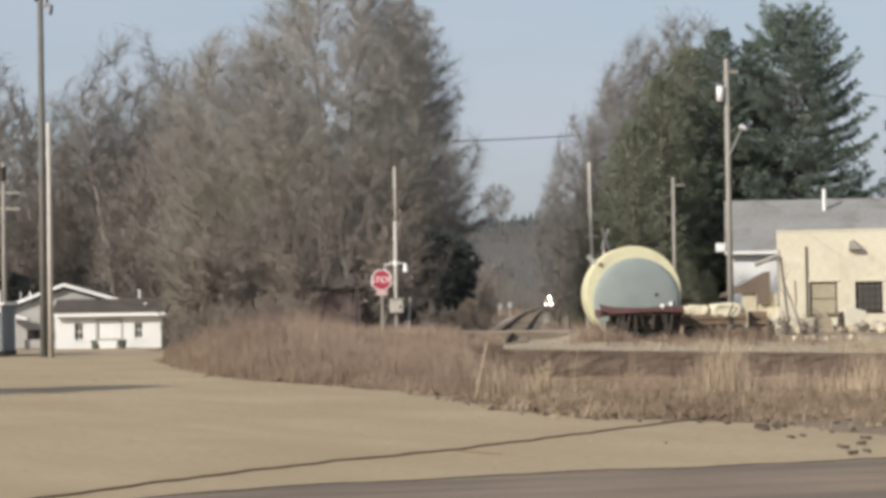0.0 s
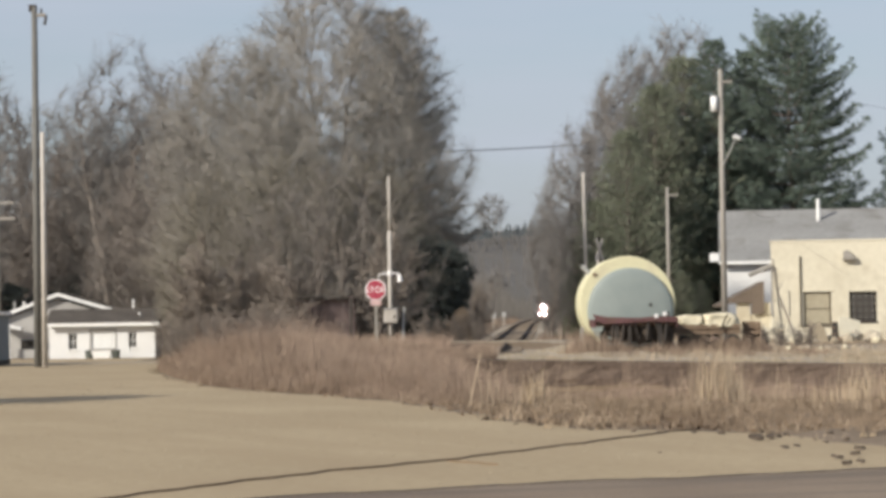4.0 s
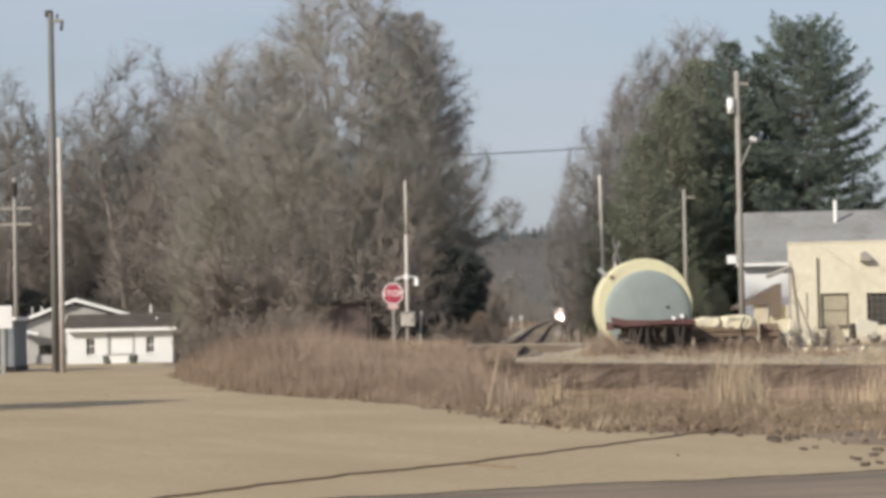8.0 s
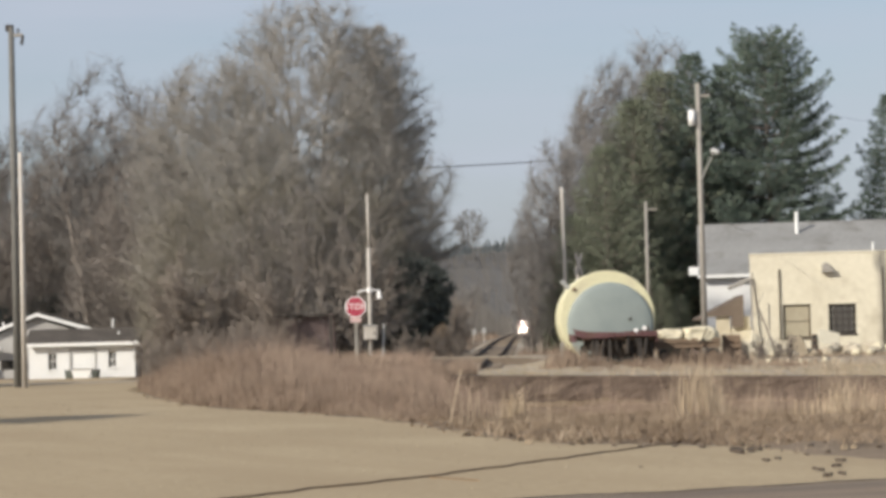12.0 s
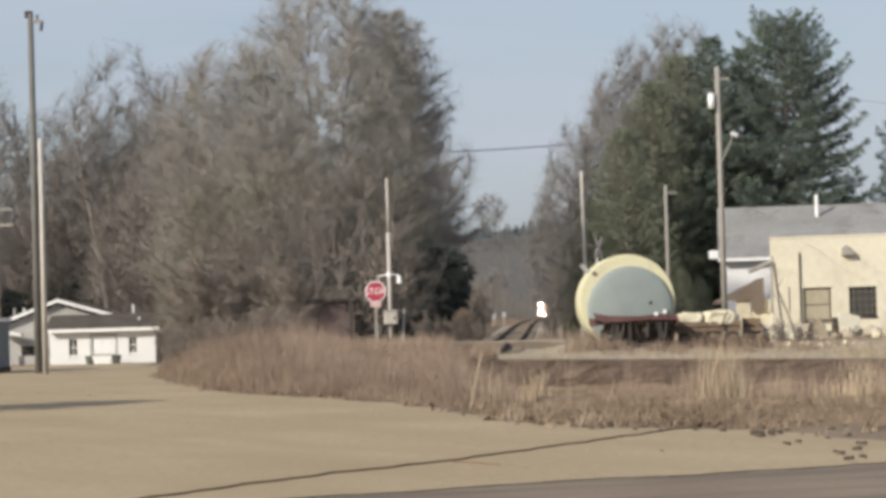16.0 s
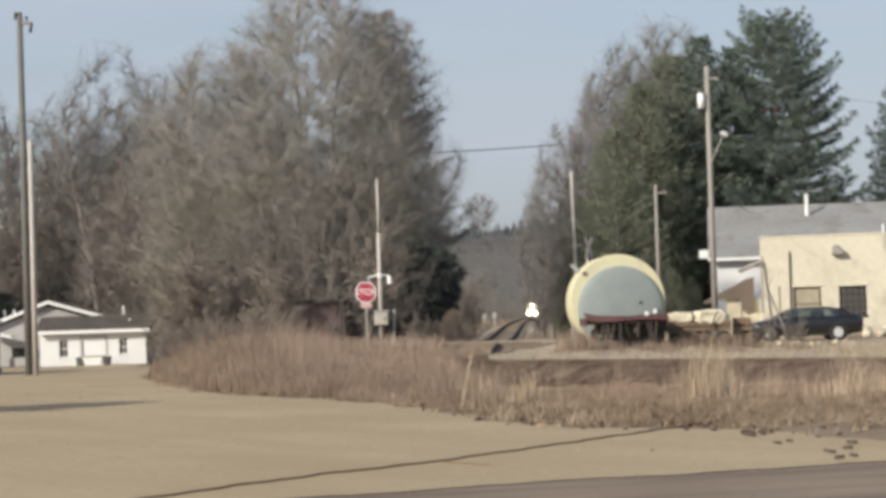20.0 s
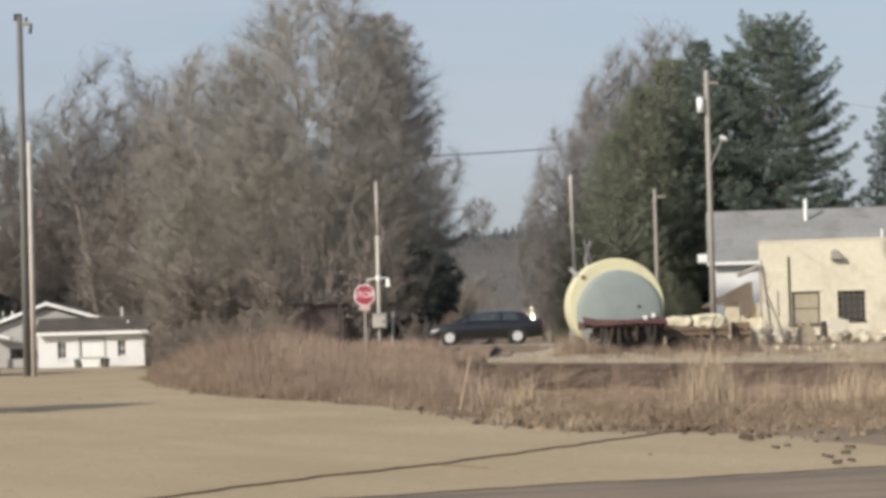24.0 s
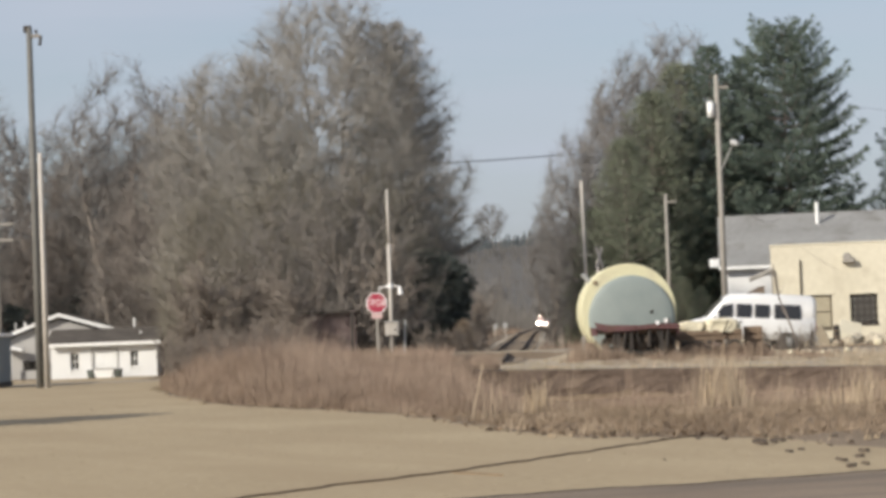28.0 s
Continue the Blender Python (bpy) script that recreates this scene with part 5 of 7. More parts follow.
far_pole = pole_at(-25.5, 150, -0.62, 11.2, 0.15, M_WOOD_POLE, "distant utility pole with two crossarms")
for z in (9.3, 8.35):
    arm = part("crossarm", bx(-1.0, -0.07, z, 1.0, 0.05, z + 0.14, 0.01), M_WOOD_POLE, far_pole)
    for xx in (-0.9, -0.5, 0.5, 0.9):
        insulator(arm, xx, 0, z + 0.14)
part("transformer", cy((0.0, -0.28, 10.1), (0.0, -0.28, 10.9), 0.2, n=12), M_DARK, far_pole)


def wire(a, b, sag, r=0.014, name="overhead_wire", label="thin dark overhead wire between poles", n=36):
    a, b = Vector(a), Vector(b)
    bm = bmesh.new()
    pts = [a.lerp(b, k / n) - Vector((0, 0, 4 * sag * (k / n) * (1 - k / n))) for k in range(n + 1)]
    for p, q in zip(pts, pts[1:]):
        cyl(bm, p, q, r, n=5, caps=False)
    return tagged(part(name, bm, M_DARK), label, "wire", "overhead wires")


pole_at(-4.5, 140, 0.2, 10.5, 0.14, M_WOOD_POLE, "utility pole hidden among the bare trees")
pole_at(16.5, 172, 0.4, 13.2, 0.14, M_WOOD_POLE, "utility pole hidden behind the cedars")
wire((-4.5, 140, 10.75), (16.5, 172, 13.6), 0.25, 0.032)
wire((13.2, 108, 11.6), (44, 116, 10.5), 1.4, 0.006)
wire((12.9, 108, 7.4), (20, 141, 7.0), 0.8, 0.011, "service_wire", "sagging service wire to the grey-roofed house")
wire((-60, 150, 9.6), (-25.4, 150, 8.8), 0.8)
wire((-60, 150, 8.8), (-25.4, 150, 7.9), 0.8)


def octagon(r, depth, y):
    return pr([(r * math.cos(math.pi * (2 * k + 1) / 8), r * math.sin(math.pi * (2 * k + 1) / 8)) for k in range(8)], y, y + depth)


def lettering(name, text, size, material, parent, m):
    cu = bpy.data.curves.new(name, "FONT")
    cu.body, cu.size, cu.align_x, cu.align_y, cu.extrude = text, size, "CENTER", "CENTER", 0.003
    cu.materials.append(material)
    ob = new(name, cu)
    ob.parent = parent
    ob.matrix_basis = m
    return ob


stop = thing("stop_sign", pose(-1.86, 93, 0.36, 0, 0, -6), "red octagonal stop sign on a thin steel post", "stop sign")
part("post", bx(-0.045, -0.02, -0.3, 0.045, 0.02, 2.55, 0.006), M_WOOD_POLE, stop)
face = part("sign_plate", octagon(0.412, 0.006, -0.03), M_SIGN_WHITE, stop, "white-edged octagonal plate")
face.matrix_basis = pose(0, 0, 2.19)
part("red_field", octagon(0.375, 0.004, -0.036), M_RED, face)
lettering("letters", "STOP", 0.33, M_SIGN_WHITE, face, pose(0, -0.038, 0.0, 90, 0, 0))
part("lower_plate", bx(-0.2, -0.03, 1.63, 0.2, -0.022, 1.79), M_FADED_RED, stop, "small faded pinkish plate below the sign")

mast = thing("crossing_mast", pose(-1.36, 95, 0.4), "pale grey pole with a cross bar, lamp and control box", "signal mast")
part("pole", cy((0, 0, -0.3), (0, 0, 4.4), 0.075, 0.07, 12), M_PALE_POLE, mast, smooth=True)
part("upper_pole", cy((0.03, 0, 4.4), (0.0, 0, 6.45), 0.06, 0.045, 12), M_PALE_POLE, mast, "thinner spliced upper pole", True)
part("crossbar", cy((-0.42, 0, 2.74), (0.0, -0.05, 2.82), 0.028, n=8), M_SIGN_WHITE, mast)
part("crossbar", cy((0.0, -0.05, 2.82), (0.4, 0, 2.76), 0.028, n=8), M_SIGN_WHITE, mast)
part("clamp", cy((0, 0, 2.7), (0, 0, 2.9), 0.1, n=10), M_SIGN_WHITE, mast)
lamp = part("lamp_housing", cy((0.38, -0.1, 2.46), (0.36, -0.06, 2.74), 0.095, 0.07, 12), M_SIGN_WHITE, mast, "white lamp housing")
part("bracket", cy((0.36, -0.05, 2.7), (0.36, 0, 2.8), 0.025, n=8), M_METAL, lamp)
part("side_tube", cy((-0.42, 0, 2.4), (-0.42, 0, 2.78), 0.035, n=8), M_METAL, mast)
cab = part("control_box", bx(-0.25, -0.2, 0.92, 0.27, 0.16, 1.44, 0.03), M_PALE_POLE, mast, "grey metal control box")
part("box_door", bx(-0.2, -0.215, 0.97, 0.22, -0.2, 1.39, 0.006), M_PALE_POLE, cab)
part("box_lid", bx(-0.28, -0.24, 1.44, 0.3, 0.18, 1.48, 0.008), M_METAL, cab)
part("latch", bx(0.12, -0.235, 1.1, 0.17, -0.215, 1.2), M_DARK, cab)
post = tagged(part("marker_post", bx(-0.04, -0.03, 0, 0.04, 0.03, 1.5, 0.006), M_METAL), "short grey marker post beside the control box", "post")
post.matrix_basis = pose(-0.92, 95.2, 0.4, 0, 3, 0)

buck = thing("crossbuck_sign", pose(7.55, 110, 0.35, 0, 0, 62), "weathered white railway crossbuck on a post", "railway sign")
part("post", bx(-0.05, -0.05, 0, 0.05, 0.05, 3.9, 0.01), M_PALE_POLE, buck)
for a in (38, -38):
    b = part("board", bx(-0.6, -0.07, -0.11, 0.6, -0.055, 0.11), M_PALE_POLE, buck)
    b.matrix_basis = pose(0, -0.01 if a > 0 else -0.03, 4.0, 0, a + 90, 0)

small = thing("trackside_marker", pose(7.7, 250, 0.5), "small white marker beside the far track", "marker")
part("post", bx(-0.06, -0.06, 0, 0.06, 0.06, 1.3), M_PALE_POLE, small)
part("marker_plate", bx(-0.2, -0.09, 0.9, 0.2, -0.06, 1.4), M_METAL, small)
copy_thing(small, pose(6.0, 225, 0.42))

stake = tagged(part("leaning_stake", bx(-0.014, -0.014, -0.2, 0.014, 0.014, 0.98, 0.004), M_GRASS_TAN), "pale leaning wooden stake in the grass", "stake")
stake.matrix_basis = pose(0.66, 41.2, -0.05, 0, 13, 0)

sign = thing("lot_sign", pose(-15.45, 88, 0.0, 0, 0, 6), "blank white sign board on a grey post", "sign")
part("post", bx(-0.05, -0.05, -0.2, 0.05, 0.05, 2.35, 0.008), M_METAL, sign)
part("board", bx(-0.55, -0.1, 1.55, 0.35, -0.06, 2.35, 0.02), M_SIGN_WHITE, sign)


# ---- buildings ----
def holed_wall(x0, x1, z0, z1, y0, y1, holes):
    """A wall with openings right through it, in one piece: holes of (x0, x1, z0, z1)."""
    xs = sorted({x0, x1, *(h[0] for h in holes), *(h[1] for h in holes)})
    zs = sorted({z0, z1, *(h[2] for h in holes), *(h[3] for h in holes)})
    bm = bmesh.new()
    grid = {(i, j, k): bm.verts.new((x, y, z)) for i, x in enumerate(xs) for j, z in enumerate(zs) for k, y in enumerate((y0, y1))}
    def full(i, j):
        if not (0 <= i < len(xs) - 1 and 0 <= j < len(zs) - 1):
            return False
        cx, cz = (xs[i] + xs[i + 1]) / 2, (zs[j] + zs[j + 1]) / 2
        return not any(a < cx < b and c < cz < d for a, b, c, d in holes)
    for i in range(len(xs) - 1):
        for j in range(len(zs) - 1):
            if full(i, j):
                for k in (0, 1):
                    bm.faces.new([grid[q] for q in ((i, j, k), (i + 1, j, k), (i + 1, j + 1, k), (i, j + 1, k))])
                for di, dj, p, q in ((-1, 0, (i, j), (i, j + 1)), (1, 0, (i + 1, j), (i + 1, j + 1)), (0, -1, (i, j), (i + 1, j)), (0, 1, (i, j + 1), (i + 1, j + 1))):
                    if not full(i + di, j + dj):
                        bm.faces.new([grid[(*p, 0)], grid[(*q, 0)], grid[(*q, 1)], grid[(*p, 1)]])
    bmesh.ops.delete(bm, geom=[v for v in bm.verts if not v.link_faces], context="VERTS")
    bmesh.ops.recalc_face_normals(bm, faces=bm.faces)
    return bm


def window(parent, x0, x1, z0, z1, y, cols, rows_, frame_mat, glass_mat, bar=0.035, w=0.06):
    """A window set into its opening: frame, bars, sill and each pane."""
    win = new("window")
    win.parent = parent
    bm = bmesh.new()
    for q in ((x0, z0, x1, z0 + w), (x0, z1 - w, x1, z1), (x0, z0 + w, x0 + w, z1 - w), (x1 - w, z0 + w, x1, z1 - w)):
        box(bm, q[0], y + 0.08, q[1], q[2], y + 0.15, q[3])
    part("frame", bm, frame_mat, win)
    gx, gz = (x1 - x0 - 2 * w) / cols, (z1 - z0 - 2 * w) / rows_
    for i in range(cols):
        for j in range(rows_):
            part("pane", bx(x0 + w + i * gx + bar / 2, y + 0.115, z0 + w + j * gz + bar / 2, x0 + w + (i + 1) * gx - bar / 2, y + 0.125, z0 + w + (j + 1) * gz - bar / 2), glass_mat, win)
    bm = bmesh.new()
    for i in range(1, cols):
        box(bm, x0 + w + i * gx - bar / 2, y + 0.09, z0 + w, x0 + w + i * gx + bar / 2, y + 0.14, z1 - w)
    for j in range(1, rows_):
        box(bm, x0 + w, y + 0.092, z0 + w + j * gz - bar / 2, x1 - w, y + 0.138, z0 + w + j * gz + bar / 2)
    part("bars", bm, frame_mat, win)
    part("sill", bx(x0 - 0.06, y - 0.05, z0 - 0.07, x1 + 0.06, y + 0.08, z0, 0.01), frame_mat, win)
    return win


# cream masonry building by the road
CREAM_AT = pose(15.95, 116, 0.1, 0, 0, -8) @ pose(-15.95, 0, 0)
cream = thing("cream_building", CREAM_AT, "flat-roofed cream painted masonry building with two windows", "building")
W1, W2 = (17.42, 18.68, 0.75, 2.3), (19.5, 20.74, 0.9, 2.28)
part("wall", holed_wall(15.95, 34, -0.4, 4.62, 0, 0.3, [W1, W2, (22.35, 23.35, 0.05, 3.0)]), M_CREAM, cream)
part("wall", bx(15.95, 0.3, -0.4, 16.25, 13, 4.61), M_CREAM, cream)
part("wall", bx(16.25, 12.7, -0.4, 34, 13, 4.6), M_CREAM, cream)
part("wall", bx(33.7, 0.3, -0.4, 34, 12.7, 4.6), M_CREAM, cream)
part("roof", bx(16.25, 0.3, 4.2, 33.7, 12.7, 4.35), M_SHINGLE, cream)
cap = bmesh.new()
box(cap, 16.35, -0.025, 4.62, 34.03, 0.33, 4.7, 0.015)
part("coping", cap, M_CREAM, cream, "pale coping along the wall top")
part("coping", bx(15.92, -0.025, 4.62, 16.34, 13.03, 4.7, 0.015), M_CREAM, cream)
window(cream, *W1, 0.0, 1, 2, M_FRAME_DARK, M_BLIND, 0.05, 0.07)
window(cream, *W2, 0.0, 4, 4, M_DARK, M_GLASS_PALE, 0.085, 0.07)
for w in (W1, W2):
    part("lintel", bx(w[0] - 0.12, -0.03, w[3] + 0.003, w[1] + 0.12, 0.0, w[3] + 0.12, 0.008), M_CREAM, cream)
door = part("door", bx(22.4, 0.08, 0.06, 23.3, 0.14, 2.2, 0.01), M_YELLOW_TANK, cream, "yellow painted door")
part("transom", bx(22.4, 0.1, 2.24, 23.3, 0.14, 2.96), M_GLASS, cream)
part("handle", cy((22.5, 0.02, 1.05), (22.5, 0.08, 1.05), 0.035, n=10), M_METAL, door)
part("downpipe", cy((17.28, -0.07, 0.7), (17.28, -0.07, 3.95), 0.035, n=10), M_FRAME_DARK, cream)
part("downpipe", cy((22.0, -0.07, 0.2), (22.0, -0.07, 3.9), 0.04, n=10), M_FRAME_DARK, cream)
part("conduit", cy((16.75, -0.05, 1.2), (16.75, -0.05, 2.4), 0.018, n=8), M_WOOD_POLE, cream)
fan = part("wall_vent", cy((19.42, -0.28, 4.02), (19.42, 0.0, 4.02), 0.16, 0.19, 14), M_WOOD_POLE, cream, "stained wall vent hood")
part("hood", pr([(19.2, 3.75), (19.78, 3.75), (19.7, 3.98), (19.3, 3.98)], -0.36, -0.02, 0.02), M_WOOD_POLE, fan)
part("roof_pipe", cy((21.7, 2.0, 4.2), (21.7, 2.0, 5.15), 0.06, n=10), M_WHITE, cream)
part("spout", cy((14.95, -0.25, 3.12), (16.0, -0.12, 3.55), 0.1, n=10), M_WOOD_POLE, cream, "sloping metal spout")
for name, a, b, r in (("leaning_pole", (16.02, -0.5, 0.05), (15.98, -0.15, 3.6), 0.045),):
    ob = tagged(part(name, cy(a, b, r, n=8), M_WOOD_POLE), "weathered pole leaning on the cream wall", "pole", "leaning poles")
    ob.matrix_basis = CREAM_AT

# grey-roofed white house behind it
grey = thing("grey_roof_house", pose(16.35, 140, 0.2, 0, 0, -7) @ pose(-17.2, 0, 0), "white house with a long grey metal roof", "house")
part("wall", bx(17.55, 0, -0.2, 30, 0.25, 4.2), M_SIDING, grey)
gw = part("gable_wall", prism(bmesh.new(), [(0.25, -0.2), (12.0, -0.2), (12.0, 4.2), (6.1, 7.0), (0.25, 4.2)], 17.55, 17.8), M_SIDING, grey)
gw.data.transform(Matrix(((0, 1, 0, 0), (1, 0, 0, 0), (0, 0, 1, 0), (0, 0, 0, 1))))
part("wall", bx(17.8, 11.75, -0.2, 30, 12.0, 4.2), M_SIDING, grey)
roof_tilt = math.degrees(math.atan2(7.12 - 4.12, 6.6))
rf_ = part("roof", bx(17.2, 0, 0, 30.4, 7.25, 0.09, 0.01), M_TIN, grey, "grey sheet metal roof slope")
rf_.matrix_basis = pose(0, -0.5, 4.12, roof_tilt, 0, 0)
rb_ = part("roof", bx(17.2, 0, 0, 30.4, 7.25, 0.09, 0.01), M_TIN, grey)
rb_.matrix_basis = pose(47.6, 12.6, 4.12, roof_tilt, 0, 180)
for k in range(25):
    s = part("seam", bx(17.35 + 0.53 * k, 0.02, 0.085, 17.37 + 0.53 * k, 7.2, 0.098), M_TIN, rf_)
part("ridge_cap", cy((17.2, 6.15, 7.16), (30.4, 6.15, 7.16), 0.07, n=8), M_TIN, grey)
part("fascia", bx(17.2, -0.56, 3.98, 30.4, -0.5, 4.16), M_WHITE, grey)
part("eave_return", bx(16.7, -0.5, 4.15, 17.25, 0.1, 4.62, 0.03), M_WHITE, grey, "white boxed eave end")
part("vent_pipe", cy((22.9, 4.6, 6.0), (22.9, 4.6, 7.75), 0.11, n=10), M_WHITE, grey)
window(grey, 18.35, 18.95, 1.2, 2.2, -0.14, 1, 2, M_WHITE, M_GLASS)
shed = thing("porch_shed", pose(0.35, 126, 0.05), "small white porch shed with a brown shingle roof", "shed")
part("wall", bx(15.5, 0.1, -0.2, 17.3, 1.9, 1.35), M_CREAM, shed)
part("roof", pr([(14.3, 1.72), (16.55, 2.86), (16.6, 3.0), (14.25, 1.84)], -0.3, 2.2), M_BROWN_ROOF, shed)
part("roof_face", pr([(14.32, 1.76), (16.57, 2.9), (16.57, 1.35), (15.93, 1.35), (15.93, 1.93), (14.75, 1.9)], -0.34, -0.24), M_BROWN_ROOF, shed)
part("panel", bx(15.19, -0.16, 0.1, 15.89, -0.1, 1.92, 0.01), M_CREAM, shed, "cream board panel")
part("low_wall", bx(14.65, -0.09, 0.0, 16.5, -0.03, 1.34, 0.02), M_CREAM, shed, "low cream wall below the roof")
part("panel", bx(16.47, -0.16, 0.1, 16.9, -0.1, 1.92, 0.01), M_CREAM, shed, "cream board panel")

# white house by the far end of the lot
house = thing("white_house", pose(0, 148, -0.87), "low white sided house with a dark shingle roof", "house")
H1, H2, HD = (-21.08, -20.54, 0.78, 1.8), (-17.55, -17.05, 0.86, 1.82), (-19.7, -18.4, -0.1, 1.86)
part("wall", holed_wall(-22.2, -15.98, -0.5, 2.2, 0, 0.2, [H1, H2, HD]), M_SIDING, house)
part("wall", bx(-16.18, 0.2, -0.5, -15.98, 4, 2.2), M_SIDING, house)
part("wall", bx(-22.2, 0.2, -0.5, -22.0, 4, 2.2), M_SIDING, house)
part("wall", bx(-22.0, 3.8, -0.5, -16.18, 4, 2.2), M_SIDING, house)
for h in (H1, H2):
    window(house, *h, 0.0, 2, 2, M_WHITE, M_GLASS, 0.04, 0.05)
hd = part("door", bx(-19.7, 0.05, -0.1, -18.38, 0.1, 1.9, 0.01), M_WHITE, house, "white panel door")
for a, b in ((0.2, 0.85), (1.0, 1.75)):
    for c in (-19.58, -18.98):
        part("panel", bx(c, 0.035, a, c + 0.48, 0.05, b, 0.008), M_WHITE, hd)
part("door_frame", holed_wall(-19.84, -18.24, -0.1, 2.02, -0.03, 0.0, [(-19.72, -18.36, -0.08, 1.9)]), M_GABLE, house)
part("step", bx(-19.7, -0.9, -0.5, -18.3, -0.04, -0.2, 0.02), M_METAL, house)
part("fascia", bx(-22.35, -0.46, 2.16, -15.7, -0.4, 2.36), M_WHITE, house)
hr = part("roof", bx(-22.4, 0, 0, -15.7, 2.75, 0.1), M_SHINGLE, house, "dark shingle roof slope")
hr.matrix_basis = pose(0, -0.42, 2.3, 17, 0, 0)
hb = part("roof", bx(-22.4, 0, 0, -15.7, 2.75, 0.1), M_SHINGLE, house)
hb.matrix_basis = pose(-38.1, 4.82, 2.3, 17, 0, 180)
for x, z in ((-17.6, 3.75), (-17.0, 2.95)):
    part("vent_pipe", cy((x, 1.0 if z < 3.2 else 3.2, 2.3), (x, 1.0 if z < 3.2 else 3.2, z), 0.07, n=10), M_WHITE, house)
for x in (-19.75, -18.2):
    b = tagged(part("potted_shrub", cy((0, 0, -0.2), (0, 0, 0.32), 0.2, 0.28, 12), M_NEEDLE_DARK), "small dark potted shrub by the door", "shrub", "shrubs by the door")
    b.matrix_basis = pose(x, 147.2, float(land(x, 147.2)) + 0.2)

trough = thing("white_trough", pose(-19.0, 146.9, float(land(-19.0, 146.9)) + 0.03), "white planter trough before the house door", "planter")
part("tub", pr([(-0.45, 0.0), (0.45, 0.0), (0.62, 0.5), (-0.62, 0.5)], 0, 0.4, 0.02), M_WHITE, trough)
part("rim", bx(-0.7, -0.05, 0.5, 0.7, 0.45, 0.58, 0.01), M_GABLE, trough)

gab = thing("gabled_house", pose(0, 156, -0.83), "house with a grey gable and white roof boards", "house")
part("wall", pr([(-26.3, -0.3), (-19.4, -0.3), (-19.4, 2.75), (-22.85, 3.85), (-26.3, 2.6)], 0, 0.2), M_GABLE, gab)
part("wall", bx(-26.3, 0.2, -0.3, -26.1, 9, 2.6), M_GABLE, gab)
part("wall", bx(-19.6, 0.2, -0.3, -19.4, 9, 2.6), M_GABLE, gab)
for xa, za, xb, zb in ((-26.75, 2.62, -22.8, 4.08), (-22.8, 4.08, -19.0, 2.95)):
    part("roof", pr([(xa, za), (xb, zb), (xb, zb + 0.12), (xa, za + 0.12)], -0.3, 9.4), M_SHINGLE, gab)
    part("bargeboard", pr([(xa, za - 0.08), (xb, zb - 0.08), (xb, zb + 0.14), (xa, za + 0.14)], -0.42, -0.3), M_WHITE, gab, "white bargeboard")
for x in (-26.0, -25.4):
    part("vent_pipe", cy((x, 3, 2.6), (x, 3, 3.75), 0.09, n=10), M_WHITE if x > -25.8 else M_METAL, gab)
part("porch_roof", pr([(-26.6, 2.3), (-24.9, 1.95), (-24.9, 2.1), (-26.6, 2.5)], -1.6, -0.43), M_WHITE, gab)
part("porch_post", bx(-25.75, -1.5, -0.3, -25.6, -1.35, 2.1), M_WHITE, gab)
part("window_pane", bx(-25.15, -0.03, 0.75, -24.35, -0.01, 1.35), M_GLASS, gab)
part("porch_wall", bx(-25.2, -0.9, -0.3, -23.7, -0.8, 0.75), M_GABLE, gab)

# steel storage box and dark shrubs at the lot's far corner
store = thing("steel_storage_shed", pose(-18.6, 95, 0.0), "blue-grey ribbed steel storage shed", "shed")
part("body", bx(-3.0, 0, 0.1, 2.35, 3.0, 1.85, 0.03), M_BLUE_GREY, store)
for k in range(17):
    part("rib", bx(-2.85 + 0.3 * k, -0.05, 0.15, -2.75 + 0.3 * k, 0.0, 1.8, 0.01), M_BLUE_GREY, store)
part("roof_edge", bx(-3.1, -0.12, 1.85, 2.45, 3.1, 1.98, 0.02), M_SIGN_WHITE, store, "pale roof edge")
for x in (-2.2, 0.0, 2.2):
    part("skid", bx(x - 0.2, 0.1, -0.05, x + 0.2, 2.9, 0.1), M_DARK, store)
old = thing("old_barn", pose(-4.5, 108.6, 0.6), "dark reddish weathered shed hidden in the brush", "shed")
part("wall", bx(-1.3, 0, -0.8, 1.4, 2.4, 1.75), M_OLD_BOARD, old)
for k in range(9):
    part("board", bx(-1.3 + 0.3 * k, -0.025, -0.2, -1.04 + 0.3 * k, 0, 1.72), M_OLD_BOARD, old)
part("roof", bx(-1.5, -0.25, 1.75, 1.6, 2.6, 1.87, 0.02), M_SHINGLE, old)
post = thing("fence_post", pose(-3.2, 106, 0.3, 2, 1), "dark weathered fence post before the old shed", "post")
part("shaft", bx(-0.07, -0.07, 0, 0.07, 0.07, 2.1, 0.015), M_DARK, post)
part("cap", bx(-0.08, -0.08, 2.1, 0.08, 0.08, 2.14, 0.01), M_OLD_BOARD, post)

# ---- big tank end and junk in the rail yard ----
tank = thing("storage_tank", pose(6.82, 85, 0.24, 0, 0, 0), "large round cream-yellow tank with a grey-green end", "tank")
R = 1.62
bm = bmesh.new()
rings = []
for y, r in ((0.0, R - 0.03), (0.03, R), (0.5, R), (2.6, R), (2.75, R - 0.08)):
    rings.append([bm.verts.new((r * math.cos(2 * math.pi * k / 64), y, R + r * math.sin(2 * math.pi * k / 64))) for k in range(64)])
for a, b in zip(rings, rings[1:]):
    for k in range(64):
        bm.faces.new((a[k], a[(k + 1) % 64], b[(k + 1) % 64], b[k]))
bm.faces.new(rings[0][::-1])
bm.faces.new(rings[-1])
bmesh.ops.recalc_face_normals(bm, faces=bm.faces)
part("shell", bm, M_YELLOW_TANK, tank)
bm = bmesh.new()
rings = []
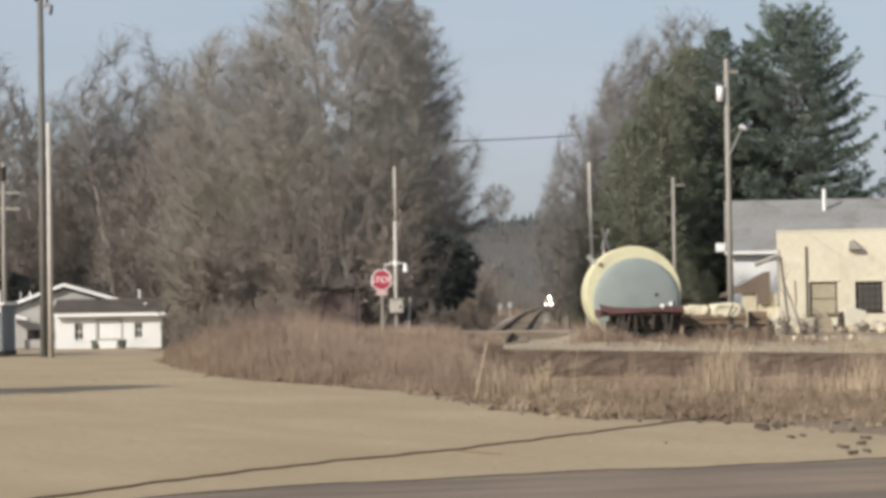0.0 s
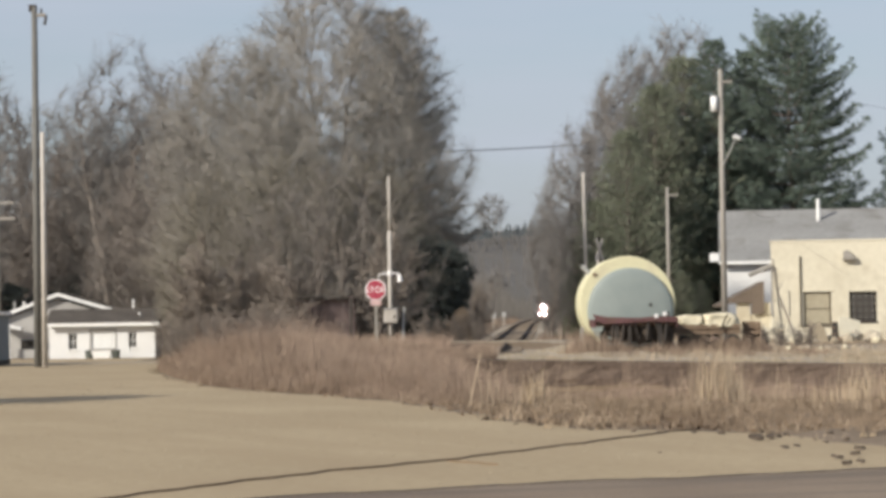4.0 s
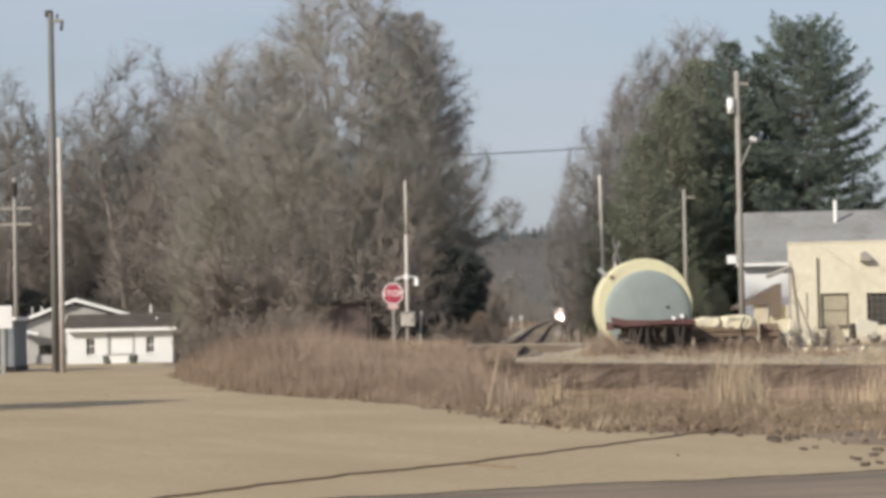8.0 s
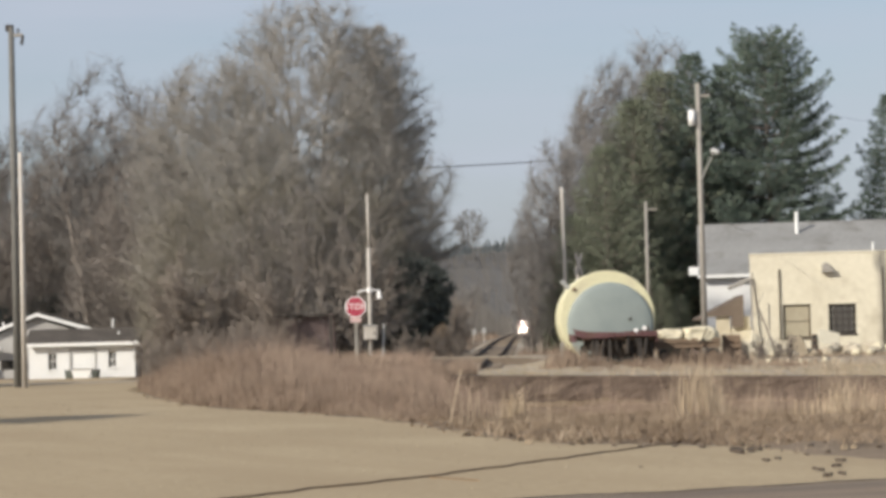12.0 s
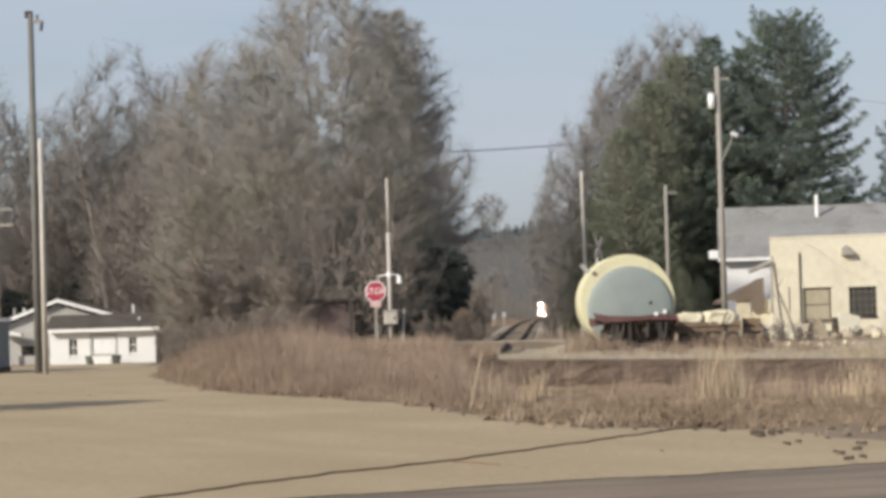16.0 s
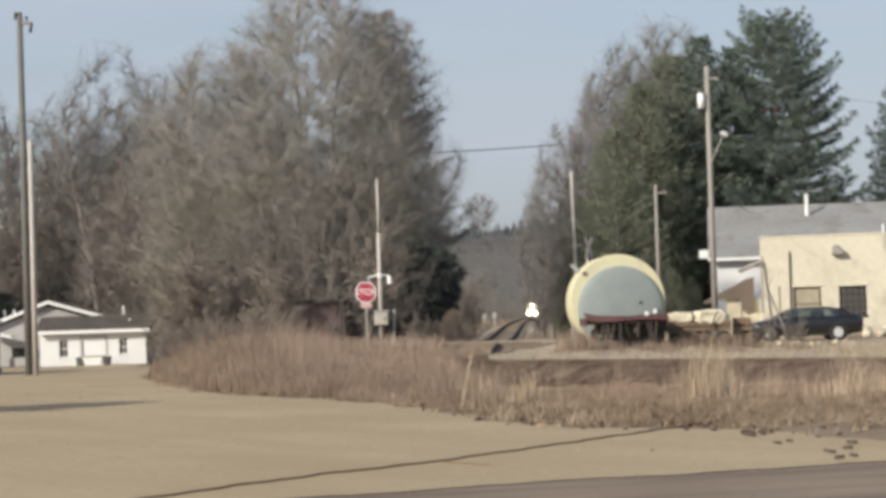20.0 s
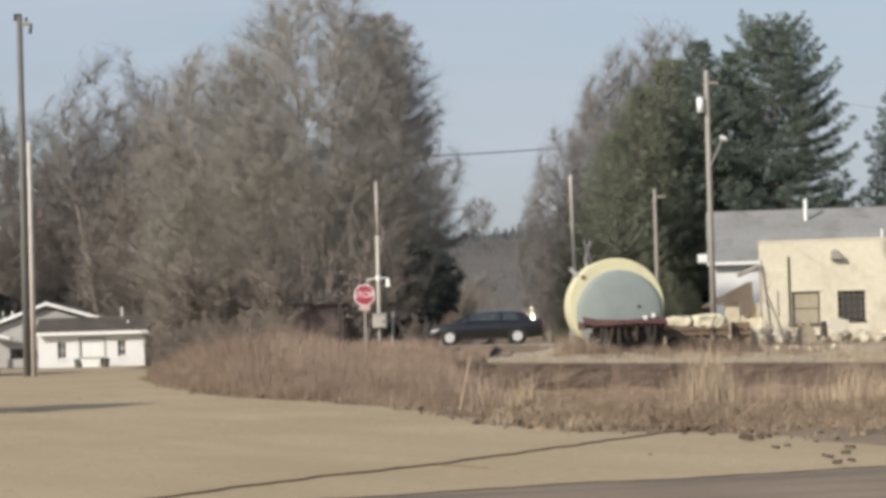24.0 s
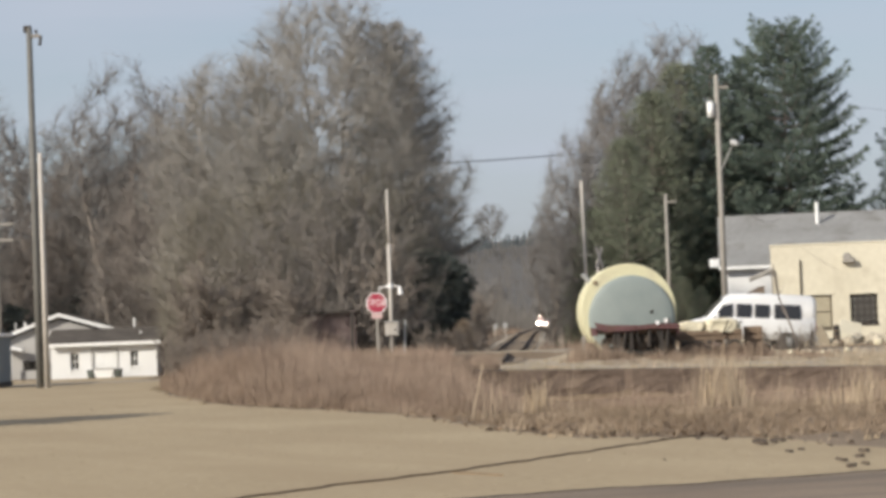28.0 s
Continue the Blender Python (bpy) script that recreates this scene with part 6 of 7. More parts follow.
for k in range(9):
    a = k / 8 * math.pi / 2
    rings.append([bm.verts.new((0.08 + 1.46 * math.cos(a) * math.cos(2 * math.pi * j / 56), -0.06 - 0.2 * math.sin(a), R - 0.24 + 1.46 * math.cos(a) * math.sin(2 * math.pi * j / 56))) for j in range(56)] if k < 8 else [bm.verts.new((0.08, -0.26, R - 0.24))])
for a, b in zip(rings, rings[1:]):
    for k in range(56):
        bm.faces.new((a[k], a[(k + 1) % 56], b[(k + 1) % 56], b[k]) if len(b) > 1 else (a[k], a[(k + 1) % 56], b[0]))
base = [bm.verts.new((v.co.x, 0.02, v.co.z)) for v in rings[0]]
for k in range(56):
    bm.faces.new((base[k], base[(k + 1) % 56], rings[0][(k + 1) % 56], rings[0][k]))
bmesh.ops.recalc_face_normals(bm, faces=bm.faces)
head = part("end_cap", bm, M_TANK_END, tank, "dished grey-green tank end", True)
part("pull_ring", cy((0.75, -0.25, R - 0.05), (0.75, -0.22, R - 0.05), 0.06, n=10), M_DARK, head)
part("bolt", cy((-1.11, -0.05, R + 1.0), (-1.11, 0.02, R + 1.0), 0.075, n=10), M_RUST, tank)
part("nozzle", cy((-1.25, 0.4, R + 1.05), (-1.52, 0.4, R + 1.32), 0.08, n=10), M_METAL, tank, "short pipe stub on the shell")
for x in (-1.25, 1.25):
    part("cradle", pr([(x - 0.35, -0.3), (x + 0.35, -0.3), (x + 0.3, 0.55), (x + (0.05 if x < 0 else -0.05), 0.62), (x - 0.3, 0.55)], 0.3, 0.55), M_RUST, tank)
part("prop", bx(-1.62, -0.1, -0.3, -1.5, 0.02, 0.85, 0.01), M_WOOD_POLE, tank, "timber prop")


def wheel(parent, x, y, z, r, w, tyre=M_TYRE, rim=M_RIM, name="wheel", spokes=0):
    """A wheel about its own axle: tyre, rim and hub."""
    hub = new(name)
    hub.parent = parent
    hub.matrix_basis = pose(x, y, z)
    bm = bmesh.new()
    prof = ((r * 0.62, -w / 2), (r * 0.9, -w / 2), (r, -w * 0.3), (r, w * 0.3), (r * 0.9, w / 2), (r * 0.62, w / 2))
    n = 24
    rows_ = [[bm.verts.new((a * math.cos(2 * math.pi * k / n), b, a * math.sin(2 * math.pi * k / n))) for k in range(n)] for a, b in prof]
    for i in range(len(rows_)):
        a, b = rows_[i], rows_[(i + 1) % len(rows_)]
        for k in range(n):
            bm.faces.new((a[k], a[(k + 1) % n], b[(k + 1) % n], b[k]))
    bmesh.ops.recalc_face_normals(bm, faces=bm.faces)
    part("tyre", bm, tyre, hub)
    bm = cy((0, -w * 0.42, 0), (0, w * 0.42, 0), r * 0.64, n=20)
    cyl(bm, (0, -w * 0.5, 0), (0, -w * 0.42, 0), r * 0.16, n=10)
    part("rim", bm, rim, hub)
    for k in range(spokes):
        a = 2 * math.pi * k / spokes
        sp = part("spoke", bx(r * 0.14, -w * 0.47, -r * 0.07, r * 0.6, -w * 0.42, r * 0.07), rim, hub)
        sp.matrix_basis = pose(0, 0, 0, 0, math.degrees(a), 0)
    return hub


trailer = thing("flatbed_trailer", pose(6.8, 81.6, 0.28), "old maroon flatbed trailer with rusty underframe", "trailer")
part("deck", bx(-1.38, 0, 0.98, 1.38, 2.6, 1.06, 0.015), M_MAROON, trailer)
part("front_beam", pr([(-1.4, 1.24), (-0.9, 1.14), (0.1, 1.1), (0.7, 1.15), (1.35, 1.12), (1.35, 0.94), (0.4, 0.98), (-0.3, 0.93), (-1.05, 0.92), (-1.3, 1.04)], -0.08, 0.0, 0.012), M_MAROON, trailer)
for x in (-1.36, 1.3):
    part("side_rail", bx(x, 0.0, 0.8, x + 0.07, 2.6, 0.98), M_MAROON, trailer)
for k in range(6):
    part("cross_member", bx(-1.25, 0.15 + 0.42 * k, 0.84, 1.25, 0.25 + 0.42 * k, 0.97), M_RUST, trailer)
for x, z, s in ((-0.62, -0.0, 0.13), (-0.2, 0.25, 0.1), (0.78, -0.02, 0.12)):
    part("leg", bx(x - s / 2, 0.02, z, x + s / 2, 0.16, 0.92, 0.01), M_DARK, trailer)
trng = random.Random(31)
for k in range(6):
    x = -0.62 + 0.34 * k + trng.uniform(-0.12, 0.12)
    z = trng.uniform(0.25, 0.6)
    part("hanger", cy((x, 0.05, 0.95), (x + trng.uniform(-0.22, 0.22), 0.1, z), trng.uniform(0.03, 0.06), n=8), M_DARK, trailer, "bent dark iron hanger")
part("axle", cy((-1.0, 1.4, 0.36), (1.0, 1.4, 0.36), 0.06, n=10), M_DARK, trailer)
for x in (-0.95, 0.95):
    h = wheel(trailer, x, 1.4, 0.33, 0.36, 0.22, M_TYRE, M_RUST)
    h.matrix_basis = pose(x, 1.4, 0.33, 0, 0, 90)
for x0, x1, z0, z1, y0 in ((-1.0, -0.5, 0.5, 0.85, 0.6), (-0.35, 0.2, 0.6, 0.9, 0.4), (0.35, 0.9, 0.4, 0.8, 0.7)):
    part("scrap_box", bx(x0, y0, z0, x1, y0 + 0.4, z1, 0.02), M_DARK, trailer, "dark scrap under the deck")
# two white discs put bright glints on the beam into solid colour
for x, z in ((0.66, 1.15), (0.94, 1.22)):
    glint = part("glint_disc", cy((x, -0.12, z), (x, -0.03, z), 0.06, 0.075, 12), M_SIGN_WHITE, trailer, "white round disc painted as a glint on the beam")
# dark panel with a ragged lower edge, behind the legs
part("underframe", pr([(-0.75, 0.5), (-0.45, 0.34), (-0.2, 0.5), (0.15, 0.22), (0.5, 0.4), (0.9, 0.16), (1.25, 0.3), (1.28, 0.86), (-0.95, 0.86)], 0.34, 0.5, 0.015), M_STONE, trailer, "dark ragged-edged underframe panel")
for p, q, r in (((-0.35, 0.2, 0.9), (-0.42, 0.24, 0.34), 0.035), ((0.28, 0.2, 0.9), (0.12, 0.24, 0.42), 0.03), ((0.5, 0.2, 0.9), (0.55, 0.24, 0.2), 0.045), ((1.1, 0.2, 0.9), (1.2, 0.24, 0.38), 0.04)):
    part("hose", cy(p, q, r, n=8), M_DARK, trailer, "dangling dark hose")
for x, z, sx, sz in ((-0.15, 0.7, 0.34, 0.1), (0.42, 0.66, 0.2, 0.16), (0.98, 0.72, 0.24, 0.1)):
    bm = bmesh.new()
    bmesh.ops.create_icosphere(bm, subdivisions=2, radius=1.0)
    for v in bm.verts:
        n_ = 1 + 0.7 * noise.noise(v.co * 1.9 + Vector((x * 9, 0, 0)))
        v.co = Vector((x + v.co.x * sx * n_, 0.24 + v.co.y * 0.08, z + v.co.z * sz * n_))
    part("crumpled_panel", bm, M_STONE, trailer, "crumpled dark metal under the beam")
part("chain_post", bx(1.02, -0.06, 0.95, 1.08, 0.0, 1.28), M_DARK, trailer)

# cream implement body on a rusty frame
imp = thing("farm_implement", pose(9.3, 83.5, 0.3), "old farm implement with a lumpy cream load on a rusty frame", "farm machine")
for k, (x, z, sx, sz) in enumerate(((-0.5, 0.95, 0.48, 0.19), (0.5, 0.92, 0.56, 0.27))):
    bm = bmesh.new()
    bmesh.ops.create_icosphere(bm, subdivisions=4, radius=1.0)
    for v in bm.verts:
        n_ = 1 + 0.22 * noise.noise(v.co * 1.7 + Vector((k * 7, 0, 0))) + 0.1 * noise.noise(v.co * 4)
        p = Vector([math.copysign(abs(c) ** 0.55, c) for c in v.co])
        v.co = Vector((x + p.x * sx * n_, 0.45 + p.y * 0.42 * n_, z + p.z * sz * n_))
    part("load", bm, M_LOAD, imp, "rounded cream covered load", True)
part("bed", bx(-1.1, 0.05, 0.66, 1.15, 0.85, 0.82, 0.02), M_RUST, imp)
part("frame_beam", bx(-1.1, 0.1, 0.5, 1.15, 0.22, 0.66, 0.01), M_RUST, imp)
part("frame_beam", bx(-1.1, 0.6, 0.5, 1.15, 0.72, 0.66, 0.01), M_RUST, imp)
for k in range(8):
    x = -0.95 + 0.28 * k
    part("tine", pr([(x, 0.5), (x + 0.05, 0.5), (x + 0.12, 0.1), (x + 0.02, -0.02), (x - 0.03, 0.02), (x + 0.05, 0.14)], 0.12, 0.2), M_RUST, imp)
for x, r in ((-0.75, 0.24), (0.85, 0.26)):
    wheel(imp, x, -0.05, r - 0.02, r, 0.16, M_TYRE, M_RUST)
part("hitch", bx(-1.5, 0.3, 0.42, -1.05, 0.42, 0.52, 0.01), M_DARK, imp)
part("lever", cy((0.45, -0.02, 0.6), (0.7, -0.05, 1.15), 0.025, n=8), M_DARK, imp)

crate = thing("rusty_bin", pose(10.75, 84, 0.28), "rusty brown slatted steel bin", "bin")
part("back", bx(-0.1, 0.7, 0.0, 0.42, 0.75, 0.92, 0.01), M_RUST, crate)
for x in (-0.12, 0.38):
    part("side", bx(x, 0.05, 0.0, x + 0.06, 0.7, 0.92, 0.01), M_RUST, crate)
for k in range(4):
    part("slat", bx(-0.12, 0.0, 0.05 + 0.22 * k, 0.44, 0.05, 0.17 + 0.22 * k, 0.006), M_RUST, crate)
part("floor", bx(-0.06, 0.05, 0.02, 0.38, 0.7, 0.06), M_DARK, crate)

# dead sapling that leans before the road
bm = bmesh.new()
stem = [(13.96, 95.0, 0.1), (13.9, 95.0, 0.6), (13.57, 95.0, 1.56), (13.3, 95.0, 2.25), (13.2, 95.0, 2.9), (13.15, 95.0, 3.5)]
for k in range(5):
    cyl(bm, stem[k], stem[k + 1], 0.05 - 0.006 * k, 0.044 - 0.006 * k, 8)
for p, q in (((13.57, 95, 1.56), (13.15, 94.9, 2.0)), ((13.3, 95, 2.25), (13.6, 95.1, 2.75)), ((13.85, 95, 0.75), (14.2, 94.8, 1.2)), ((13.9, 95, 0.6), (13.5, 95.2, 0.95))):
    cyl(bm, p, q, 0.018, 0.006, 6)
tagged(part("dead_sapling", bm, M_BARK), "thin dead sapling leaning before the road", "sapling")

jrng = random.Random(4)


def lump(size, seed, squash=0.6):
    """A rough broken block."""
    r = random.Random(seed)
    bm = bmesh.new()
    bmesh.ops.create_icosphere(bm, subdivisions=1, radius=1.0)
    for v in bm.verts:
        k = 0.7 + 0.5 * r.random()
        v.co = Vector((v.co.x * k, v.co.y * k * 0.8, v.co.z * k * squash)) * size
    return bm


heap = random.Random(21)
more = tuple((heap.uniform(10.9, 15.6), heap.uniform(86.5, 93.5), heap.uniform(0.08, 0.17)) for k in range(22))
more += tuple((heap.uniform(14.8, 20.8), heap.uniform(107.0, 113.2), heap.uniform(0.2, 0.42)) for k in range(20))
for k, (x, y, s) in enumerate(more + ((17.2, 111, 0.34), (17.9, 111.6, 0.3), (18.6, 110.6, 0.4), (19.1, 112, 0.42), (19.9, 111, 0.36), (16.4, 110.2, 0.3), (20.8, 112, 0.5), (21.6, 111.4, 0.42), (15.4, 111, 0.3), (14.6, 110, 0.26), (18.0, 109.8, 0.22))):
    ob = tagged(part("concrete_block", lump(s, 40 + k, 0.8), (M_RUBBLE, M_RUBBLE, M_RUST, M_RUBBLE, M_LOAD)[k % 5]), "broken pale concrete block by the building", "concrete block", "rubble by the building")
    ob.matrix_basis = pose(x, y, max(float(land(x, y)), 0.02) + s * 0.45, jrng.uniform(-15, 15), jrng.uniform(-15, 15), jrng.uniform(0, 360))
for k, (x, w, h) in enumerate(((14.55, 0.3, 0.8), (16.1, 0.34, 1.0), (16.6, 0.28, 0.6), (14.1, 0.26, 0.55), (15.0, 0.42, 0.85), (15.5, 0.3, 1.15), (17.3, 0.45, 0.95), (18.3, 0.5, 0.7))):
    y = 110.9 + 0.35 * (k % 3)
    ring = [(w * c * heap.uniform(0.75, 1.1), h * e * heap.uniform(0.8, 1.1)) for c, e in ((-1, 0.0), (-0.9, 0.6), (-0.5, 1.0), (0.1, 0.85), (0.45, 0.95), (0.95, 0.5), (1, 0.0))]
    ob = tagged(part("masonry_fragment", pr(ring, -0.14, 0.14, 0.02), M_CREAM if k % 3 else M_RUBBLE), "broken piece of cream masonry before the building", "masonry", "rubble by the building")
    ob.matrix_basis = pose(x, y, float(land(x, y)) - 0.02, heap.uniform(-6, 6), heap.uniform(-7, 7), heap.uniform(-25, 25))
scrap = random.Random(77)
for k in range(16):
    x, y, w = scrap.uniform(9.6, 11.5), scrap.uniform(84.5, 90.5), scrap.uniform(0.12, 0.3)
    if k % 2:
        bm = bx(-w, -w * 0.7, 0, w, w * 0.7, w * scrap.uniform(0.9, 2.0), 0.02)
    else:
        bm = lump(w, 300 + k, 1.1)
        bmesh.ops.translate(bm, verts=bm.verts, vec=(0, 0, w * 0.8))
    ob = tagged(part("scrap_piece", bm, (M_RUST, M_LOAD, M_STONE, M_RUBBLE, M_OLD_BOARD)[k % 5]), "weathered piece of scrap among dry weeds", "scrap", "scrap in the yard")
    ob.matrix_basis = pose(x, y, float(land(x, y)) - 0.02, scrap.uniform(-8, 8), scrap.uniform(-8, 8), scrap.uniform(0, 180))
drum = thing("dark_barrel", pose(17.95, 110.4, 0.3), "dark rusty steel barrel before the building", "barrel")
part("body", cy((0, 0, 0), (0, 0, 0.7), 0.17, 0.13, n=18), M_DARK, drum)
for z in (0.22, 0.46):
    part("hoop", cy((0, 0, z - 0.02), (0, 0, z + 0.02), 0.175, n=18), M_RUST, drum)
part("lid", cy((0, 0, 0.7), (0, 0, 0.73), 0.13, n=18), M_RUST, drum)
slab = tagged(part("leaning_board", bx(-0.5, -0.04, 0, 0.5, 0.04, 1.1, 0.01), M_CREAM), "pale board leaning by the window", "board")
slab.matrix_basis = pose(18.95, 113.2, 0.15, -22, 14, 6)
end_tie = tagged(part("loose_tie", bx(-0.65, -0.11, 0, 0.65, 0.11, 0.17, 0.012), M_TIE), "loose dark tie at the end of the track", "tie")
end_tie.matrix_basis = pose(2.3, 80.5, float(land(2.3, 80.5)) + 0.05, 0, -9, 20)

def slabby(size, seed):
    """A broken flat piece of paving with angular sides."""
    r = random.Random(seed)
    long = r.uniform(0.9, 2.0)
    n = r.randint(5, 7)
    ring = [(long * size * math.cos(2 * math.pi * k / n) * r.uniform(0.7, 1.2), size * 0.8 * math.sin(2 * math.pi * k / n) * r.uniform(0.7, 1.2)) for k in range(n)]
    bm = bmesh.new()
    lo = [bm.verts.new((x, y, -0.3 * size)) for x, y in ring]
    hi = [bm.verts.new((x * 0.9, y * 0.9, size * r.uniform(0.2, 0.5))) for x, y in ring]
    bm.faces.new(lo[::-1])
    bm.faces.new(hi)
    for k in range(n):
        bm.faces.new((lo[k], lo[(k + 1) % n], hi[(k + 1) % n], hi[k]))
    return bm


# rubble on the lot
chunks = ((3.84, 29.4, 0.14), (4.02, 29.6, 0.12), (4.15, 30.0, 0.1), (4.31, 30.3, 0.09), (4.07, 27.8, 0.07), (3.9, 27.5, 0.07), (4.14, 25.5, 0.09), (4.06, 24.4, 0.1), (4.25, 24.7, 0.09),
          (4.85, 30.4, 0.09), (2.47, 26.9, 0.035), (4.62, 27.0, 0.1), (3.6, 30.9, 0.07), (3.3, 31.3, 0.06), (2.6, 31.9, 0.06), (2.1, 32.6, 0.05), (1.6, 33.8, 0.05), (4.4, 26.0, 0.08), (4.5, 28.5, 0.06), (2.9, 31.6, 0.05), (1.2, 34.6, 0.04))
for k, (x, y, s) in enumerate(chunks):
    ob = tagged(part("asphalt_chunk", slabby(s * 0.5, k), M_STONE), "broken dark asphalt chunk lying on the lot", "rubble", "asphalt chunks")
    ob.matrix_basis = pose(x, y, 0.01 + s * 0.2, jrng.uniform(-10, 10), jrng.uniform(-10, 10), jrng.uniform(-30, 30))

# ---- train far down the track ----
train = thing("locomotive", pose(float(track_x(900)), 900, 0.76, 0, 0, -2.8), "dark locomotive with lit headlights far down the track", "train")
part("hood", bx(-1.45, 0.6, 1.2, 1.45, 16, 4.2, 0.15), M_LOCO, train)
part("nose", pr([(-1.3, 1.1), (1.3, 1.1), (1.3, 2.6), (0.9, 3.1), (-0.9, 3.1), (-1.3, 2.6)], -1.2, 0.6, 0.08), M_LOCO, train)
part("cab_roof", pr([(-1.5, 3.1), (1.5, 3.1), (1.5, 4.1), (1.0, 4.5), (-1.0, 4.5), (-1.5, 4.1)], 0.4, 2.6, 0.06), M_LOCO, train)
for x in (-0.85, 0.15):
    part("windscreen", bx(x, 0.37, 3.3, x + 0.7, 0.42, 3.85), M_GLASS, train)
part("walkway", bx(-1.55, -1.6, 0.85, 1.55, 16.5, 1.1), M_LOCO, train)
part("pilot", pr([(-1.4, 0.1), (1.4, 0.1), (1.5, 0.85), (-1.5, 0.85)], -1.9, -1.5), M_LOCO, train)
for x in (-0.3, 0.3):
    part("headlight", cy((x, 0.3, 4.0), (x, 0.38, 4.0), 0.2, n=12), M_LAMP, train, "bright headlight")
for x in (-1.05, 0.95):
    part("ditch_light", cy((x, -1.98, 1.15), (x, -1.9, 1.15), 0.2, n=12), M_LAMP, train, "bright ditch light")
for k in range(4):
    for x in (-1.0, 1.0):
        part("wheel", cy((x - 0.07, 1.6 + 2.2 * k + (4 if k > 1 else 0), 0.5), (x + 0.07, 1.6 + 2.2 * k + (4 if k > 1 else 0), 0.5), 0.5, n=20), M_DARK, train)


# ---- vehicles: the rear axle stands at the origin, the front points to -x ----
def shell(stations):
    """A closed body lofted through stations: x, z bottom, z shoulder, z top, half widths at bottom, shoulder and top."""
    bm = bmesh.new()
    rings = []
    for x, zb, zs, zt, wb, ws, wt in stations:
        half = [(wb * 0.92, zb), (wb, zb + 0.08), (ws, (zb + zs) / 2 + 0.05), (ws, zs), (wt + (ws - wt) * 0.25, zt - 0.015), (wt * 0.5, zt)]
        pts = [(w, z) for w, z in half] + [(-w, z) for w, z in half[::-1]]
        rings.append([bm.verts.new((x, w, z)) for w, z in pts])
    n = len(rings[0])
    for a, b in zip(rings, rings[1:]):
        for k in range(n):
            bm.faces.new((a[k], a[(k + 1) % n], b[(k + 1) % n], b[k]))
    bm.faces.new(rings[0])
    bm.faces.new(rings[-1][::-1])
    bmesh.ops.recalc_face_normals(bm, faces=bm.faces)
    return bm


def side_panel(pts, y, thick):
    """A flat panel of outline x, z at each side's y, a little inclined."""
    bm = bmesh.new()
    a = [bm.verts.new((x, y(z), z)) for x, z in pts]
    b = [bm.verts.new((x, y(z) + thick, z)) for x, z in pts]
    bm.faces.new(a)
    bm.faces.new(b[::-1])
    for k in range(len(a)):
        j = (k + 1) % len(a)
        bm.faces.new((a[j], a[k], b[k], b[j]))
    bmesh.ops.recalc_face_normals(bm, faces=bm.faces)
    return bm


def arch(parent, x, r, y):
    for s in (-1, 1):
        part("wheel_arch", cy((x, s * y, 0.33), (x, s * (y + 0.006), 0.33), r, n=24), M_DARK, parent)


sedan = thing("sedan_car", pose(60, 101.4, 0.0), "dark navy four-door sedan with bright alloy wheels", "car")
body = part("body", shell([(1.05, 0.42, 0.80, 0.95, 0.66, 0.72, 0.60), (0.98, 0.30, 0.86, 1.02, 0.80, 0.84, 0.70), (0.4, 0.24, 0.88, 1.04, 0.87, 0.90, 0.74),
                           (-0.6, 0.22, 0.86, 0.98, 0.88, 0.91, 0.80), (-1.8, 0.22, 0.84, 0.96, 0.88, 0.91, 0.80), (-2.4, 0.23, 0.80, 0.94, 0.87, 0.90, 0.72),
                           (-3.1, 0.26, 0.73, 0.83, 0.85, 0.87, 0.66), (-3.42, 0.30, 0.65, 0.72, 0.76, 0.78, 0.56), (-3.55, 0.36, 0.57, 0.61, 0.56, 0.6, 0.45)]), M_NAVY, sedan, smooth=True)
bm = bmesh.new()
rib = []
for x, z, w in ((-1.76, 1.26, 0.7), (-1.45, 1.33, 0.7), (-0.9, 1.37, 0.7), (-0.4, 1.37, 0.7), (0.0, 1.32, 0.69), (0.2, 1.26, 0.68)):
    rib.append([bm.verts.new((x, w * f, z - 0.05 * abs(f) ** 3)) for f in (-1, -0.7, -0.3, 0.3, 0.7, 1)] + [bm.verts.new((x, w * f * 0.97, z - 0.05 - 0.05 * abs(f) ** 3)) for f in (1, 0.7, 0.3, -0.3, -0.7, -1)])
for p, q in zip(rib, rib[1:]):
    for k in range(12):
        bm.faces.new((p[k], p[(k + 1) % 12], q[(k + 1) % 12], q[k]))
bm.faces.new(rib[0])
bm.faces.new(rib[-1][::-1])
bmesh.ops.recalc_face_normals(bm, faces=bm.faces)
part("roof", bm, M_NAVY, sedan, smooth=True)
part("windscreen", pr([(-2.42, 0.97), (-1.74, 1.27), (-1.72, 1.26), (-2.38, 0.96)], -0.66, 0.66), M_CLEAR, sedan)
part("rear_window", pr([(0.18, 1.27), (0.76, 1.02), (0.74, 1.0), (0.16, 1.25)], -0.64, 0.64), M_CLEAR, sedan)
for y0, y1 in ((-0.62, -0.1), (0.1, 0.62)):
    part("seat", pr([(-1.0, 0.7), (-0.8, 0.7), (-0.66, 1.12), (-0.72, 1.22), (-0.82, 1.2), (-0.86, 1.1)], y0, y1, 0.02), M_DARK, sedan, "dark front seat back")
part("seat", pr([(-0.1, 0.7), (0.15, 0.7), (0.34, 1.06), (0.2, 1.1)], -0.62, 0.62, 0.02), M_DARK, sedan, "dark rear bench")
lean_in = lambda s: (lambda z: s * (0.865 - 0.46 * max(0.0, z - 0.95)))
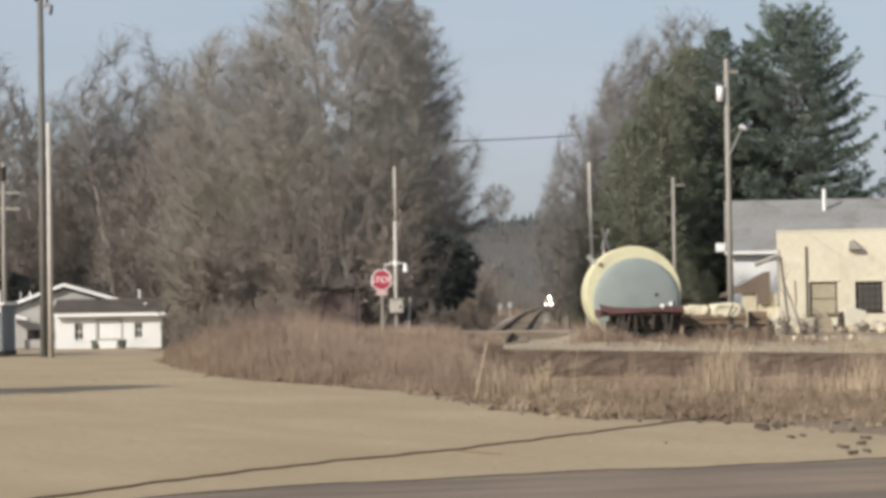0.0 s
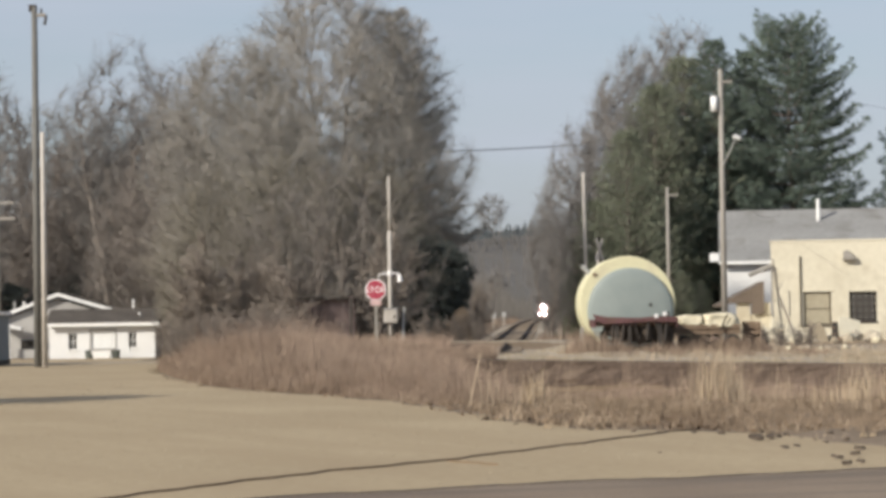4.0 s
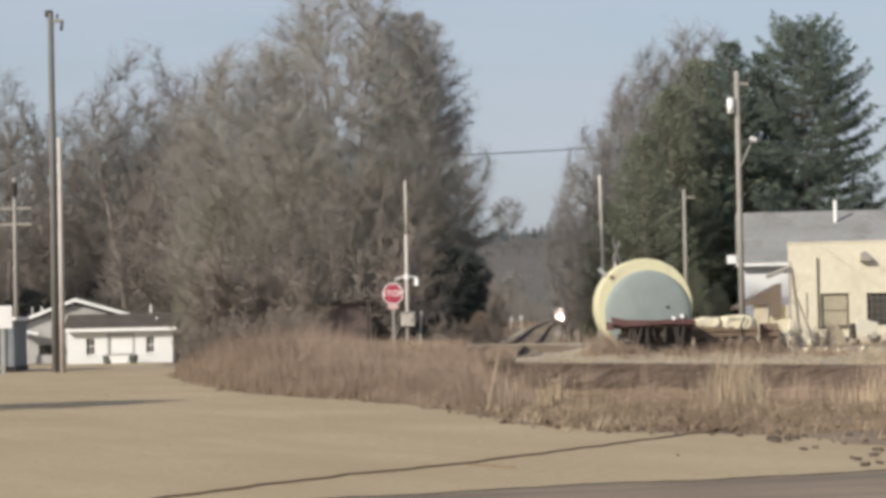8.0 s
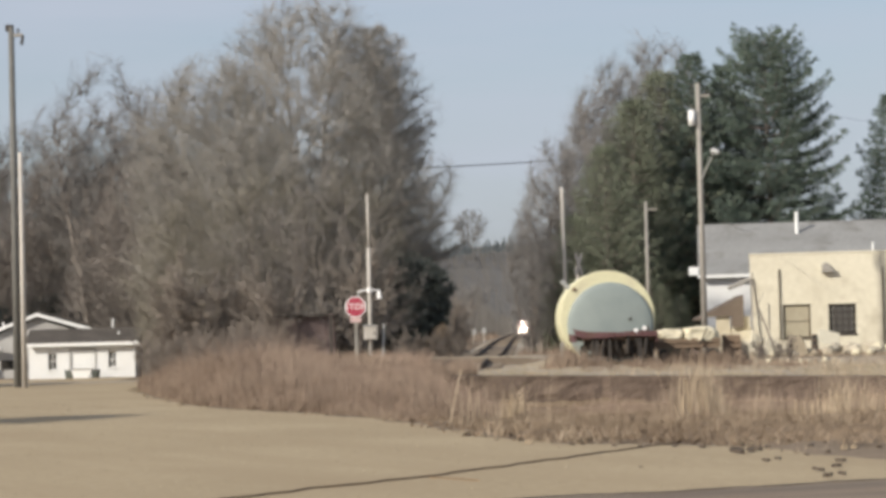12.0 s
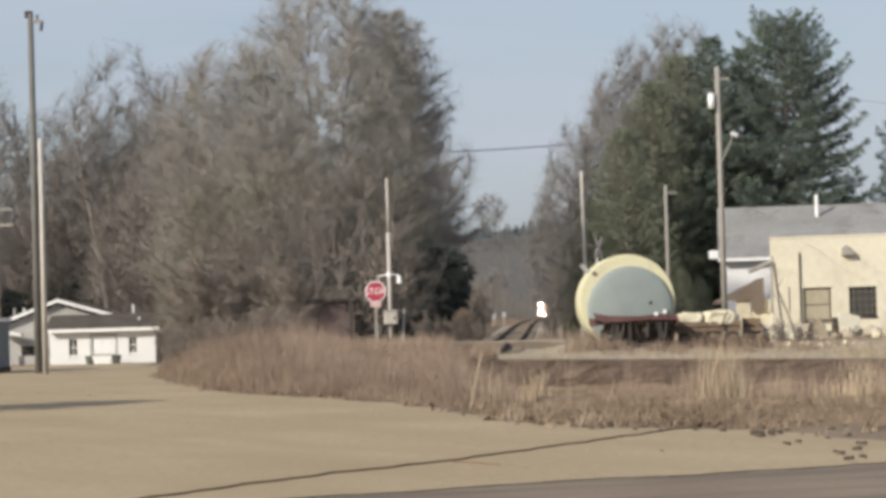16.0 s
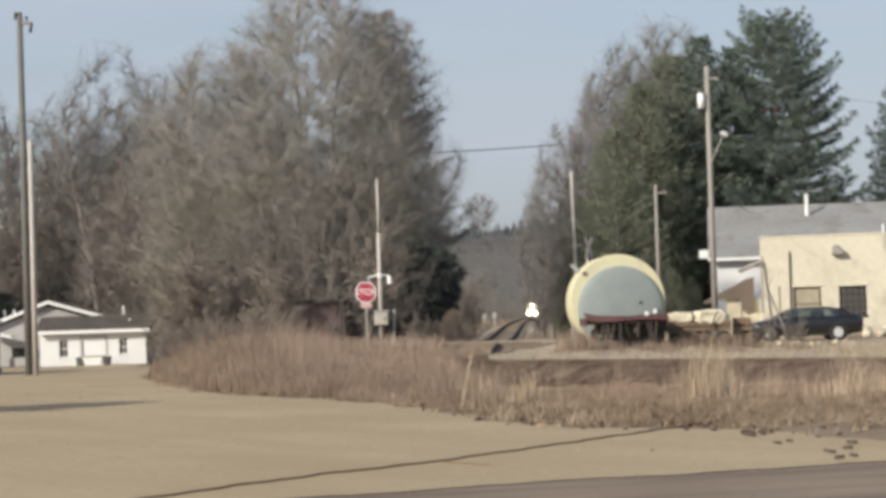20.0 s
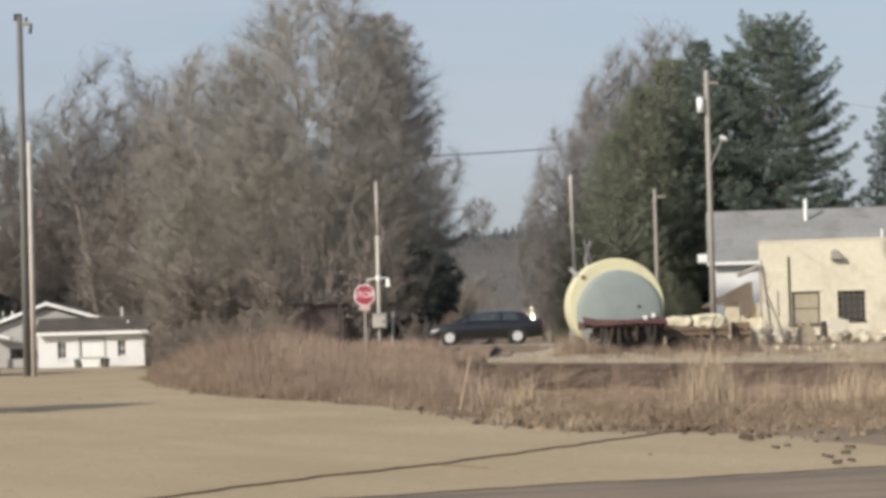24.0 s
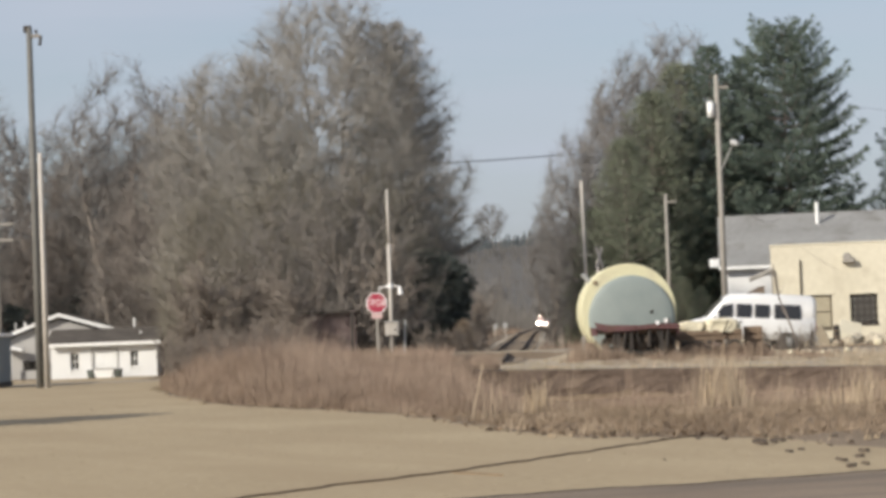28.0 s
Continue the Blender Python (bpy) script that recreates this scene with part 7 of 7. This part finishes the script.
for s in (-1, 1):
    for pts in (((-2.46, 0.94), (-2.34, 0.94), (-1.66, 1.29), (-1.78, 1.29)), ((-0.67, 0.94), (-0.57, 0.94), (-0.56, 1.32), (-0.66, 1.32)), ((0.2, 0.94), (0.78, 0.94), (0.24, 1.27), (-0.1, 1.3))):
        part("pillar", side_panel(pts, lean_in(s), s * 0.03), M_NAVY, sedan)
    for pts in (((-2.3, 0.96), (-0.67, 0.96), (-0.67, 1.29), (-1.68, 1.27)), ((-0.57, 0.96), (0.19, 0.96), (-0.1, 1.27), (-0.57, 1.3))):
        part("side_window", side_panel(pts, lean_in(s), s * 0.012), M_CLEAR, sedan)
    part("mirror", bx(-2.05, s * 0.92 - 0.09, 0.98, -1.9, s * 0.92 + 0.09, 1.1, 0.03), M_NAVY, sedan)
    part("headlight", pr([(-3.5, 0.52), (-3.2, 0.56), (-3.16, 0.69), (-3.42, 0.65)], s * 0.74 - 0.09, s * 0.74 + 0.09, 0.02), M_LENS, sedan, "pale headlight lens")
    part("tail_light", bx(0.88, s * 0.70 - 0.12, 0.68, 1.04, s * 0.70 + 0.12, 0.84, 0.03), M_RED, sedan)
    part("door_handle", bx(-0.55, s * 0.905 - 0.015, 0.8, -0.38, s * 0.905 + 0.015, 0.84), M_NAVY, sedan)
    part("sill_trim", bx(-2.25, s * 0.885 - 0.02, 0.2, -0.42, s * 0.885 + 0.02, 0.29), M_DARK, sedan)
arch(sedan, 0.0, 0.37, 0.893)
arch(sedan, -2.72, 0.37, 0.875)
part("number_plate", bx(1.05, -0.16, 0.6, 1.065, 0.16, 0.72), M_SIGN_WHITE, sedan)
sedan_wheels = [wheel(sedan, x, s * 0.835, 0.325, 0.325, 0.21, name="wheel", spokes=5) for x in (0.0, -2.72) for s in (-1, 1)]
for h in sedan_wheels[1::2]:
    h.matrix_basis = pose(*h.matrix_basis.translation, 0, 0, 180)

van = thing("white_van", pose(80, 101.4, 0.0), "white high-roofed passenger van with dark side windows", "van")
part("body", shell([(1.10, 0.45, 1.2, 1.35, 0.88, 0.93, 0.86), (1.02, 0.40, 1.25, 1.4, 0.95, 0.99, 0.9), (-0.5, 0.38, 1.25, 1.4, 0.97, 1.0, 0.92), (-2.6, 0.38, 1.22, 1.36, 0.97, 1.0, 0.92),
                    (-3.1, 0.40, 1.14, 1.26, 0.96, 0.98, 0.86), (-3.7, 0.44, 0.98, 1.12, 0.92, 0.94, 0.78), (-4.0, 0.5, 0.88, 0.98, 0.84, 0.87, 0.72), (-4.08, 0.55, 0.78, 0.84, 0.78, 0.8, 0.68)]), M_VAN, van, smooth=True)
part("cabin", shell([(1.09, 1.2, 1.8, 2.05, 0.95, 0.9, 0.72), (0.9, 1.2, 2.0, 2.22, 0.97, 0.88, 0.74), (-1.2, 1.2, 2.04, 2.25, 0.97, 0.88, 0.74), (-2.3, 1.2, 2.0, 2.2, 0.97, 0.88, 0.74),
                     (-2.6, 1.2, 1.84, 2.02, 0.96, 0.88, 0.74), (-3.28, 1.05, 1.14, 1.22, 0.94, 0.9, 0.8)]), M_VAN, van, "white roof and pillars", True)
vy = lambda s: (lambda z: s * (1.005 - 0.17 * max(0.0, z - 1.15)))
for s in (-1, 1):
    for pts in (((0.5, 1.24), (-0.58, 1.24), (-0.58, 1.82), (0.45, 1.82)), ((-0.78, 1.26), (-1.36, 1.26), (-1.36, 1.8), (-0.78, 1.8)), ((-1.5, 1.26), (-2.1, 1.26), (-2.1, 1.8), (-1.5, 1.8)), ((-2.26, 1.26), (-3.02, 1.22), (-2.66, 1.72), (-2.26, 1.8))):
        part("side_window", side_panel(pts, vy(s), s * 0.02), M_GLASS, van, "dark tinted side window")
    part("mirror", bx(-2.95, s * 1.08 - 0.08, 1.18, -2.82, s * 1.08 + 0.08, 1.42, 0.03), M_VAN, van)
    part("headlight", bx(-4.1, s * 0.68 - 0.12, 0.68, -4.0, s * 0.68 + 0.12, 0.82, 0.02), M_LENS, van)
    part("tail_light", bx(1.04, s * 0.88 - 0.06, 0.8, 1.11, s * 0.88 + 0.06, 1.2, 0.02), M_RED, van)
    part("side_trim", bx(-3.0, s * 1.0 - 0.012, 0.72, 0.9, s * 1.0 + 0.012, 0.77), M_VAN, van)
    part("door_seam", bx(-2.12, s * 0.998 - 0.006, 0.45, -2.10, s * 0.998 + 0.006, 1.25), M_VAN, van)
    part("door_handle", bx(-2.0, s * 1.0 - 0.02, 1.05, -1.86, s * 1.0 + 0.02, 1.1), M_DARK, van)
    part("bumper", bx(-4.2 if s < 0 else 1.04, -0.9, 0.42, -4.02 if s < 0 else 1.2, 0.9, 0.58, 0.03), M_METAL, van)
arch(van, 0.0, 0.43, 0.985)
arch(van, -3.38, 0.43, 0.97)
part("windscreen", pr([(-3.3, 1.26), (-2.66, 2.0), (-2.6, 1.98), (-3.24, 1.24)], -0.72, 0.72), M_GLASS, van)
part("grille", bx(-4.12, -0.5, 0.62, -4.07, 0.5, 0.8), M_DARK, van)
van_wheels = [wheel(van, x, s * (0.89 if x == 0 else 0.86), 0.37, 0.37, 0.24, M_TYRE, M_METAL, "wheel", 6) for x in (0.0, -3.38) for s in (-1, 1)]
for h in van_wheels[1::2]:
    h.matrix_basis = pose(*h.matrix_basis.translation, 0, 0, 180)


# ---- what moves ----
SEDAN = [(0, 2600), (8, 2350), (14, 1620), (16.5, 1220), (17.9, 1016), (18.2, 970), (18.5, 935), (18.8, 905), (19.1, 881), (19.4, 864), (19.7, 849), (20.0, 837), (20.3, 825), (20.6, 807), (20.9, 780), (21.2, 748), (21.5, 716),
         (22.5, 555), (23.6, 354), (23.9, 293), (24.1, 251), (24.4, 187), (24.7, 109), (25.3, -65), (25.9, -237), (26.1, -300), (26.3, -363), (26.5, -424), (26.7, -489), (26.9, -556), (27.1, -623), (28, -920)]
VAN = [(0, 2800), (10, 2500), (20, 1800), (24, 1210), (25.1, 1072), (25.5, 1015), (25.9, 963), (26.3, 911), (26.7, 862), (27.1, 814), (27.5, 771), (27.9, 735), (28, 727)]
LANE = 101.4


def along(table, t):
    """Smooth place along the road at time t, from the table's marks: a cubic through them."""
    ts, vs = [a for a, _ in table], [b for _, b in table]
    k = max(0, min(len(ts) - 2, int(np.searchsorted(ts, t, side="right")) - 1))
    def slope(i):
        a, b = max(0, i - 1), min(len(ts) - 1, i + 1)
        return (vs[b] - vs[a]) / (ts[b] - ts[a])
    h = ts[k + 1] - ts[k]
    u = (t - ts[k]) / h
    p = (2 * u**3 - 3 * u**2 + 1) * vs[k] + (u**3 - 2 * u**2 + u) * h * slope(k) + (3 * u**2 - 2 * u**3) * vs[k + 1] + (u**3 - u**2) * h * slope(k + 1)
    return (p - 92.6) * 0.02263


def drive(car, wheels, table, radius, base):
    times = [k / 2 for k in range(0, 57)] + [a for a, _ in table]
    rows = []
    for t in sorted(set(times)):
        x = along(table, t)
        zr, zf = float(road_z(x)) + 0.012, float(road_z(x - base)) + 0.012
        rows.append((t, pose(x, LANE, zr, 0, math.degrees(math.atan2(zf - zr, base)), 0)))
    walk(car, rows)
    n = 28 * 15
    for h in wheels:
        place = h.matrix_basis.translation.copy()
        turned = h.matrix_basis.to_euler().z
        spin = []
        for k in range(n + 1):
            t = k / 15
            a = math.degrees(along(table, t) / radius)
            spin.append((t, pose(*place, 0, a if abs(turned) < 1 else -a, math.degrees(turned))))
        walk(h, spin)


def motions():
    drive(sedan, sedan_wheels, SEDAN, 0.325, 2.72)
    drive(van, van_wheels, VAN, 0.37, 3.38)
    rows = []
    for k in range(15):
        t = 2 * k
        y = 900 - 215 * (t / 28)
        rows.append((t, pose(float(track_x(y)), y, 0.76, 0, 0, -2.8)))
    walk(train, rows)


motions()
